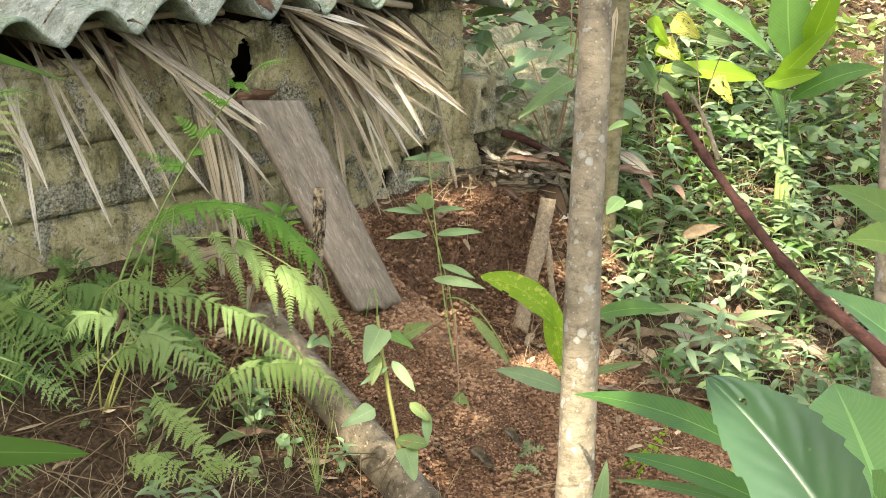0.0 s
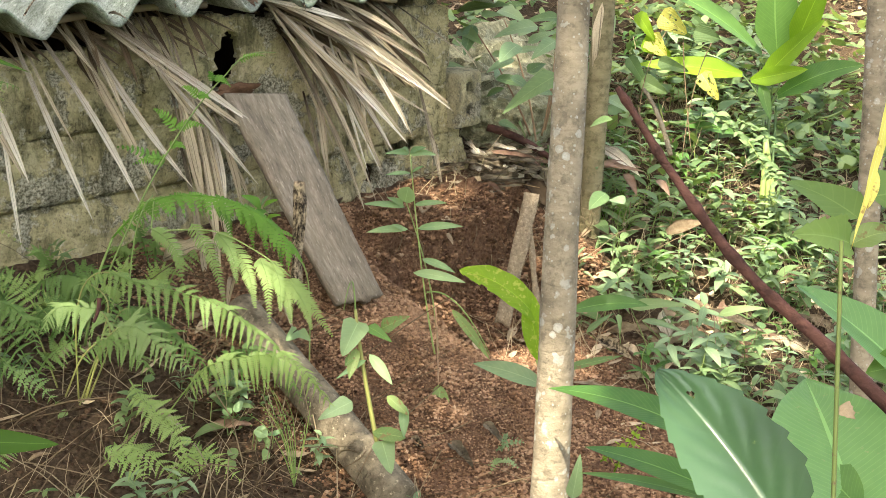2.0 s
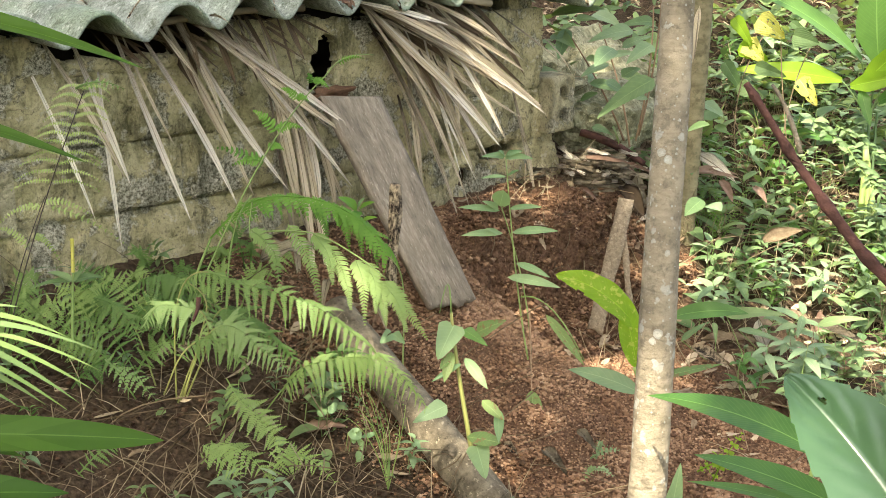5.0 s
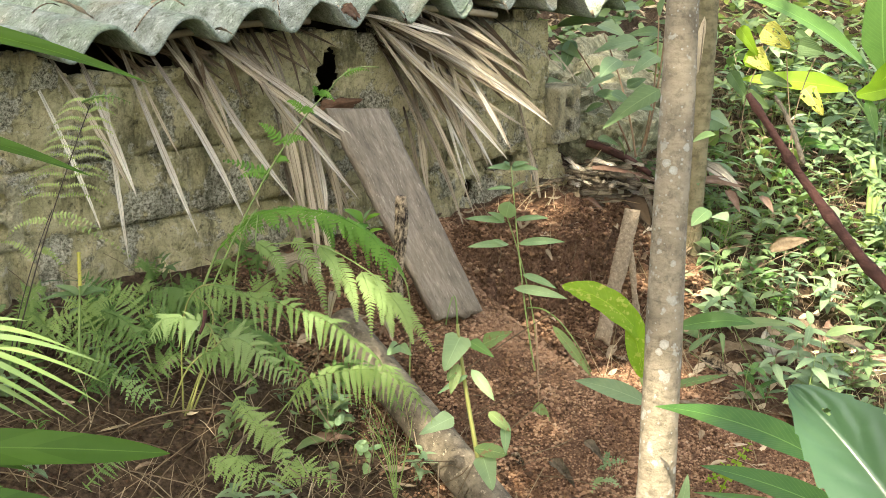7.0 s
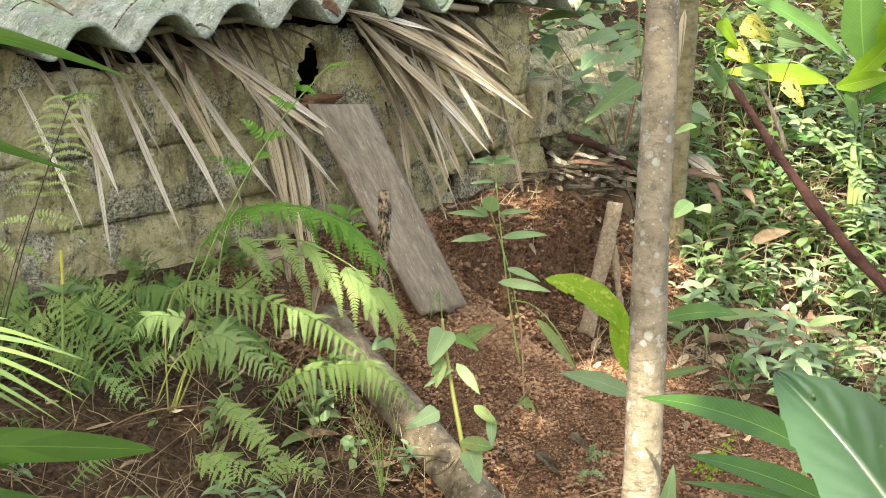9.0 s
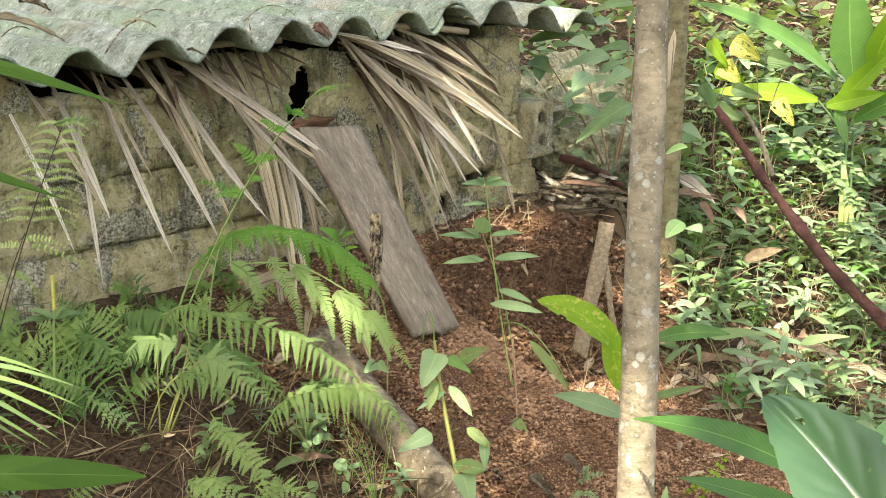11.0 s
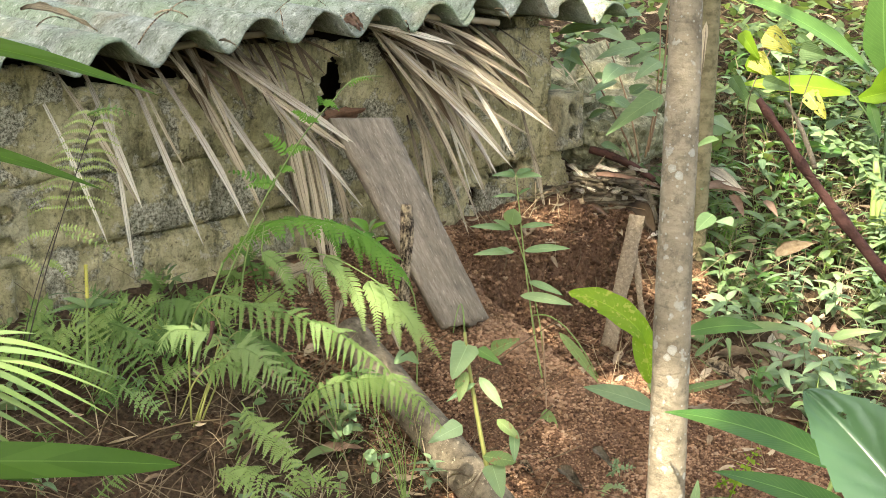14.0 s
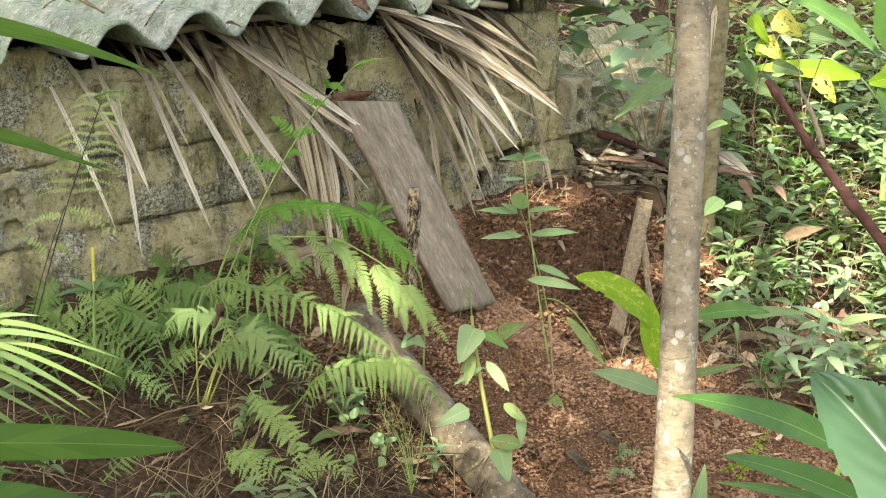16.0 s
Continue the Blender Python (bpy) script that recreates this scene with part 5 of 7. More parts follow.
for p0, p1, w in (
    ((-0.626, -0.747, 0.446), (-0.438, -0.854, 0.389), 0.013),
    ((-0.620, -0.751, 0.441), (-0.454, -0.869, 0.337), 0.012),
    ((-0.621, -0.752, 0.438), (-0.477, -0.863, 0.325), 0.013),
    ((-0.631, -0.753, 0.425), (-0.492, -0.859, 0.317), 0.012),
    ((-0.621, -0.763, 0.409), (-0.516, -0.842, 0.327), 0.013),
    ((-0.632, -0.766, 0.389), (-0.548, -0.826, 0.330), 0.013),
    ((-0.618, -0.748, 0.452), (-0.518, -0.789, 0.456), 0.014),
    ((-0.631, -0.776, 0.367), (-0.563, -0.834, 0.299), 0.012),
    ((-0.602, -0.760, 0.435), (-0.443, -0.863, 0.364), 0.01),
    ((-0.629, -0.795, 0.324), (-0.573, -0.836, 0.285), 0.016),
    ((-0.597, -0.755, 0.457), (-0.469, -0.830, 0.410), 0.012),
):
    g2.leaf(p0, p1, 0.8 * w, L_FERN_PALE if w > 0.0125 else L_FERN, up=(-0.45, -0.5, 0.8), arch=0.16, fold=0.15, n=150, shape='strap', tooth=0.16, across=1)

# small herb with a yellow flower spike at the wall
h1 = Plant("flowering_herb", (-0.141, -0.178, 0.129), "small herb with a yellow flower spike at the wall foot", "plant")
h1.stem(curve((-0.239, -0.373, 0.209), (-0.211, -0.344, 0.356)), 0.003, 0.0022, STEM)
part("flower_spike", shift(tube(curve((-0.214, -0.348, 0.342), (-0.205, -0.334, 0.401), (0, 0, 0), 24), [0.0026 + 0.0016 * (i % 2) for i in range(25)], 7), h1.foot), L_YELLOW, h1.ob, "yellow flower spike")
for p0, w in (
    ((-0.257, -0.336, 0.348), 0.022),
    ((-0.173, -0.384, 0.333), 0.024),
    ((-0.288, -0.329, 0.322), 0.016),
    ((-0.200, -0.364, 0.348), 0.02),
):
    h1.leaf((-0.217, -0.351, 0.327), p0, w, L_HERB, shape='ovate', arch=0.1)

v1 = Plant("small_vine", (0.438, -0.517, ground_z(0.438, -0.517)), "small vine with rounded bright-green leaves beside the board", "plant")
v1.stem(flow(((0.438, -0.517, ground_z(0.438, -0.517)), (0.438, -0.517, 0.220), (0.409, -0.497, 0.296), (0.367, -0.459, 0.387))), 0.0018, 0.0012, STEM)
for p0, p1, w, mt in (
    ((0.364, -0.456, 0.387), (0.315, -0.454, 0.419), 0.030, L_VIVID),
    ((0.364, -0.456, 0.387), (0.354, -0.492, 0.419), 0.020, L_SAP),
    ((0.368, -0.459, 0.388), (0.367, -0.508, 0.411), 0.018, L_VIVID),
    ((0.367, -0.467, 0.363), (0.365, -0.517, 0.381), 0.016, L_VIVID),
    ((0.366, -0.460, 0.382), (0.324, -0.482, 0.367), 0.022, L_VIVID),
):
    v1.leaf(p0, p1, w, mt, up=(-0.45, -0.5, 0.7), shape="ovate", arch=0.08)

# ---------------------------------------------------------------- saplings on the red mound
UPC = (-0.55, -0.55, 0.62)
s1 = Plant("sapling", (0.708, -0.627, 0.059), "tall thin sapling with paired green leaves on the soil mound", "sapling", "saplings on the mound")
s1.stem(arcpts((0.717, -0.628, 0.017), (0.726, -0.575, 0.201), (0.738, -0.521, 0.461), 14), 0.0022, 0.0013, STEM)
s1.stem(arcpts((0.735, -0.621, 0.010), (0.760, -0.567, 0.166), (0.729, -0.513, 0.361), 14), 0.0019, 0.0012, STEM)
for p0, p1, w, sh in (
    ((0.744, -0.513, 0.457), (0.686, -0.495, 0.460), 0.02, 'ovate'),
    ((0.745, -0.514, 0.457), (0.763, -0.580, 0.459), 0.024, 'ovate'),
    ((0.744, -0.512, 0.459), (0.714, -0.520, 0.475), 0.014, 'ovate'),
    ((0.746, -0.514, 0.459), (0.750, -0.560, 0.475), 0.018, 'ovate'),
    ((0.740, -0.523, 0.413), (0.679, -0.502, 0.414), 0.01, 'lance'),
    ((0.742, -0.524, 0.415), (0.741, -0.562, 0.435), 0.008, 'lance'),
    ((0.721, -0.524, 0.349), (0.711, -0.544, 0.390), 0.042, 'elliptic'),
    ((0.718, -0.523, 0.343), (0.674, -0.513, 0.366), 0.02, 'ovate'),
    ((0.719, -0.526, 0.339), (0.635, -0.478, 0.351), 0.016, 'lance'),
    ((0.734, -0.540, 0.344), (0.763, -0.614, 0.357), 0.014, 'lance'),
    ((0.716, -0.540, 0.291), (0.629, -0.495, 0.291), 0.018, 'lance'),
    ((0.730, -0.555, 0.293), (0.776, -0.650, 0.308), 0.02, 'lance'),
) + (
    ((0.705, -0.568, 0.198), (0.756, -0.680, 0.189), 0.024, 'lance'),
    ((0.724, -0.576, 0.228), (0.746, -0.658, 0.209), 0.018, 'lance'),
    ((0.712, -0.537, 0.288), (0.671, -0.531, 0.308), 0.012, 'lance'),
):
    s1.leaf(p0, p1, w, L_SAP, up=UPC, shape=sh, arch=0.08, n=10)
s2 = Plant("sapling", (0.324, -0.838, -0.025), "young sapling with a yellow stem and drooping eaten leaves", "sapling", "saplings on the mound")
s2.stem(arcpts((0.326, -0.840, -0.025), (0.330, -0.792, 0.133), (0.341, -0.757, 0.246), 14), 0.0050, 0.0030, STEM_Y)
s2.stem(arcpts((0.340, -0.758, 0.244), (0.347, -0.740, 0.297), (0.318, -0.749, 0.248), 8), 0.0018, 0.001, STEM)
for p0, p1, w, sh, mt in (
    ((0.340, -0.767, 0.224), (0.289, -0.776, 0.169), 0.06, 'heart', L_SAP),
    ((0.318, -0.776, 0.166), (0.288, -0.784, 0.152), 0.016, 'lance', L_SPOT),
    ((0.325, -0.777, 0.176), (0.287, -0.796, 0.129), 0.022, 'lance', L_SPOT),
    ((0.350, -0.782, 0.216), (0.361, -0.836, 0.195), 0.026, 'ovate', L_GINGER),
    ((0.366, -0.801, 0.211), (0.396, -0.849, 0.242), 0.034, 'ovate', L_SPOT),
    ((0.339, -0.798, 0.166), (0.341, -0.858, 0.120), 0.022, 'lance', L_SAP),
    ((0.342, -0.843, 0.093), (0.346, -0.896, 0.068), 0.022, 'lance', L_SPOT),
    ((0.359, -0.871, 0.079), (0.328, -0.902, 0.030), 0.02, 'lance', L_SAP),
    ((0.311, -0.861, 0.016), (0.292, -0.905, -0.030), 0.05, 'heart', L_SAP),
    ((0.304, -0.843, 0.030), (0.331, -0.904, 0.030), 0.028, 'elliptic', L_SPOT),
    ((0.293, -0.799, 0.083), (0.225, -0.777, 0.060), 0.04, 'ovate', L_HERB_PALE),
    ((0.332, -0.796, 0.156), (0.270, -0.779, 0.130), 0.012, 'lance', L_SAP),
):
    s2.leaf(p0, p1, w, mt, up=UPC, shape=sh, arch=0.06, n=12, wavy=0.03)
s3 = Plant("sapling", (0.737, -0.652, 0.018), "withered sapling with one hanging spotted leaf", "sapling", "saplings on the mound")
s3.stem(arcpts((0.730, -0.614, 0.130), (0.707, -0.645, 0.025), (0.677, -0.677, -0.031), 10), 0.0022, 0.0015, STEM_BROWN)
s3.stem(arcpts((0.730, -0.588, 0.151), (0.748, -0.664, 0.138), (0.753, -0.758, 0.042), 10), 0.002, 0.0014, STEM)
s3.leaf((0.677, -0.677, -0.031), (0.644, -0.717, -0.098), 0.040, L_SPOT, up=UPC, shape="elliptic", arch=0.04)
s3.leaf((0.737, -0.657, 0.126), (0.736, -0.773, 0.038), 0.022, L_SPOT, up=UPC, shape="lance", arch=0.06)
s3.leaf((0.378, -0.552, 0.139), (0.342, -0.554, 0.127), 0.034, L_SAP, up=UPC, shape="heart", arch=0.04)
s3.leaf((0.378, -0.552, 0.139), (0.379, -0.589, 0.126), 0.026, L_SAP, up=UPC, shape="ovate", arch=0.04)

# broad-leaved plants at the slender tree
b1 = Plant("broad_leaf_plant", (0.771, -0.934, -0.158), "young ginger-like plant with lime-green eaten leaf at the tree", "plant")
b1.stem(arcpts((0.569, -1.095, -0.056), (0.612, -1.039, 0.041), (0.634, -0.976, 0.122), 10), 0.006, 0.004, STEM)
b1.stem(arcpts((0.647, -0.979, 0.087), (0.652, -0.971, 0.124), (0.657, -0.962, 0.161), 6), 0.004, 0.003, STEM)
b1.leaf((0.65, -0.972, 0.115), (0.652, -0.93, 0.234), 0.050, L_EATEN, up=(-0.6, -0.6, 0.3), arch=0.05, fold=0.5, n=24, shape="elliptic", across=3)
b1.leaf((0.662, -0.953, 0.196), (0.587, -0.805, 0.282), 0.058, L_EATEN, up=(-0.5, -0.55, 0.65), arch=0.14, fold=0.3, n=50, shape="blunt", wavy=0.03, across=6, bend=0.05, quilt=0.02, veins=9, hole=lambda u, v: math.hypot((u - 0.04) * 0.7, v - 0.66) < 0.05 or math.hypot((u - 0.0) * 0.7, v - 0.88) < 0.05)
b1.leaf((0.613, -1.010, 0.084), (0.567, -0.865, 0.103), 0.040, L_HERB_PALE, up=(-0.5, -0.5, 0.7), arch=0.10, n=16, shape="lance")
b1.leaf((0.823, -0.921, 0.168), (0.931, -1.043, 0.183), 0.040, L_GINGER, up=(-0.4, -0.5, 0.8), arch=0.12, n=16, shape="lance")
b1.leaf((0.649, -1.010, 0.104), (0.782, -1.083, 0.122), 0.018, L_SPOT, up=(-0.4, -0.5, 0.8), arch=0.02, n=12, shape="lance")
b1.leaf((0.344, -1.278, 0.037), (0.347, -1.287, 0.122), 0.030, L_HERB_PALE, up=UPC, arch=0.05, shape="ovate")
b2 = Plant("broad_leaf_plant", (0.42, -1.52, ground_z(0.42, -1.52)), "plant with long shiny green leaves close to the path", "plant")
b2.stem(arcpts((0.42, -1.52, ground_z(0.42, -1.52)), (0.40, -1.45, -0.15), (0.344, -1.526, 0.227), 10), 0.006, 0.004, STEM)
b2.leaf((0.345, -1.535, 0.221), (0.382, -1.188, 0.200), 0.062, L_GINGER, up=(-0.35, -0.5, 0.85), arch=0.09, fold=0.2, n=24, shape="lance", across=3)
b2.leaf((-0.113, -1.792, 0.399), (-0.100, -1.595, 0.389), 0.034, L_GINGER, up=(-0.35, -0.5, 0.7), arch=0.07, fold=0.25, n=20, shape="lance")
b2.leaf((-0.083, -1.753, 0.373), (-0.076, -1.573, 0.339), 0.016, L_GINGER, up=(-0.35, -0.5, 0.7), arch=0.05, fold=0.25, n=20, shape="lance")
b3 = Plant("glossy_leaf_plant", (-0.18, -2.12, ground_z(-0.18, -2.12)), "large dark glossy toothed leaf close to the camera's way", "plant")
b3.stem(arcpts((-0.18, -2.12, ground_z(-0.18, -2.12)), (-0.22, -2.1, 0.2), (-0.449, -2.017, 0.563), 10), 0.004, 0.003, STEM)
b3.leaf((-0.449, -2.017, 0.563), (-0.420, -1.873, 0.656), 0.086, L_GLOSSY, up=(-0.62, -0.25, 0.55), arch=0.05, fold=0.55, n=90, shape="broad", bend=0.03, tooth=0.05, across=12, quilt=0.014, veins=6, hole=lambda u, v: math.hypot((u - 0.62) * 1.2, (v - 0.80) * 2.4) < 0.05)
b4 = Plant("broad_leaf_plant", (0.62, -1.72, ground_z(0.62, -1.72)), "banana-like plant with broad ribbed green leaves", "plant")
b4.stem(arcpts((0.62, -1.72, ground_z(0.62, -1.72)), (0.6, -1.7, -0.1), (0.355, -1.749, 0.192), 10), 0.010, 0.007, STEM)
b4.leaf((0.308, -1.778, 0.195), (0.497, -1.595, 0.302), 0.20, L_BANANA, up=(-0.62, -0.45, 0.55), arch=0.05, fold=0.3, n=150, shape="lance", across=6, wavy=0.008, quilt=0.010, veins=26)
b4.leaf((0.316, -1.772, 0.215), (0.425, -1.576, 0.241), 0.075, L_GINGER, up=(-0.5, -0.45, 0.6), arch=0.05, fold=0.15, n=20, shape="lance")
b4.leaf((0.446, -1.825, 0.329), (0.588, -1.520, 0.418), 0.085, L_BANANA, up=(-0.45, -0.55, 0.75), arch=0.06, fold=0.55, n=120, shape="lance", across=5, quilt=0.008, veins=22)
b4.stem(arcpts((0.62, -1.72, ground_z(0.62, -1.72)), (0.75, -1.75, 0.0), (0.446, -1.825, 0.329), 10), 0.008, 0.005, STEM)
b4.leaf((0.499, -1.759, 0.377), (0.467, -1.698, 0.351), 0.06, L_GINGER, up=(-0.5, -0.5, 0.3), arch=0.05, n=14, shape="lance")

# red-brown branch and stems close to the camera's way
q1 = Plant("branch", (0.0, -2.14, ground_z(0.0, -2.14)), "red-brown knotty branch leaning up across the view", "branch")
line = [(-0.374, -1.789, 0.863), (-0.371, -1.810, 0.838), (-0.369, -1.834, 0.809), (-0.370, -1.866, 0.778), (-0.372, -1.900, 0.748), (-0.373, -1.937, 0.722), (-0.374, -1.977, 0.701), (-0.378, -2.012, 0.682), (-0.384, -2.049, 0.662)]
fine, rad = [], []
for i in range(8):
    for k in range(8):
        fine.append(Vector(line[i]).lerp(Vector(line[i + 1]), k / 8))
for i, p in enumerate(fine):
    rad.append(0.0026 + 0.0030 * i / 63 + 0.0013 * sum(math.exp(-((i - c) / 1.3) ** 2) for c in (3, 14, 24, 33, 41, 52)))
bough = part("bough", shift(tube(fine, rad, 12, True, 0.25), q1.foot), BARK_RED, q1.ob)
part("twig", shift(tube(curve((-0.338, -1.791, 0.859), (-0.349, -1.828, 0.810), (0.002, 0, 0.004), 8), [0.0012, 0.0018, 0.0015, 0.0019, 0.0018, 0.0022, 0.0020, 0.0023, 0.0022], 8), q1.foot), POLE, bough, "grey broken twig")
part("post", shift(tube(curve((-0.331, -2.004, 0.966), (0.0, -2.14, ground_z(0.0, -2.14)), (0, 0, 0), 24), 0.010, 12, True, 0.2), q1.foot), BARK_RED, q1.ob, "red-brown upright stem")
q2 = Plant("yellowing_climber", (-0.10, -2.16, ground_z(-0.10, -2.16)), "green climber with a withered yellow leaf on a thin stem", "plant")
q2.stem(curve((-0.480, -2.057, 0.543), (-0.395, -1.998, 0.782), (0, 0, 0), 14), 0.0019, 0.0016, STEM_OLIVE)
q2.stem(curve((-0.10, -2.16, ground_z(-0.10, -2.16)), (-0.480, -2.057, 0.543), (0, 0, 0), 8), 0.0036, 0.0034, STEM_OLIVE)
q2.stem(curve((-0.12, -2.20, ground_z(-0.12, -2.20)), (-0.390, -2.049, 0.675), (0, 0, 0), 12), 0.0042, 0.0034, STEM_BROWN)
q2.stem(arcpts((-0.358, -2.013, 0.965), (-0.363, -2.010, 0.927), (-0.364, -2.010, 0.915), 6), 0.0012, 0.0012, BARK_RED)
q2.leaf((-0.363, -2.011, 0.921), (-0.394, -2.005, 0.777), 0.0066, L_YELLOW, up=(-0.6, -0.6, 0.2), arch=0.03, fold=0.5, n=30, shape="lance", wavy=0.12)
q2.leaf((-0.378, -2.007, 0.834), (-0.384, -2.009, 0.805), 0.009, L_YELLOW, up=(-0.6, -0.6, 0.2), arch=0.1, fold=0.5, n=10)
q2.leaf((-0.347, -1.984, 0.768), (-0.385, -1.956, 0.776), 0.0371, L_SOFT, up=(-0.55, -0.5, 0.55), arch=0.14, fold=0.5, n=48, shape="ovate", tooth=0.09, across=5, quilt=0.02, veins=6, hole=lambda u, v: math.hypot((u - 0.3) * 1.4, (v - 0.72) * 2.2) < 0.06)
q2.leaf((-0.347, -1.985, 0.767), (-0.303, -2.004, 0.768), 0.0222, L_SPOT, up=(-0.3, -0.5, 0.8), arch=0.2, fold=0.3, n=36, shape="ovate", tooth=0.07, across=4)
q2.leaf((-0.313, -1.975, 0.772), (-0.288, -1.997, 0.768), 0.0082, L_SOFT, up=(-0.4, -0.5, 0.7), arch=0.1, n=14, shape="lance")
q2.leaf((-0.424, -2.023, 0.673), (-0.422, -2.034, 0.666), 0.014, LITTER, up=(-0.6, -0.5, 0.5), arch=0.15, n=8, shape="ovate", wavy=0.1)
q2.leaf((-0.162, -1.914, 0.740), (-0.140, -1.829, 0.756), 0.045, L_SOFT, up=(-0.5, -0.45, 0.7), arch=0.08, n=14, shape="ovate")
q2.leaf((-0.155, -1.919, 0.760), (-0.089, -1.951, 0.755), 0.05, L_SOFT, up=(-0.5, -0.45, 0.7), arch=0.08, n=14, shape="ovate")

# ---------------------------------------------------------------- ginger plant and yellow creeper on the slope
k1 = Plant("ginger_plant", (2.505, -0.527, -0.070), "tall ginger plant with big bright-green leaves on the slope", "plant")
gs = Vector((2.505, -0.527, -0.070))
for p0, in (
    ((2.698, -0.372, 0.304),),
    ((2.709, -0.386, 0.324),),
    ((2.721, -0.407, 0.335),),
):
    k1.stem(curve(gs + V(RNG.uniform(-0.02, 0.02), 0, -0.02), p0), 0.006, 0.004, L_HERB)
for p0, p1, p2, w, up, ar, mt in (
    ((2.677, -0.289, 0.435), (2.443, -0.002, 0.459), (2.705, -0.386, 0.305), 0.085, (-0.55, -0.55, 0.6), 0.12, L_LIME),
    ((2.712, -0.336, 0.506), (2.381, 0.046, 0.767), (2.705, -0.386, 0.305), 0.10, (-0.2, -0.6, 0.7), 0.08, L_GINGER),
    ((2.736, -0.387, 0.499), (2.690, -0.368, 0.871), (2.705, -0.386, 0.305), 0.17, (-0.6, -0.7, 0.1), 0.03, L_GINGER),
    ((2.761, -0.431, 0.521), (2.766, -0.532, 0.803), (2.705, -0.386, 0.305), 0.1, (-0.7, -0.5, 0.3), 0.06, L_LIME),
    ((2.699, -0.339, 0.409), (2.756, -0.534, 0.643), (2.705, -0.386, 0.305), 0.075, (-0.5, -0.6, 0.6), 0.05, L_LIME),
    ((2.727, -0.406, 0.370), (2.800, -0.672, 0.498), (2.705, -0.386, 0.305), 0.1, (-0.5, -0.5, 0.6), 0.08, L_GINGER),
) + (
    ((2.689, -0.317, 0.417), (2.724, -0.507, 0.474), (2.705, -0.386, 0.305), 0.07, (-0.6, -0.6, 0.3), 0.03, L_LIME),
    ((2.705, -0.349, 0.410), (2.655, -0.423, 0.296), (2.705, -0.386, 0.305), 0.045, (-0.6, -0.6, 0.3), 0.05, L_GINGER),
    ((2.653, -0.311, 0.231), (2.474, -0.107, 0.265), (2.705, -0.386, 0.305), 0.05, (-0.4, -0.4, 0.8), 0.08, L_GINGER),
):
    k1.leaf(p0, p1, w, mt, up=up, arch=ar, n=22, shape='long', across=3, bend=RNG.uniform(-0.05, 0.05))
    k1.stem(curve(p2, p0, (0, 0, 0.01), 6), 0.0035, 0.0025, L_HERB)
k2 = Plant("yellow_creeper", (2.619, -0.108, 0.165), "climbing creeper with yellow insect-eaten heart leaves", "plant")
for p0, x, w, mt in (
    ((2.339, -0.200, 0.624), 1162, 0.085, L_YELLOW),
    ((2.309, -0.166, 0.549), 1135, 0.075, L_YELLOW),
    ((2.301, -0.157, 0.530), 1128, 0.07, L_LIME),
    ((2.394, -0.340, 0.429), 1235, 0.065, L_YELLOW),
    ((2.394, -0.306, 0.565), 1225, 0.07, L_HERB),
    ((2.296, -0.137, 0.594), 1120, 0.05, L_LIME),
    ((2.293, -0.176, 0.401), 1130, 0.06, L_HERB),
    ((2.388, -0.285, 0.610), 1215, 0.03, L_HERB),
    ((2.327, -0.215, 0.468), 1160, 0.05, L_HERB),
    ((2.268, -0.121, 0.463), 1100, 0.05, L_HERB),
):
    c = Vector(p0)
    k2.leaf(c + V(-0.03, 0.03, 0.03) + V(RNG.gauss(0, 0.012), 0, RNG.gauss(0, 0.012)), c + V(0.03, -0.02, -0.035) + V(RNG.gauss(0, 0.02), 0, RNG.gauss(0, 0.02)), 1.05 * w, mt, up=(-0.75, -0.6, 0.15), arch=0.05, n=60, shape='heart', across=18, wavy=0.02, hole=(lambda u, v, x=c.x: nz((u, v, x), 6) + 0.35 * nz((u, v, x), 17) > 0.36) if mt is L_YELLOW else None)
for p0, p1, x1 in (
    ((2.396, -0.208, 0.575), (2.249, -0.357, 0.233), 1195),
    ((2.300, -0.109, 0.344), (2.201, -0.321, 0.121), 1160),
    ((2.368, -0.158, 0.591), (2.160, -0.234, 0.170), 1110),
    ((2.442, -0.290, 0.560), (2.233, -0.337, 0.213), 1180),
):
    k2.stem(curve(p0, p1, (0.04 * (x1 - 1150) / 50, 0.03, 0.02)), 0.002, 0.0014, STRAW)

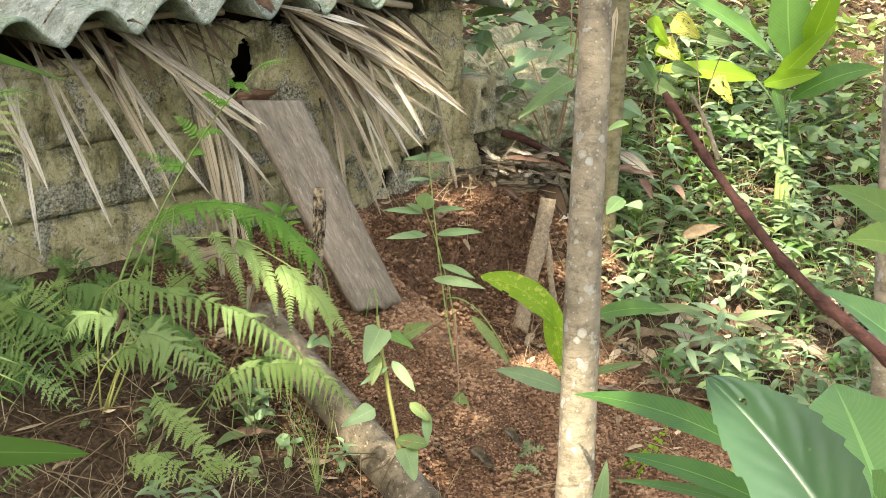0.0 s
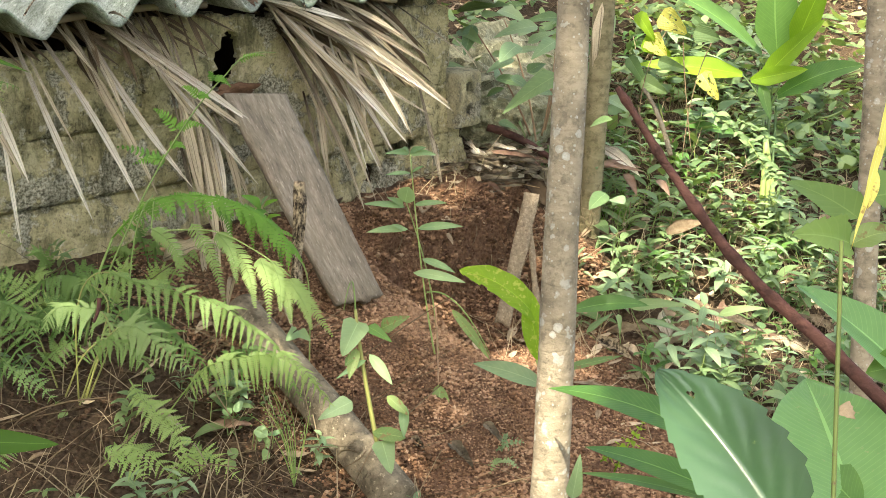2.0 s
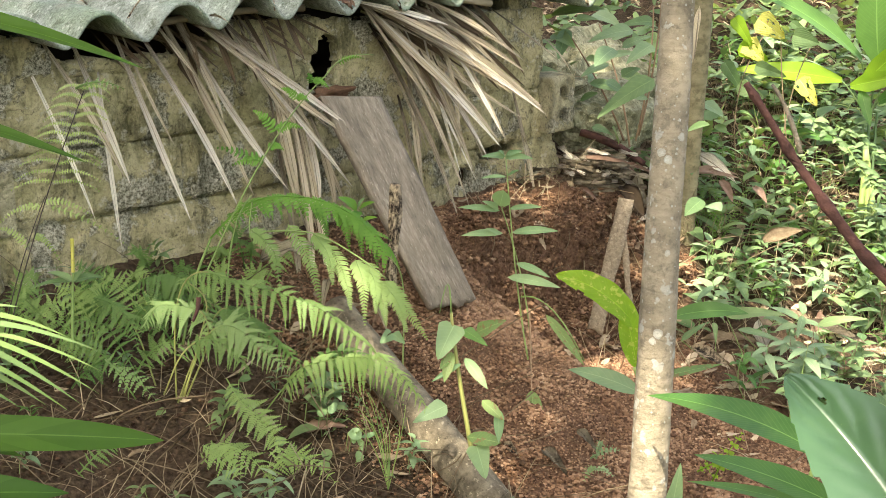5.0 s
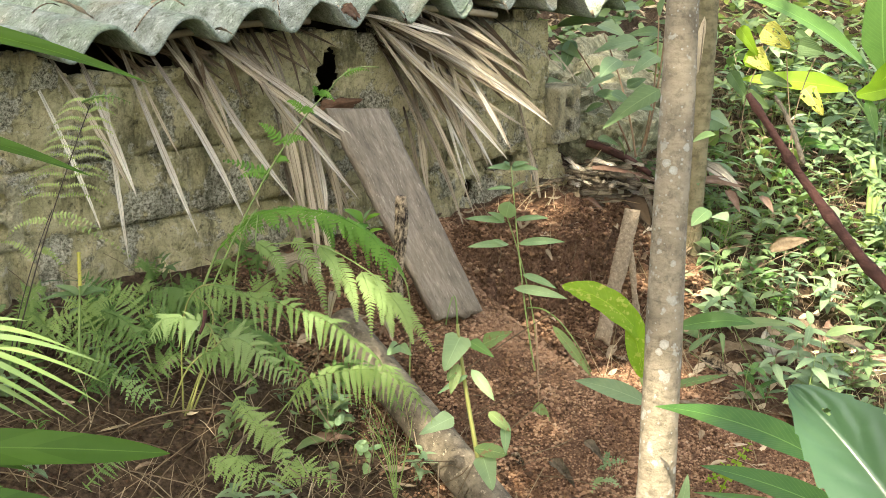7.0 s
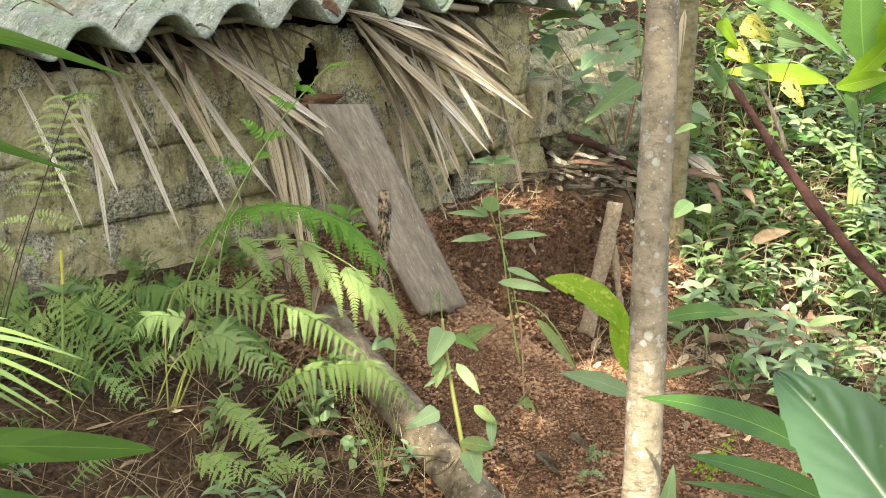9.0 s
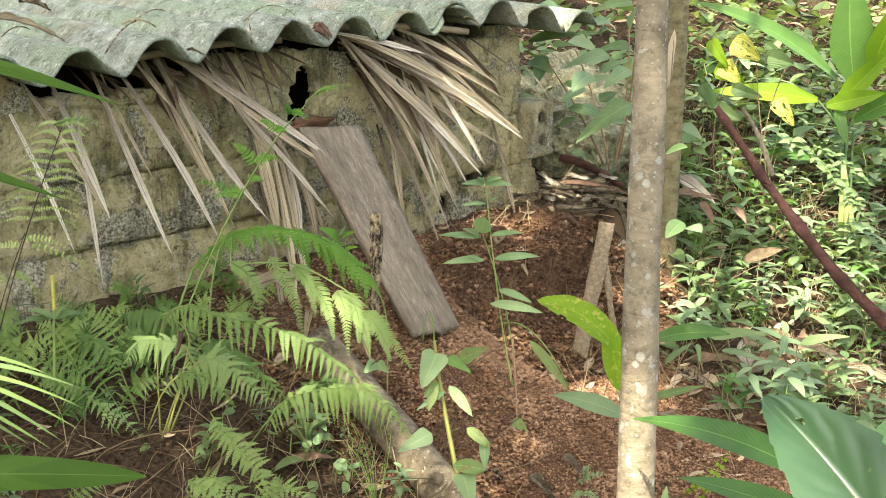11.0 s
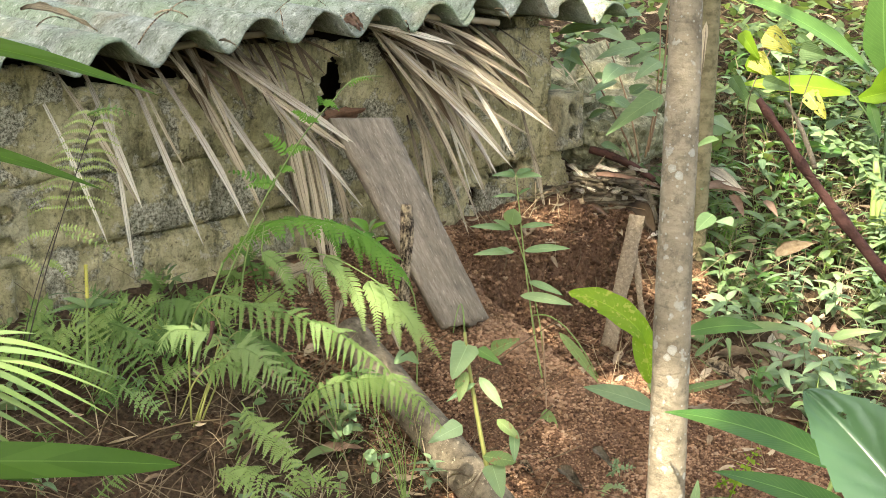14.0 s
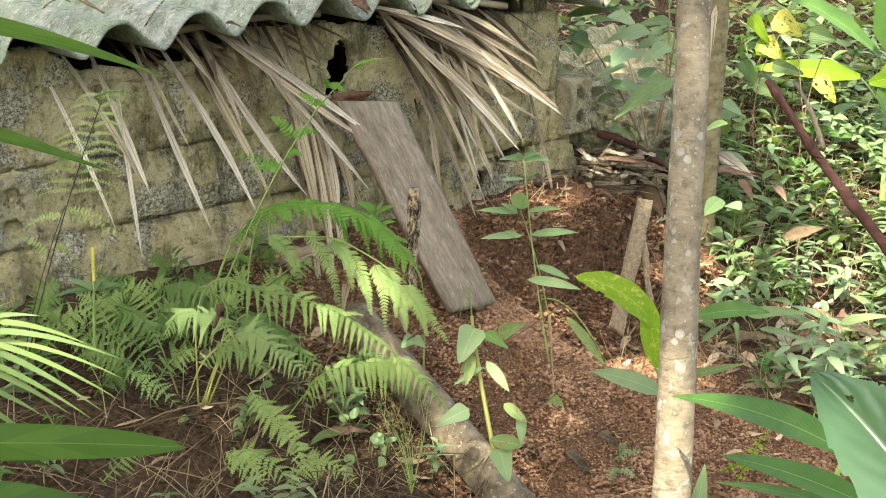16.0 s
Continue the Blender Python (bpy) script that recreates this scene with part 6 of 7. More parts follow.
# leafy shrub behind the end of the wall
r1 = Plant("leafy_shrub", (2.006, 0.064, 0.251), "leafy shrub with broad pale-green leaves behind the wall", "shrub")
for p0, p1, x0, w in (
    ((1.585, 0.092, 0.678), (1.642, -0.069, 0.704), 955, 0.045),
    ((1.744, 0.057, 0.677), (1.745, -0.047, 0.646), 1030, 0.07),
    ((1.735, -0.101, 0.642), (1.606, -0.038, 0.609), 1100, 0.06),
    ((1.856, -0.094, 0.659), (1.742, -0.042, 0.646), 1140, 0.05),
    ((1.587, 0.081, 0.624), (1.582, -0.012, 0.589), 960, 0.06),
    ((1.616, 0.050, 0.640), (1.547, 0.023, 0.556), 985, 0.045),
    ((1.603, -0.283, 0.529), (1.450, -0.207, 0.423), 1140, 0.075),
    ((1.609, -0.117, 0.554), (1.509, -0.095, 0.521), 1060, 0.03),
    ((1.686, -0.209, 0.612), (1.591, -0.192, 0.562), 1135, 0.06),
    ((1.669, -0.219, 0.459), (1.564, -0.176, 0.471), 1130, 0.035),
) + (
    ((1.899, 0.027, 0.727), (1.809, 0.044, 0.714), 1100, 0.05),
    ((2.023, 0.033, 0.782), (1.900, 0.094, 0.750), 1140, 0.06),
    ((1.881, 0.217, 0.764), (1.777, 0.246, 0.749), 1010, 0.06),
    ((1.934, -0.024, 0.702), (1.903, -0.075, 0.774), 1135, 0.05),
    ((1.561, -0.433, 0.408), (1.547, -0.513, 0.438), 1200, 0.04),
    ((1.479, -0.552, 0.251), (1.398, -0.555, 0.220), 1230, 0.045),
    ((1.484, -0.566, 0.237), (1.452, -0.630, 0.239), 1240, 0.045),
    ((1.920, -0.236, 0.425), (1.903, -0.330, 0.394), 1225, 0.055),
    ((2.019, -0.150, 0.669), (1.971, -0.204, 0.572), 1222, 0.06),
    ((1.993, -0.127, 0.582), (1.965, -0.207, 0.521), 1200, 0.04),
):
    r1.leaf(p0, p1, w, L_HERB_PALE if x0 % 3 else L_HERB, up=(-0.45, -0.45, 0.75), arch=0.07, n=12, shape='lance' if w < 0.05 else 'ovate', across=3)
for p0, p1, p2 in (
    ((1.715, -0.150, 0.319), (1.756, -0.153, 0.519), (1.789, -0.130, 0.715)),
    ((1.703, -0.139, 0.302), (1.701, -0.087, 0.480), (1.690, -0.008, 0.656)),
    ((1.695, -0.123, 0.318), (1.667, -0.044, 0.475), (1.630, 0.062, 0.630)),
    ((1.722, -0.155, 0.336), (1.769, -0.162, 0.560), (1.806, -0.145, 0.781)),
):
    r1.stem(arcpts(p0, p1, p2), 0.0035, 0.002, STEM_BROWN)
for k in range(46):
    p = Vector((1.734, -0.030, 0.561)) + V(RNG.gauss(0, 0.16), RNG.gauss(0, 0.10), RNG.gauss(0.0, 0.16))
    d = V(RNG.uniform(-1, 1), RNG.uniform(-1, 0.3), RNG.uniform(-0.5, 0.3)).normalized() * RNG.uniform(0.05, 0.11)
    r1.leaf(p, p + d, d.length * RNG.uniform(0.4, 0.6), L_HERB if k % 3 else L_HERB_PALE, up=(-0.4, -0.45, 0.8), arch=0.08, n=8, shape="ovate" if k % 2 else "lance")

# ---------------------------------------------------------------- herbs on the slope
def herb(name, height, leaves, size, material, seed, label):
    """An upright herb with pairs of narrow leaves, standing at the origin."""
    rng = random.Random(seed)
    ob = empty(name, (0, 0, 0), label, "herb", "herbs on the slope")
    top = V(rng.uniform(-0.3, 0.3) * height, rng.uniform(-0.3, 0.3) * height, height)
    line = curve((0, 0, -0.02), top, (0.02 * rng.uniform(-1, 1), 0.02, 0), 6)
    part("stem", tube(line, [0.0022, 0.002, 0.002, 0.0018, 0.0016, 0.0014, 0.0012], 5), STEM, ob)
    for k in range(leaves):
        t = 0.3 + 0.7 * (k // 2) / max(1, leaves // 2 - 0.5)
        t = min(t, 1.0)
        p = V(0, 0, -0.02).lerp(top, t)
        az = (k % 2) * math.pi + (k // 2) * 1.7 + rng.uniform(-0.5, 0.5)
        L = size * rng.uniform(0.75, 1.4)
        out = V(math.cos(az), math.sin(az), rng.uniform(-0.25, 0.45)).normalized()
        part("leaf", blade(p, p + out * L, L * rng.uniform(0.22, 0.42) * (1.25 if leaves < 7 else 1.0), up=(0.1 * math.cos(az), 0.1 * math.sin(az), 1), arch=rng.uniform(0.05, 0.16), fold=0.2, n=6, across=1), material, ob)
    return ob


KINDS = [
    herb("herb", 0.13, 10, 0.062, L_HERB, 1, "narrow-leaved green herb growing in leaf litter"),
    herb("herb", 0.18, 14, 0.066, L_HERB, 2, "upright green herb with paired narrow leaves"),
    herb("herb", 0.10, 8, 0.058, L_HERB_PALE, 3, "low grey-green herb with narrow leaves"),
    herb("herb", 0.21, 14, 0.078, L_HERB_PALE, 4, "tall grey-green herb with narrow leaves"),
    herb("herb", 0.15, 10, 0.075, L_GINGER, 5, "bright-green herb with pointed leaves"),
    herb("herb", 0.16, 6, 0.11, L_HERB, 6, "herb with a few broad green leaves"),
]
rng = random.Random(11)
placed = 0
used = [False] * len(KINDS)
spots = []
while placed < 370:
    x, y = rng.uniform(1.28, 3.6), rng.uniform(-1.25, 0.35)
    if (x < 1.75 and y > -0.42) or (x < 1.40 and y > -0.7):
        continue
    if rng.random() > (0.5 if x < 1.85 and y < -0.62 else 1.0 if x < 2.6 and y < -0.15 else 0.5):
        continue
    k = rng.choice((0, 1, 2, 2, 3, 4, 5, 5))
    m = Matrix.Translation((x, y, ground_z(x, y))) @ Matrix.Rotation(rng.uniform(0, 6.28), 4, "Z") @ Matrix.Rotation(rng.uniform(-0.35, 0.35), 4, "X") @ Matrix.Scale(rng.uniform(0.65, 1.0) if x < 2.0 and y < -0.45 else rng.uniform(0.85, 1.15), 4)
    spots.append((math.hypot(x + 1.2, y + 2.3), placed, k, m))
    placed += 1
spots.sort()
joined = {}
for i, (_, _, k, m) in enumerate(spots):
    if i < 238 or not used[k]:
        if used[k]:
            copy_thing(KINDS[k], m)
        else:
            KINDS[k].matrix_basis = m
            used[k] = True
        continue
    for piece in KINDS[k].children:
        me = piece.data
        vs, fs = joined.setdefault(me.materials[0], ([], []))
        n = len(vs)
        vs.extend(m @ v.co for v in me.vertices)
        fs.extend(tuple(n + q for q in p.vertices) for p in me.polygons)
for mt, (vs, fs) in joined.items():
    me = bpy.data.meshes.new("far_herbs")
    me.from_pydata(vs, [], fs)
    for p in me.polygons:
        p.use_smooth = True
    me.materials.append(mt)
    tagged(new("far_herbs", me), "crowd of narrow-leaved green herbs higher on the slope", "herbs", kind="stuff")

# the same herbs, smaller, at the foot of the wall and under the ferns
for k in range(60):
    x, y = (rng.uniform(-0.55, 0.28), rng.uniform(-0.36, -0.06)) if k < 20 else (rng.uniform(-0.75, 0.36), rng.uniform(-1.05, -0.40))
    m = Matrix.Translation((x, y, ground_z(x, y))) @ Matrix.Rotation(rng.uniform(0, 6.28), 4, "Z") @ Matrix.Rotation(rng.uniform(-0.3, 0.3), 4, "X") @ Matrix.Scale(rng.uniform(0.35, 0.75), 4)
    copy_thing(KINDS[k % 6], m)

# crumbling face of the dug bank, with roots
def bank_face(p):
    h = 0.030 * abs(nz(p, 13, 3)) + 0.040 * nz(p, 24, 1) + 0.024 * abs(nz(p, 48, 2)) + 0.014 * nz(p, 95, 5)
    return V(0.1, -0.75, 0.6) * (h + 0.004)


def earth_bank():
    bm = bmesh.new()
    nx, ny = 110, 60
    rows = []
    for j in range(ny + 1):
        row = []
        for i in range(nx + 1):
            u, v = i / nx, j / ny
            x, y = 0.90 + 0.74 * u, -0.45 + 0.37 * v
            p = V(x, y, ground_z(x, y))
            rim = min(u, 1 - u, v, 1 - v)
            row.append(bm.verts.new(p + bank_face(p) - V(0, 0, 0.05) * smooth(0.14, 0.0, rim)))
        rows.append(row)
    for r, s in zip(rows, rows[1:]):
        for i in range(nx):
            bm.faces.new((r[i], r[i + 1], s[i + 1], s[i]))
    bank = tagged(part("earth_bank", bm, SOIL), "crumbling dug bank of red-brown earth", "earth bank", kind="structure")
    rng = random.Random(77)
    for k in range(14):
        x, y = rng.uniform(1.0, 1.5), rng.uniform(-0.30, -0.20)
        p = V(x, y - 0.012, ground_z(x, y) + 0.01)
        q = p + V(rng.uniform(-0.04, 0.04), -rng.uniform(0.01, 0.04), -rng.uniform(0.03, 0.09))
        part("root", tube(curve(p, q, (rng.uniform(-0.01, 0.01), -0.012, 0.008), 6), 0.0011, 5), STRAW, bank)


earth_bank()

# far plants and leaf heaps of the hillside
def scatter(name, count, box, material, make, label, category, seed, skip=None):
    """Many small pieces in one mesh; make gives the corner rings of a piece."""
    rng = random.Random(seed)
    vs, fs = [], []
    made = 0
    while made < count:
        x, y = rng.uniform(box[0], box[1]), rng.uniform(box[2], box[3])
        if skip and skip(x, y, rng):
            continue
        make(rng, V(x, y, ground_z(x, y)), vs, fs)
        made += 1
    me = bpy.data.meshes.new(name)
    me.from_pydata(vs, [], fs)
    for p in me.polygons:
        p.use_smooth = not name.startswith("soil_")
    me.materials.append(material)
    return tagged(new(name, me), label, category, kind="stuff")


def leaf_piece(rng, p, vs, fs, L, W, lift, tiltmax, curl):
    az = rng.uniform(0, 6.283)
    d = V(math.cos(az), math.sin(az), rng.uniform(-tiltmax, tiltmax)).normalized()
    s = V(-math.sin(az), math.cos(az), rng.uniform(-tiltmax, tiltmax)).normalized()
    n = d.cross(s)
    b = len(vs)
    c = p + V(0, 0, lift)
    k = curl * rng.uniform(-1, 1)
    for t, w in ((-0.5, 0.05), (-0.36, 0.62), (-0.12, 1.0), (0.14, 0.92), (0.34, 0.5), (0.5, 0.03)):
        mid = c + d * L * t + n * (k * L * (0.25 - t * t))
        for q in (-1, 0, 1):
            vs.append(mid + s * (W * 0.5 * w * q) + n * (abs(q) * W * 0.25 * w * k * 3))
    for i in range(5):
        for j in range(2):
            a = b + 3 * i + j
            fs.append((a, a + 1, a + 4, a + 3))


def litter_piece(rng, p, vs, fs):
    L = rng.uniform(0.025, 0.085)
    leaf_piece(rng, p, vs, fs, L, L * rng.uniform(0.22, 0.5), rng.uniform(0.002, 0.02), 0.45, 0.5)


def bush_piece(rng, p, vs, fs):
    """A small clump of leaves on the slope."""
    h = rng.uniform(0.05, 0.42)
    for _ in range(13):
        q = p + V(rng.gauss(0, 0.06), rng.gauss(0, 0.06), h * rng.uniform(0.15, 1.0))
        L = rng.uniform(0.03, 0.105)
        leaf_piece(rng, q, vs, fs, L, L * rng.uniform(0.3, 0.6), 0, 0.7, 0.35)


def straw_piece(rng, p, vs, fs):
    az = rng.uniform(0, 6.283)
    L, r = rng.uniform(0.05, 0.28), rng.uniform(0.0005, 0.0013)
    d = V(math.cos(az), math.sin(az), rng.uniform(-0.15, 0.8)) * L
    bow = V(rng.uniform(-1, 1), rng.uniform(-1, 1), rng.uniform(0, 0.6)) * 0.1 * L
    b = len(vs)
    pts = curve(p + V(0, 0, 0.006), p + d + V(0, 0, 0.006), bow, 4)
    for q in pts:
        for k in range(3):
            t = 2.094 * k
            vs.append(q + V(math.cos(t) * r, math.sin(t) * r * 0.7, math.sin(t) * r))
    for i in range(4):
        for k in range(3):
            fs.append((b + 3 * i + k, b + 3 * i + (k + 1) % 3, b + 3 * i + 3 + (k + 1) % 3, b + 3 * i + 3 + k))


def clod_piece(rng, p, vs, fs):
    """A rounded crumb: a dented ball of sixteen faces."""
    r = 0.0019 + 0.0034 * rng.random() ** 2.0 + (0.004 * rng.random() if rng.random() < 0.015 else 0.0)
    b = len(vs)
    r *= 1.0 + 0.9 * max(-0.45, nz(p, 16))
    c = p + V(0, 0, r * rng.uniform(0.1, 0.7) + 0.008 * max(0.0, nz(p, 22)))
    az = rng.uniform(0, 6.283)
    ca, sa = math.cos(az), math.sin(az)
    for x, y, z in ((1, 0, -0.1), (-1, 0, 0.05), (0, 1, 0.1), (0, -1, 0), (0, 0, 0.95), (0, 0, -1), (0.62, 0.62, 0.5), (-0.62, 0.62, 0.55), (-0.62, -0.62, 0.5), (0.62, -0.62, 0.55)):
        k = r * rng.uniform(0.75, 1.15)
        vs.append(c + V((x * ca - y * sa) * k, (x * sa + y * ca) * k, z * k * 0.9))
    for f in ((4, 0, 6), (4, 6, 2), (4, 2, 7), (4, 7, 1), (4, 1, 8), (4, 8, 3), (4, 3, 9), (4, 9, 0), (0, 2, 6), (2, 1, 7), (1, 3, 8), (3, 0, 9), (5, 2, 0), (5, 1, 2), (5, 3, 1), (5, 0, 3)):
        fs.append(tuple(b + k for k in f))


def on_mound(x, y, rng):
    e = 1.32 + 0.12 * math.sin(9 * y) + rng.gauss(0, 0.05)
    return x > e or y > -0.03 or x < 0.30 + rng.gauss(0, 0.05)


def on_slope(x, y, rng):
    return x < 1.15 + rng.gauss(0, 0.15) or (x < 1.5 and y > 0)


def under_ferns(x, y, rng):
    return x > 0.5 + rng.gauss(0, 0.1) or y > -0.03


def behind(x, y, rng):
    return (x < 2.0 and y < 0.9) or (x < 1.7 and y < 2) or (x < 2.7 and y < -0.1)


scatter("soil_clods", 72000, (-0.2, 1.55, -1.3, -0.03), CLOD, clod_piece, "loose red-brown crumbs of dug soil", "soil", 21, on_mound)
def crumb_piece(rng, p, vs, fs):
    n, q = len(vs), p
    clod_piece(rng, p, vs, fs)
    k = rng.uniform(0.7, 1.9)
    p = p + bank_face(p) if 0.95 < p.x < 1.6 and p.y < -0.12 else p
    for i in range(n, len(vs)):
        vs[i] = p + (vs[i] - q) * k


def off_bank(x, y, rng):
    return ground_z(x, y) > 0.20 or y > -0.02


scatter("soil_crumbs", 15000, (0.84, 1.66, -0.46, -0.02), CLOD_BANK, crumb_piece, "coarse crumbs on the dug earth bank", "soil", 29, off_bank)
scatter("soil_crumbs", 9000, (-1.0, 0.55, -1.35, -0.04), CLOD_DARK, clod_piece, "mould crumbs under the ferns, darkened to stand for shade", "soil", 30, under_ferns)
scatter("leaf_litter", 11500, (0.9, 7.5, -1.6, 4.5), LITTER, litter_piece, "brown fallen leaves covering the slope", "leaf litter", 22, on_slope)
scatter("leaf_litter", 70, (-0.9, 0.7, -1.2, -0.05), LITTER, litter_piece, "brown fallen leaves under the ferns", "leaf litter", 23, under_ferns)
scatter("dry_straw", 800, (-0.9, 0.6, -1.2, -0.05), STRAW, straw_piece, "dry grass stalks under the ferns", "straw", 24, under_ferns)
scatter("dry_straw", 3600, (1.2, 5.5, -1.5, 2.5), STRAW, straw_piece, "dry stalks and twigs on the slope", "straw", 25, on_slope)
scatter("undergrowth", 1500, (1.6, 9.0, -1.5, 5.5), L_FAR, bush_piece, "leafy green undergrowth on the hillside", "undergrowth", 26, behind)

def open_ground(x, y, rng):
    return not (x < -0.75 or y < -1.25) or math.hypot(x + 1.2, y + 2.3) > 6


scatter("leaf_litter", 2600, (-6, 5, -6.5, 1.5), LITTER, litter_piece, "brown fallen leaves on the path", "leaf litter", 28, open_ground)

# ---------------------------------------------------------------- crowns of the trees, above the view
# gaps in the leaf roof: a spot that the sun reaches through each, and the gap's size
GAPS = [((0.42, -1.165, 0.0), 0.10), ((0.486, -1.101, 0.322), -0.03), ((-0.08, -0.45, 0.27), 0.02), ((0.10, -0.62, 0.27), 0.03), ((0.20, -0.75, 0.19), 0.04), ((0.30, -0.55, 0.24), 0.03), ((-0.50, -0.81, 0.42), 0.05),
    ((0.38, -0.80, -0.06), 0.02), ((0.75, -0.60, 0.05), -0.02), ((1.0, -0.35, 0.1), 0.03),  ((1.551, -0.133, 0.229), 0.05), ((1.70, 0.0, 0.42), 0.05), ((2.0, 0.25, 0.5), 0.02), ((-0.18, -0.30, 0.58), -0.01), ((1.75, -0.85, -0.1), 0.15), ((2.2, -0.7, 0.0), 0.14), ((2.5, -0.9, 0.0), 0.15), ((1.3, -1.0, -0.1), 0.06), ((1.12, -0.62, -0.1), 0.10), ((1.62, -0.45, 0.0), 0.16), ((1.9, -0.6, 0.0), 0.15)]
GLADES = [((2.4, -0.4, 0.2), 0.22), ((2.9, 0.1, 0.5), 0.18), ((2.7, -0.3, 0.5), 0.08), ((2.4, -0.2, 0.6), 0.18), ((0.3, -1.5, 0.3), 0.0), ((-0.478, -1.919, 0.6), 0.032), ((2.65, -0.38, 0.75), 0.06), ((1.1, -0.18, 0.55), 0.07), ((3.5, 0.6, 0.6), 0.25),
    ((4.5, 0.0, 0.5), 0.3)]


def in_gap(p):
    for c, r in GAPS + GLADES:
        v = p - Vector(c)
        if (v - SUN_FROM * v.dot(SUN_FROM)).length < r + 0.05:
            return True
    return False


def crown(tree, foot, end, reach, low, high, clumps, seed, lean=(0, 0)):
    rng = random.Random(seed)
    vs, fs = [], []
    top = Vector(end)
    limbs = bmesh.new()
    for k in range(clumps):
        az, r = rng.uniform(0, 6.283), reach * math.sqrt(rng.random())
        c = V(foot.x + lean[0] + r * math.cos(az), foot.y + lean[1] + r * math.sin(az), rng.uniform(low, high))
        if k % 3 == 0:
            s = Vector(foot).lerp(top, 0.72 + 0.28 * rng.random())
            if not any(in_gap(q) for q in curve(s, c, (0, 0, 0.15), 12)):
                join(limbs, tube(curve(s, c, (0, 0, 0.15), 6), [0.014, 0.012, 0.010, 0.008, 0.006, 0.005, 0.003], 5))
        for _ in range(30):
            p = c + V(rng.gauss(0, 0.17), rng.gauss(0, 0.17), rng.gauss(0, 0.1))
            L = rng.uniform(0.09, 0.17)
            if not in_gap(p):
                leaf_piece(rng, p, vs, fs, L, L * 0.45, 0, 0.6, 0.3)
    me = bpy.data.meshes.new("crown")
    me.from_pydata([v - foot for v in vs], [], fs)
    me.materials.append(L_FAR)
    ob = new("crown", me)
    ob.parent = tree
    part("limbs", shift(limbs, foot), BARK, tree)


# unseen crowns, leaned sunward off their trunks to shade the ground in view
crown(t1[0], t1[1], t1[2], 2.7, 5.0, 6.8, 520, 31, (-2.7, -0.45))
crown(t2[0], t2[1], t2[2], 2.3, 5.0, 6.8, 240, 32, (-2.1, -1.1))
crown(t3[0], t3[1], t3[2], 2.3, 5.0, 6.6, 280, 33, (-2.5, -0.3))


def woods_piece(rng, p, vs, fs):
    """A tall thicket of leaves."""
    h = rng.uniform(0.8, 2.4)
    for _ in range(40):
        q = p + V(rng.gauss(0, 0.3), rng.gauss(0, 0.3), h * rng.random())
        L = rng.uniform(0.2, 0.4)
        leaf_piece(rng, q, vs, fs, L, L * 0.5, 0, 0.8, 0.3)


def around(x, y, rng):
    r = math.hypot(x + 1.2, y + 2.3)
    return r < 2.6 or r > 6.5 or (x + 1.2) + (y + 2.3) > 1.0


# unseen leaves added behind and beside the camera to hold back low skylight
scatter("thicket", 170, (-8, 5.5, -9, 4.5), L_FAR, woods_piece, "unseen green thicket added to block low skylight", "thicket", 27, around)

# ---------------------------------------------------------------- things behind the end of the wall
ROCK = mat_wood("earthy_rock", (0.06, 0.062, 0.03), (0.44, 0.43, 0.28), (1.6, 1.0, 0.8), 24)
REDDISH = mat_dry("red_brown_sheath", (0.19, 0.11, 0.075), (0.46, 0.34, 0.26))


def lump(name, c, size, material, label, category, seed, rag=0.35, sub=4):
    bm = bmesh.new()
    bmesh.ops.create_icosphere(bm, subdivisions=sub, radius=1)
    for v in bm.verts:
        k = 1 + rag * nz(v.co, 1.3, seed) + 0.4 * rag * nz(v.co, 4.1, seed) + 0.25 * rag * nz(v.co, 9, seed) + 0.12 * rag * nz(v.co, 23, seed) + 0.10 * rag * abs(((v.co.z * 3.1 + v.co.x * 1.7 + nz(v.co, 2, seed)) % 1) - 0.5)
        v.co = V(v.co.x * size[0], v.co.y * size[1], v.co.z * size[2]) * k
    ob = part(name, bm, material, flat=name == "rock")
    ob.location = c
    return tagged(ob, label, category)


lump("rock", (2.02, 0.36, 0.26), (0.42, 0.26, 0.26), ROCK, "pale crumbling earthy rock behind the wall", "rock", 3, 0.4, 5)
lump("rock", (1.797, 0.008, 0.343), (0.20, 0.11, 0.12), ROCK, "pale earthy slab beside the wall's end", "rock", 5, 0.3, 5)
lump("caked_soil", (0.654, -0.020, 0.547), (0.06, 0.016, 0.014), CLOD, "brown soil caked below the broken hole", "soil", 8, 0.8, 4)
rng = random.Random(41)
for k in range(120):
    c = Vector((1.566, -0.121, 0.225)) + V(rng.gauss(0, 0.08), rng.gauss(0, 0.06), rng.uniform(-0.03, 0.075))
    az = rng.gauss(-0.75, 0.5)
    L = rng.uniform(0.014, 0.05)
    d = V(math.cos(az), math.sin(az), rng.uniform(-0.3, 0.2)) * L
    bm = blade(c - d, c + d, rng.uniform(0.008, 0.022), up=(-0.5, -0.5, 0.7), arch=rng.uniform(-0.05, 0.1), fold=rng.uniform(0.1, 0.5), n=7, shape="chip", across=1, wavy=0.1)
    bmesh.ops.solidify(bm, geom=bm.faces[:], thickness=0.002)
    ob = part("bark_strip", shift(bm, c), (SLAT, PALM_PALE, PALM, SLAT, POLE)[k % 5])
    ob.location = c
    tagged(ob, "dry grey-brown bark strip on a heap by the wall", "bark", "heap of bark strips")
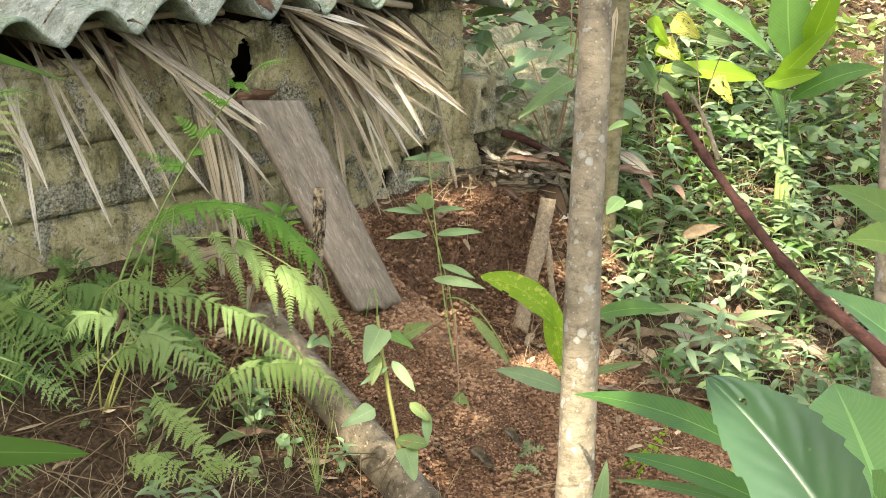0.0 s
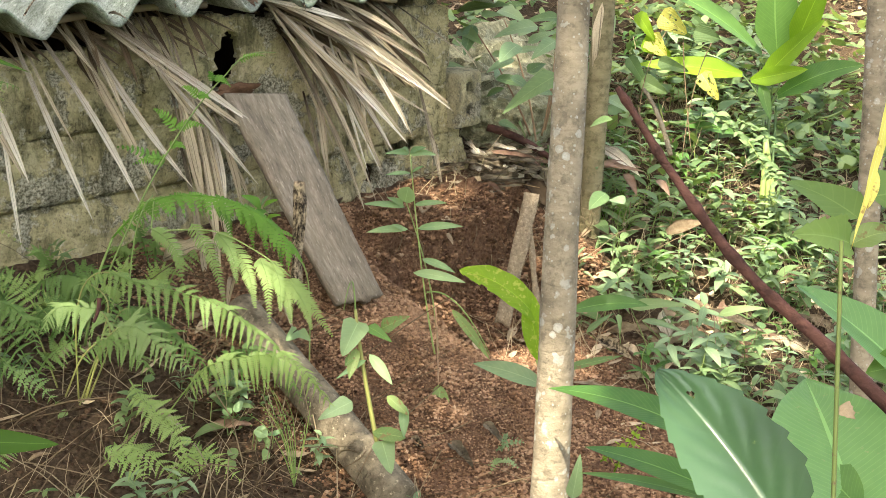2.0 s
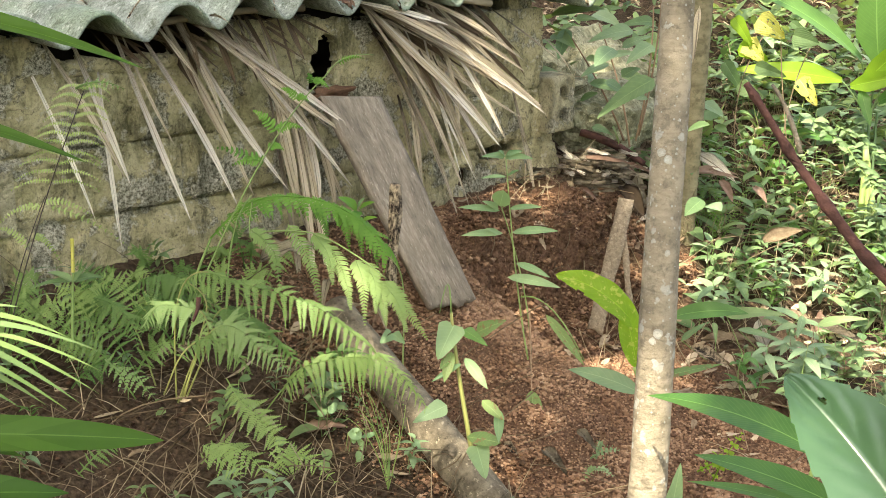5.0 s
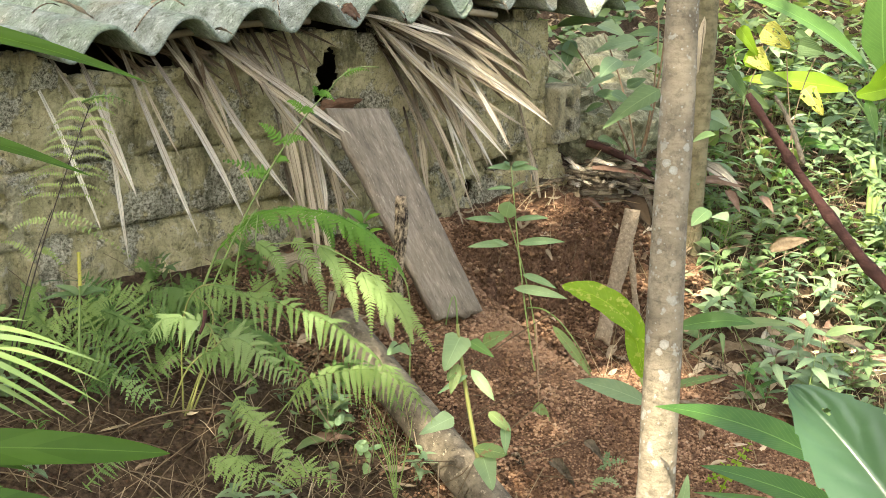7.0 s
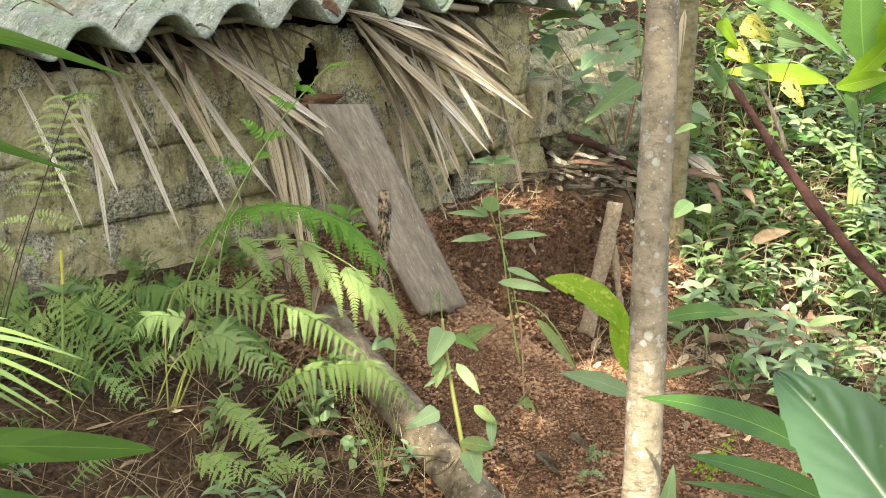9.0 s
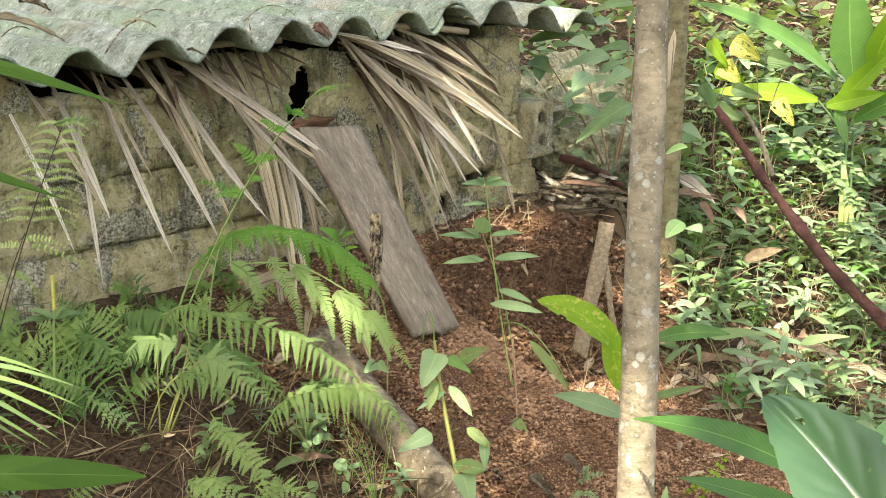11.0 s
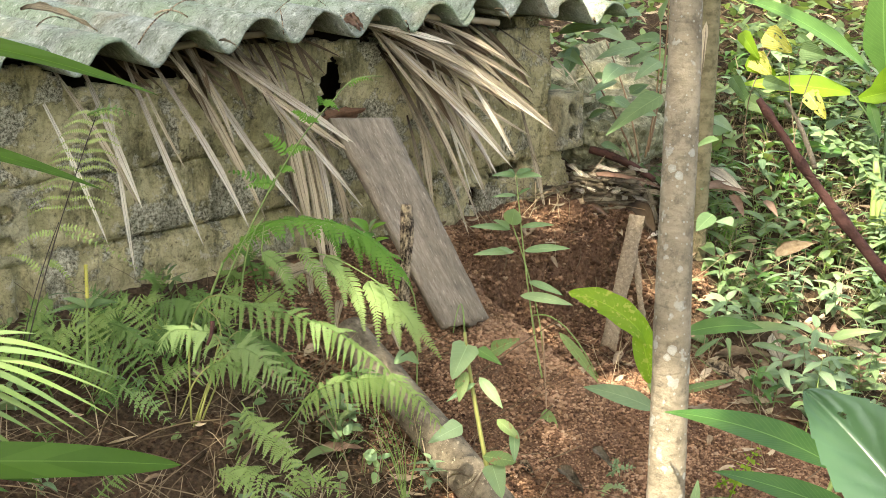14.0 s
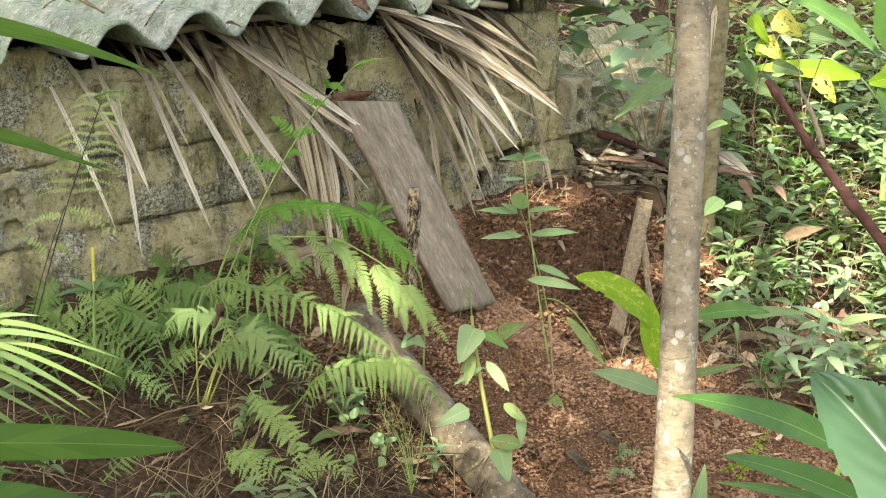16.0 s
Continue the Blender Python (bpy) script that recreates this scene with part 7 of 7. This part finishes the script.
for a, b, w, mt, lab in (
    ((1.490, -0.117, 0.295), (1.556, -0.290, 0.285), 0.020, REDDISH, "pinkish dry palm sheath on the ground behind the tree"),
    ((1.821, -0.244, 0.227), (1.877, -0.425, 0.228), 0.026, REDDISH, "reddish-brown dry palm sheath lying in the herbs"),
    ((1.894, -0.243, 0.275), (1.866, -0.413, 0.214), 0.05, PALM_PALE, "pale dry sheath lying in the herbs"),
    ((1.843, -0.373, 0.220), (1.786, -0.457, 0.175), 0.035, REDDISH, "pink dry sheath hanging down the slope"),
    ((1.891, -0.456, 0.208), (1.836, -0.537, 0.180), 0.03, REDDISH, "pink dry leaf on the slope"),
    ((1.797, -0.559, 0.082), (1.857, -0.647, 0.121), 0.05, LITTER, "brown curled dead leaf on the slope"),
    ((1.519, -0.260, 0.229), (1.464, -0.382, 0.170), 0.06, DARK, "dark decayed wood chunk leaning by the slat"),
    ((1.643, -0.798, -0.061), (1.616, -0.988, -0.070), 0.035, POLE, "grey dead branch lying in the herbs"),
    ((1.073, -0.820, 0.014), (1.069, -0.931, -0.011), 0.035, STAKE, "old broken wood at the edge of the soil"),
):
    a, b = Vector(a), Vector(b)
    bm = blade(a, b, w, up=(-0.5, -0.45, 0.7), arch=0.06, fold=0.5, n=14, shape="strap", across=3, wavy=0.03)
    bmesh.ops.solidify(bm, geom=bm.faces[:], thickness=0.003)
    ob = part("dry_sheath" if mt is not POLE else "dead_branch", shift(bm, a), mt)
    ob.location = a
    tagged(ob, lab, "debris")
# curled dead leaves on the red soil
for a, b, w, mt in (
    ((0.689, -0.800, -0.101), (0.688, -0.858, -0.131), 0.024, POLE), ((0.588, -0.792, -0.116), (0.577, -0.870, -0.145), 0.030, POLE), ((0.523, -0.739, -0.100), (0.522, -0.787, -0.122), 0.022, STAKE),
    ((0.432, -0.447, 0.148), (0.395, -0.514, 0.117), 0.022, PALM), ((0.216, -0.322, 0.261), (0.354, -0.356, 0.277), 0.05, PALM), ((0.361, -0.364, 0.202), (0.301, -0.417, 0.153), 0.02, PALM), ((0.178, -0.506, -0.048), (0.228, -0.588, -0.024), 0.03, REDDISH), ((0.038, -0.457, 0.053), (0.078, -0.565, 0.004), 0.03, PALM)):
    a, b = Vector(a) + V(0, 0, 0.014), Vector(b) + V(0, 0, 0.012)
    bm = blade(a, b, w, up=(-0.4, -0.4, 0.8), arch=0.12, fold=0.6, n=10, shape="ovate", across=3, wavy=0.12)
    bmesh.ops.solidify(bm, geom=bm.faces[:], thickness=0.0015)
    ob = part("dead_leaf", shift(bm, a), mt)
    ob.location = a
    tagged(ob, "curled dry dead leaf lying on the soil", "dead leaf", "dead leaves on the soil")

# dry curled leaves and torn sheaths lying among the herbs
rng = random.Random(63)
for k in range(48):
    x, y = rng.uniform(1.34, 2.5), rng.uniform(-1.1, -0.15)
    if x < 1.6 and y > -0.5:
        continue
    a = V(x, y, ground_z(x, y) + 0.012)
    az = rng.uniform(0, 6.28)
    L = rng.uniform(0.05, 0.16)
    x, y = x + L * math.cos(az), y + L * math.sin(az)
    b = V(x, y, ground_z(x, y) + rng.uniform(0.008, 0.035))
    bm = blade(a, b, L * rng.uniform(0.22, 0.42), up=(-0.2, -0.3, 0.9), arch=rng.uniform(0.02, 0.14), fold=rng.uniform(-0.5, 0.8), n=12, shape=rng.choice(("ovate", "lance", "strap")), across=3, wavy=0.08, bend=rng.uniform(-0.1, 0.1))
    bmesh.ops.solidify(bm, geom=bm.faces[:], thickness=0.0015)
    ob = part("dead_leaf", shift(bm, a), rng.choice((PALM, LITTER, LITTER, REDDISH, POLE, PALM_PALE)))
    ob.location = a
    tagged(ob, "brown curled dry leaf lying among the herbs", "dead leaf", "dry leaves on the slope")

# fine feathery herb behind the thin trunk
w1 = Plant("feathery_bush", (1.860, -0.345, 0.038), "low feathery bright-green herb with hair-fine leaves", "plant")
rng = random.Random(64)
for k in range(26):
    a = w1.foot + V(rng.gauss(0, 0.03), rng.gauss(0, 0.03), 0)
    b = a + V(rng.gauss(0, 0.07), rng.gauss(-0.02, 0.05), rng.uniform(0.06, 0.17))
    w1.pinna(arcpts(a, (a + b) / 2 + V(0, 0, 0.02), b, 8), rng.uniform(0.014, 0.026), L_FERN if k % 2 else L_VIVID, pairs=11, width=0.12, lean=0.7, r=0.0008)

# creeper with small leaves trailing from the ginger plant
w2 = Plant("trailing_creeper", (2.542, -0.500, -0.019), "pale-green creeper with many small leaves trailing over herbs", "plant")
for line, size in (
    (((2.376, -0.350, 0.344), (2.397, -0.435, 0.287), (2.419, -0.512, 0.212), (2.441, -0.588, 0.143)), 0.045),
    (((2.479, -0.389, 0.314), (2.520, -0.475, 0.267), (2.547, -0.556, 0.200)), 0.038),
    (((2.403, -0.477, 0.264), (2.412, -0.547, 0.178), (2.435, -0.629, 0.095)), 0.040),
):
    pts = flow(line, 7)
    w2.stem(pts, 0.0018, 0.001, STEM)
    for i, p in enumerate(pts):
        for q in (-1, 1)[:1 + (i % 3 > 0)]:
            d = (V(-0.66 * q, 0.7 * q, -0.25) + V(rng.gauss(0.3, 0.5), rng.gauss(-0.3, 0.5), rng.gauss(-0.2, 0.4))).normalized() * size * rng.uniform(0.5, 1.15)
            w2.leaf(p, p + d, size * rng.uniform(0.28, 0.45), L_HERB, up=(-0.5 + rng.gauss(0, 0.3), -0.4, 0.7), arch=rng.uniform(0.0, 0.25), n=6, across=1)

# broader herbs and dry stalks on the near slope
y1 = Plant("broad_leaf_herb", (1.327, -0.735, -0.134), "herb with a few broad grey-green leaves on the near slope", "plant", group="broad herbs on the slope")
y1.stem(arcpts((1.327, -0.735, -0.134), (1.296, -0.699, -0.098), (1.265, -0.662, -0.062), 6), 0.0016, 0.001, STEM)
y1.leaf((1.265, -0.662, -0.062), (1.298, -0.722, -0.003), 0.0191, L_HERB_PALE, up=(-0.5, -0.45, 0.7), arch=0.12, fold=0.25, n=18, shape="ovate", across=3)
y1.stem(arcpts((1.327, -0.735, -0.134), (1.327, -0.724, -0.075), (1.327, -0.714, -0.015), 6), 0.0016, 0.001, STEM)
y1.leaf((1.327, -0.714, -0.015), (1.296, -0.744, -0.058), 0.0161, L_HERB, up=(-0.5, -0.45, 0.7), arch=0.12, fold=0.25, n=18, shape="ovate", across=3)
y1 = Plant("broad_leaf_herb", (1.426, -0.768, -0.153), "herb with a few broad grey-green leaves on the near slope", "plant", group="broad herbs on the slope")
y1.stem(arcpts((1.426, -0.768, -0.153), (1.413, -0.736, -0.085), (1.4, -0.704, -0.017), 6), 0.0016, 0.001, STEM)
y1.leaf((1.4, -0.704, -0.017), (1.474, -0.829, -0.0), 0.0389, L_HERB, up=(-0.5, -0.45, 0.7), arch=0.12, fold=0.25, n=18, shape="ovate", across=3)
y1 = Plant("broad_leaf_herb", (1.515, -0.801, -0.169), "herb with a few broad grey-green leaves on the near slope", "plant", group="broad herbs on the slope")
y1.stem(arcpts((1.515, -0.801, -0.169), (1.48, -0.757, -0.115), (1.446, -0.713, -0.061), 6), 0.0016, 0.001, STEM)
y1.leaf((1.446, -0.713, -0.061), (1.501, -0.837, -0.091), 0.0212, L_HERB_PALE, up=(-0.5, -0.45, 0.7), arch=0.12, fold=0.25, n=18, shape="ovate", across=3)
y1 = Plant("broad_leaf_herb", (1.547, -0.926, -0.207), "herb with a few broad grey-green leaves on the near slope", "plant", group="broad herbs on the slope")
y1.stem(arcpts((1.547, -0.926, -0.207), (1.546, -0.913, -0.146), (1.544, -0.9, -0.086), 6), 0.0016, 0.001, STEM)
y1.leaf((1.544, -0.9, -0.086), (1.426, -0.848, -0.169), 0.0389, L_HERB_PALE, up=(-0.5, -0.45, 0.7), arch=0.12, fold=0.25, n=18, shape="ovate", across=3)
y1.stem(arcpts((1.547, -0.926, -0.207), (1.535, -0.902, -0.147), (1.524, -0.878, -0.087), 6), 0.0016, 0.001, STEM)
y1.leaf((1.524, -0.878, -0.087), (1.555, -0.96, -0.083), 0.0209, L_HERB, up=(-0.5, -0.45, 0.7), arch=0.12, fold=0.25, n=18, shape="ovate", across=3)
y1.stem(arcpts((1.547, -0.926, -0.207), (1.548, -0.903, -0.118), (1.549, -0.881, -0.029), 6), 0.0016, 0.001, STEM)
y1.leaf((1.549, -0.881, -0.029), (1.609, -0.985, 0.0), 0.0299, L_HERB, up=(-0.5, -0.45, 0.7), arch=0.12, fold=0.25, n=18, shape="ovate", across=3)


def stalk_piece(rng, p, vs, fs):
    """A thin dry stalk, bent once."""
    az, lean, length, r = rng.uniform(0, 6.283), rng.uniform(0.2, 1.5), rng.uniform(0.05, 0.2), rng.uniform(0.0006, 0.0016)
    d = V(math.cos(az) * math.sin(lean), math.sin(az) * math.sin(lean), abs(math.cos(lean)) + 0.05).normalized()
    kink = V(rng.gauss(0, 0.3), rng.gauss(0, 0.3), rng.gauss(-0.1, 0.25))
    b = len(vs)
    mid = p + d * length * 0.55
    for c in (p, mid, mid + (d + kink).normalized() * length * 0.45):
        for a in (0, 2.094, 4.189):
            vs.append(c + V(math.cos(a) * r, math.sin(a) * r, 0.3 * r * math.sin(2 * a)))
    for k in (0, 3):
        for i in range(3):
            fs.append((b + k + i, b + k + (i + 1) % 3, b + k + 3 + (i + 1) % 3, b + k + 3 + i))


scatter("dry_stalks", 1500, (0.95, 3.2, -1.25, 0.3), STALK, stalk_piece, "thin straw-coloured dry stalks among the herbs", "dry stalks", 71, on_slope)
scatter("dry_stalks", 420, (-0.75, 0.35, -1.15, -0.3), STALK, stalk_piece, "dry straw-coloured fern stalks on dark mould", "dry stalks", 72, under_ferns)

# thick yellowish foot of the ginger plant
for q in (-0.022, 0.004, 0.026):
    k1.stem(curve(gs + V(q, -q, -0.02), (2.585, -0.449, 0.236), (0.006, 0, 0), 8), 0.012, 0.008, STEM, "pseudostem", 10)

# red-brown rotten log and pink strips in the hollow behind the hollow block
stick("rotten_log", (1.614, -0.021, 0.339), (1.703, -0.197, 0.259), 0.013, 0.008, BARK_RED, "dark red-brown rotten log lying behind the hollow block", "log", (0, 0, 0.01), 0.4, 14, 20)
for a, b, w in (
    ((1.597, -0.110, 0.292), (1.602, -0.244, 0.254), 0.022),
    ((1.643, -0.164, 0.266), (1.661, -0.261, 0.247), 0.018),
    ((1.404, -0.201, 0.235), (1.402, -0.267, 0.207), 0.016),
    ((1.801, -0.299, 0.244), (1.934, -0.379, 0.224), 0.03),
):
    a, b = Vector(a), Vector(b)
    bm = blade(a, b, w, up=(-0.5, -0.45, 0.7), arch=0.05, fold=0.5, n=14, shape="strap", across=3, wavy=0.04)
    bmesh.ops.solidify(bm, geom=bm.faces[:], thickness=0.003)
    ob = part("dry_sheath", shift(bm, a), REDDISH)
    ob.location = a
    tagged(ob, "pinkish dry palm sheath strip lying in the debris", "debris")

# torn bark on the thin trunk
bm = blade((1.765, -0.299, 0.515), (1.787, -0.292, 0.724), 0.040, up=(-0.7, -0.7, 0.1), arch=0.01, fold=-0.45, n=14, shape="palm", across=2, wavy=0.03)
part("torn_bark", shift(bm, t2[1]), PALM, t2[0].children[0], "pale torn strip of bark")

# ---------------------------------------------------------------- small plants under the ferns
u1 = Plant("small_herb", (0.174, -0.530, -0.038), "low plants with rounded leaves under the ferns", "plant")
for p0, w in (
    ((0.146, -0.517, 0.087), 0.022),
    ((0.174, -0.543, 0.081), 0.022),
    ((0.166, -0.528, 0.096), 0.02),
    ((0.131, -0.525, 0.052), 0.022),
    ((0.156, -0.547, 0.045), 0.024),
    ((0.174, -0.567, 0.034), 0.02),
    ((0.188, -0.576, 0.039), 0.03),
    ((0.205, -0.623, -0.017), 0.036),
    ((0.213, -0.639, -0.033), 0.034),
    ((0.204, -0.616, -0.007), 0.03),
    ((0.233, -0.642, -0.008), 0.03),
    ((0.124, -0.573, -0.044), 0.024),
    ((0.139, -0.598, -0.064), 0.026),
    ((0.161, -0.598, -0.036), 0.022),
    ((0.099, -0.536, -0.012), 0.02),
    ((0.063, -0.454, 0.092), 0.02),
    ((0.201, -0.644, -0.057), 0.03),
    ((0.228, -0.687, -0.087), 0.03),
    ((0.162, -0.629, -0.085), 0.024),
    ((-0.082, -0.386, 0.043), 0.02),
    ((-0.116, -0.345, 0.088), 0.02),
):
    p = Vector(p0)
    u1.leaf(p, p + V(RNG.uniform(-0.025, 0.025), RNG.uniform(-0.03, 0.0), RNG.uniform(-0.012, 0.012)), w, L_HERB if w < 0.027 else L_SAP, up=(-0.3, -0.35, 0.85), arch=0.06, n=8, shape='elliptic')
    u1.stem(curve(p, p + V(0.01, 0.02, -0.05), (0, 0, 0), 3), 0.001, 0.001)
u2 = Plant("wispy_grass", (0.236, -0.711, -0.094), "wispy light-green grass with fine seed heads", "grass")
for p0, in (
    ((0.135, -0.701, 0.144),),
    ((0.150, -0.708, 0.153),),
    ((0.157, -0.730, 0.124),),
    ((0.158, -0.752, 0.086),),
    ((0.132, -0.719, 0.106),),
    ((0.171, -0.753, 0.105),),
    ((0.139, -0.735, 0.086),),
    ((0.183, -0.786, 0.067),),
    ((0.111, -0.712, 0.087),),
    ((0.202, -0.782, 0.104),),
):
    a, b = (Vector((0.148, -0.796, -0.043)), Vector(p0))
    u2.stem(arcpts(a, a.lerp(b, 0.5) + V(0.01, 0, 0.02), b, 8), 0.0012, 0.0005, L_FERN)
    bm = bmesh.new()
    for k in range(9):
        q = a.lerp(b, 0.62 + 0.38 * RNG.random()) + V(RNG.gauss(0, 0.006), RNG.gauss(0, 0.006), RNG.gauss(0.003, 0.006))
        bmesh.ops.create_icosphere(bm, subdivisions=1, radius=0.0017, matrix=Matrix.Translation(q))
    part('seed_head', shift(bm, u2.foot), L_FERN_PALE, u2.ob)
u3 = Plant("feathery_herb", (0.659, -0.886, -0.140), "small feathery herb on the red soil", "plant")
for p0, p1, ln, mt in (
    ((0.614, -0.897, -0.095), (0.633, -0.953, -0.064), 0.012, L_HERB_PALE),
    ((0.611, -0.908, -0.116), (0.610, -0.959, -0.110), 0.012, L_HERB_PALE),
    ((0.615, -0.909, -0.110), (0.571, -0.918, -0.124), 0.012, L_HERB),
    ((0.621, -0.906, -0.095), (0.617, -0.922, -0.051), 0.012, L_HERB_PALE),
    ((0.744, -1.104, -0.117), (0.785, -1.140, -0.008), 0.026, L_LIME),
    ((0.735, -1.075, -0.100), (0.762, -1.146, -0.059), 0.02, L_LIME),
):
    u3.frond(curve(p0, p1, (0, 0, 0.008), 8), ln, mt, pairs=7, lobes=2, start=0.1, droop=0.1, slim=0.4)

# ---------------------------------------------------------------- litter on the roof
for a, b, bow, r in (
    ((-0.088, 0.020, 0.797), (-0.012, 0.050, 0.805), (0, 0, 0.012), 0.0016), ((0.073, -0.090, 0.760), (0.210, 0.020, 0.811), (0, 0, 0.01), 0.0022), ((0.198, 0.000, 0.810), (0.295, 0.030, 0.830), (0, 0, 0.012), 0.0016),
    ((0.168, 0.000, 0.809), (0.231, -0.030, 0.802), (0, 0, 0.012), 0.0026), ((0.469, -0.020, 0.799), (0.617, -0.020, 0.807), (0, 0, 0.03), 0.0012), ((0.408, -0.130, 0.762), (0.451, -0.060, 0.812), (0, 0, 0.012), 0.0018), ((1.096, -0.110, 0.782), (1.139, -0.130, 0.749), (0, 0, 0.014), 0.0014)):
    stick("dry_twig", a, b, r, r * 0.6, STAKE, "thin dry twig lying on the roof sheet", "twig", bow, 0.3, 6, 10)
for a, b, w, mt in (
    ((-0.090, 0.080, 0.828), (0.018, -0.030, 0.785), 0.030, PALM), ((0.069, 0.250, 0.848), (0.115, 0.200, 0.831), 0.035, STAKE), ((0.601, -0.100, 0.778), (0.628, -0.130, 0.755), 0.036, REDDISH), ((0.626, -0.080, 0.788), (0.638, -0.130, 0.759), 0.025, REDDISH), ((0.782, -0.100, 0.768), (0.779, -0.135, 0.740), 0.018, STAKE),
    ((1.112, -0.100, 0.786), (1.140, -0.125, 0.763), 0.02, PALM), ((1.499, -0.100, 0.736), (1.501, -0.120, 0.722), 0.02, STAKE), ((0.253, -0.110, 0.756), (0.282, -0.135, 0.744), 0.012, PALM)):
    a, b = Vector(a), Vector(b)
    bm = blade(a, b, w, up=(-0.3, -0.3, 0.9), arch=0.10, fold=0.7, n=12, shape="ovate", across=3, wavy=0.12)
    bmesh.ops.solidify(bm, geom=bm.faces[:], thickness=0.0015)
    ob = part("dead_leaf", shift(bm, a), mt)
    ob.location = a
    tagged(ob, "dry curled dead leaf caught on the roof sheet", "dead leaf", "dead leaves on the roof")
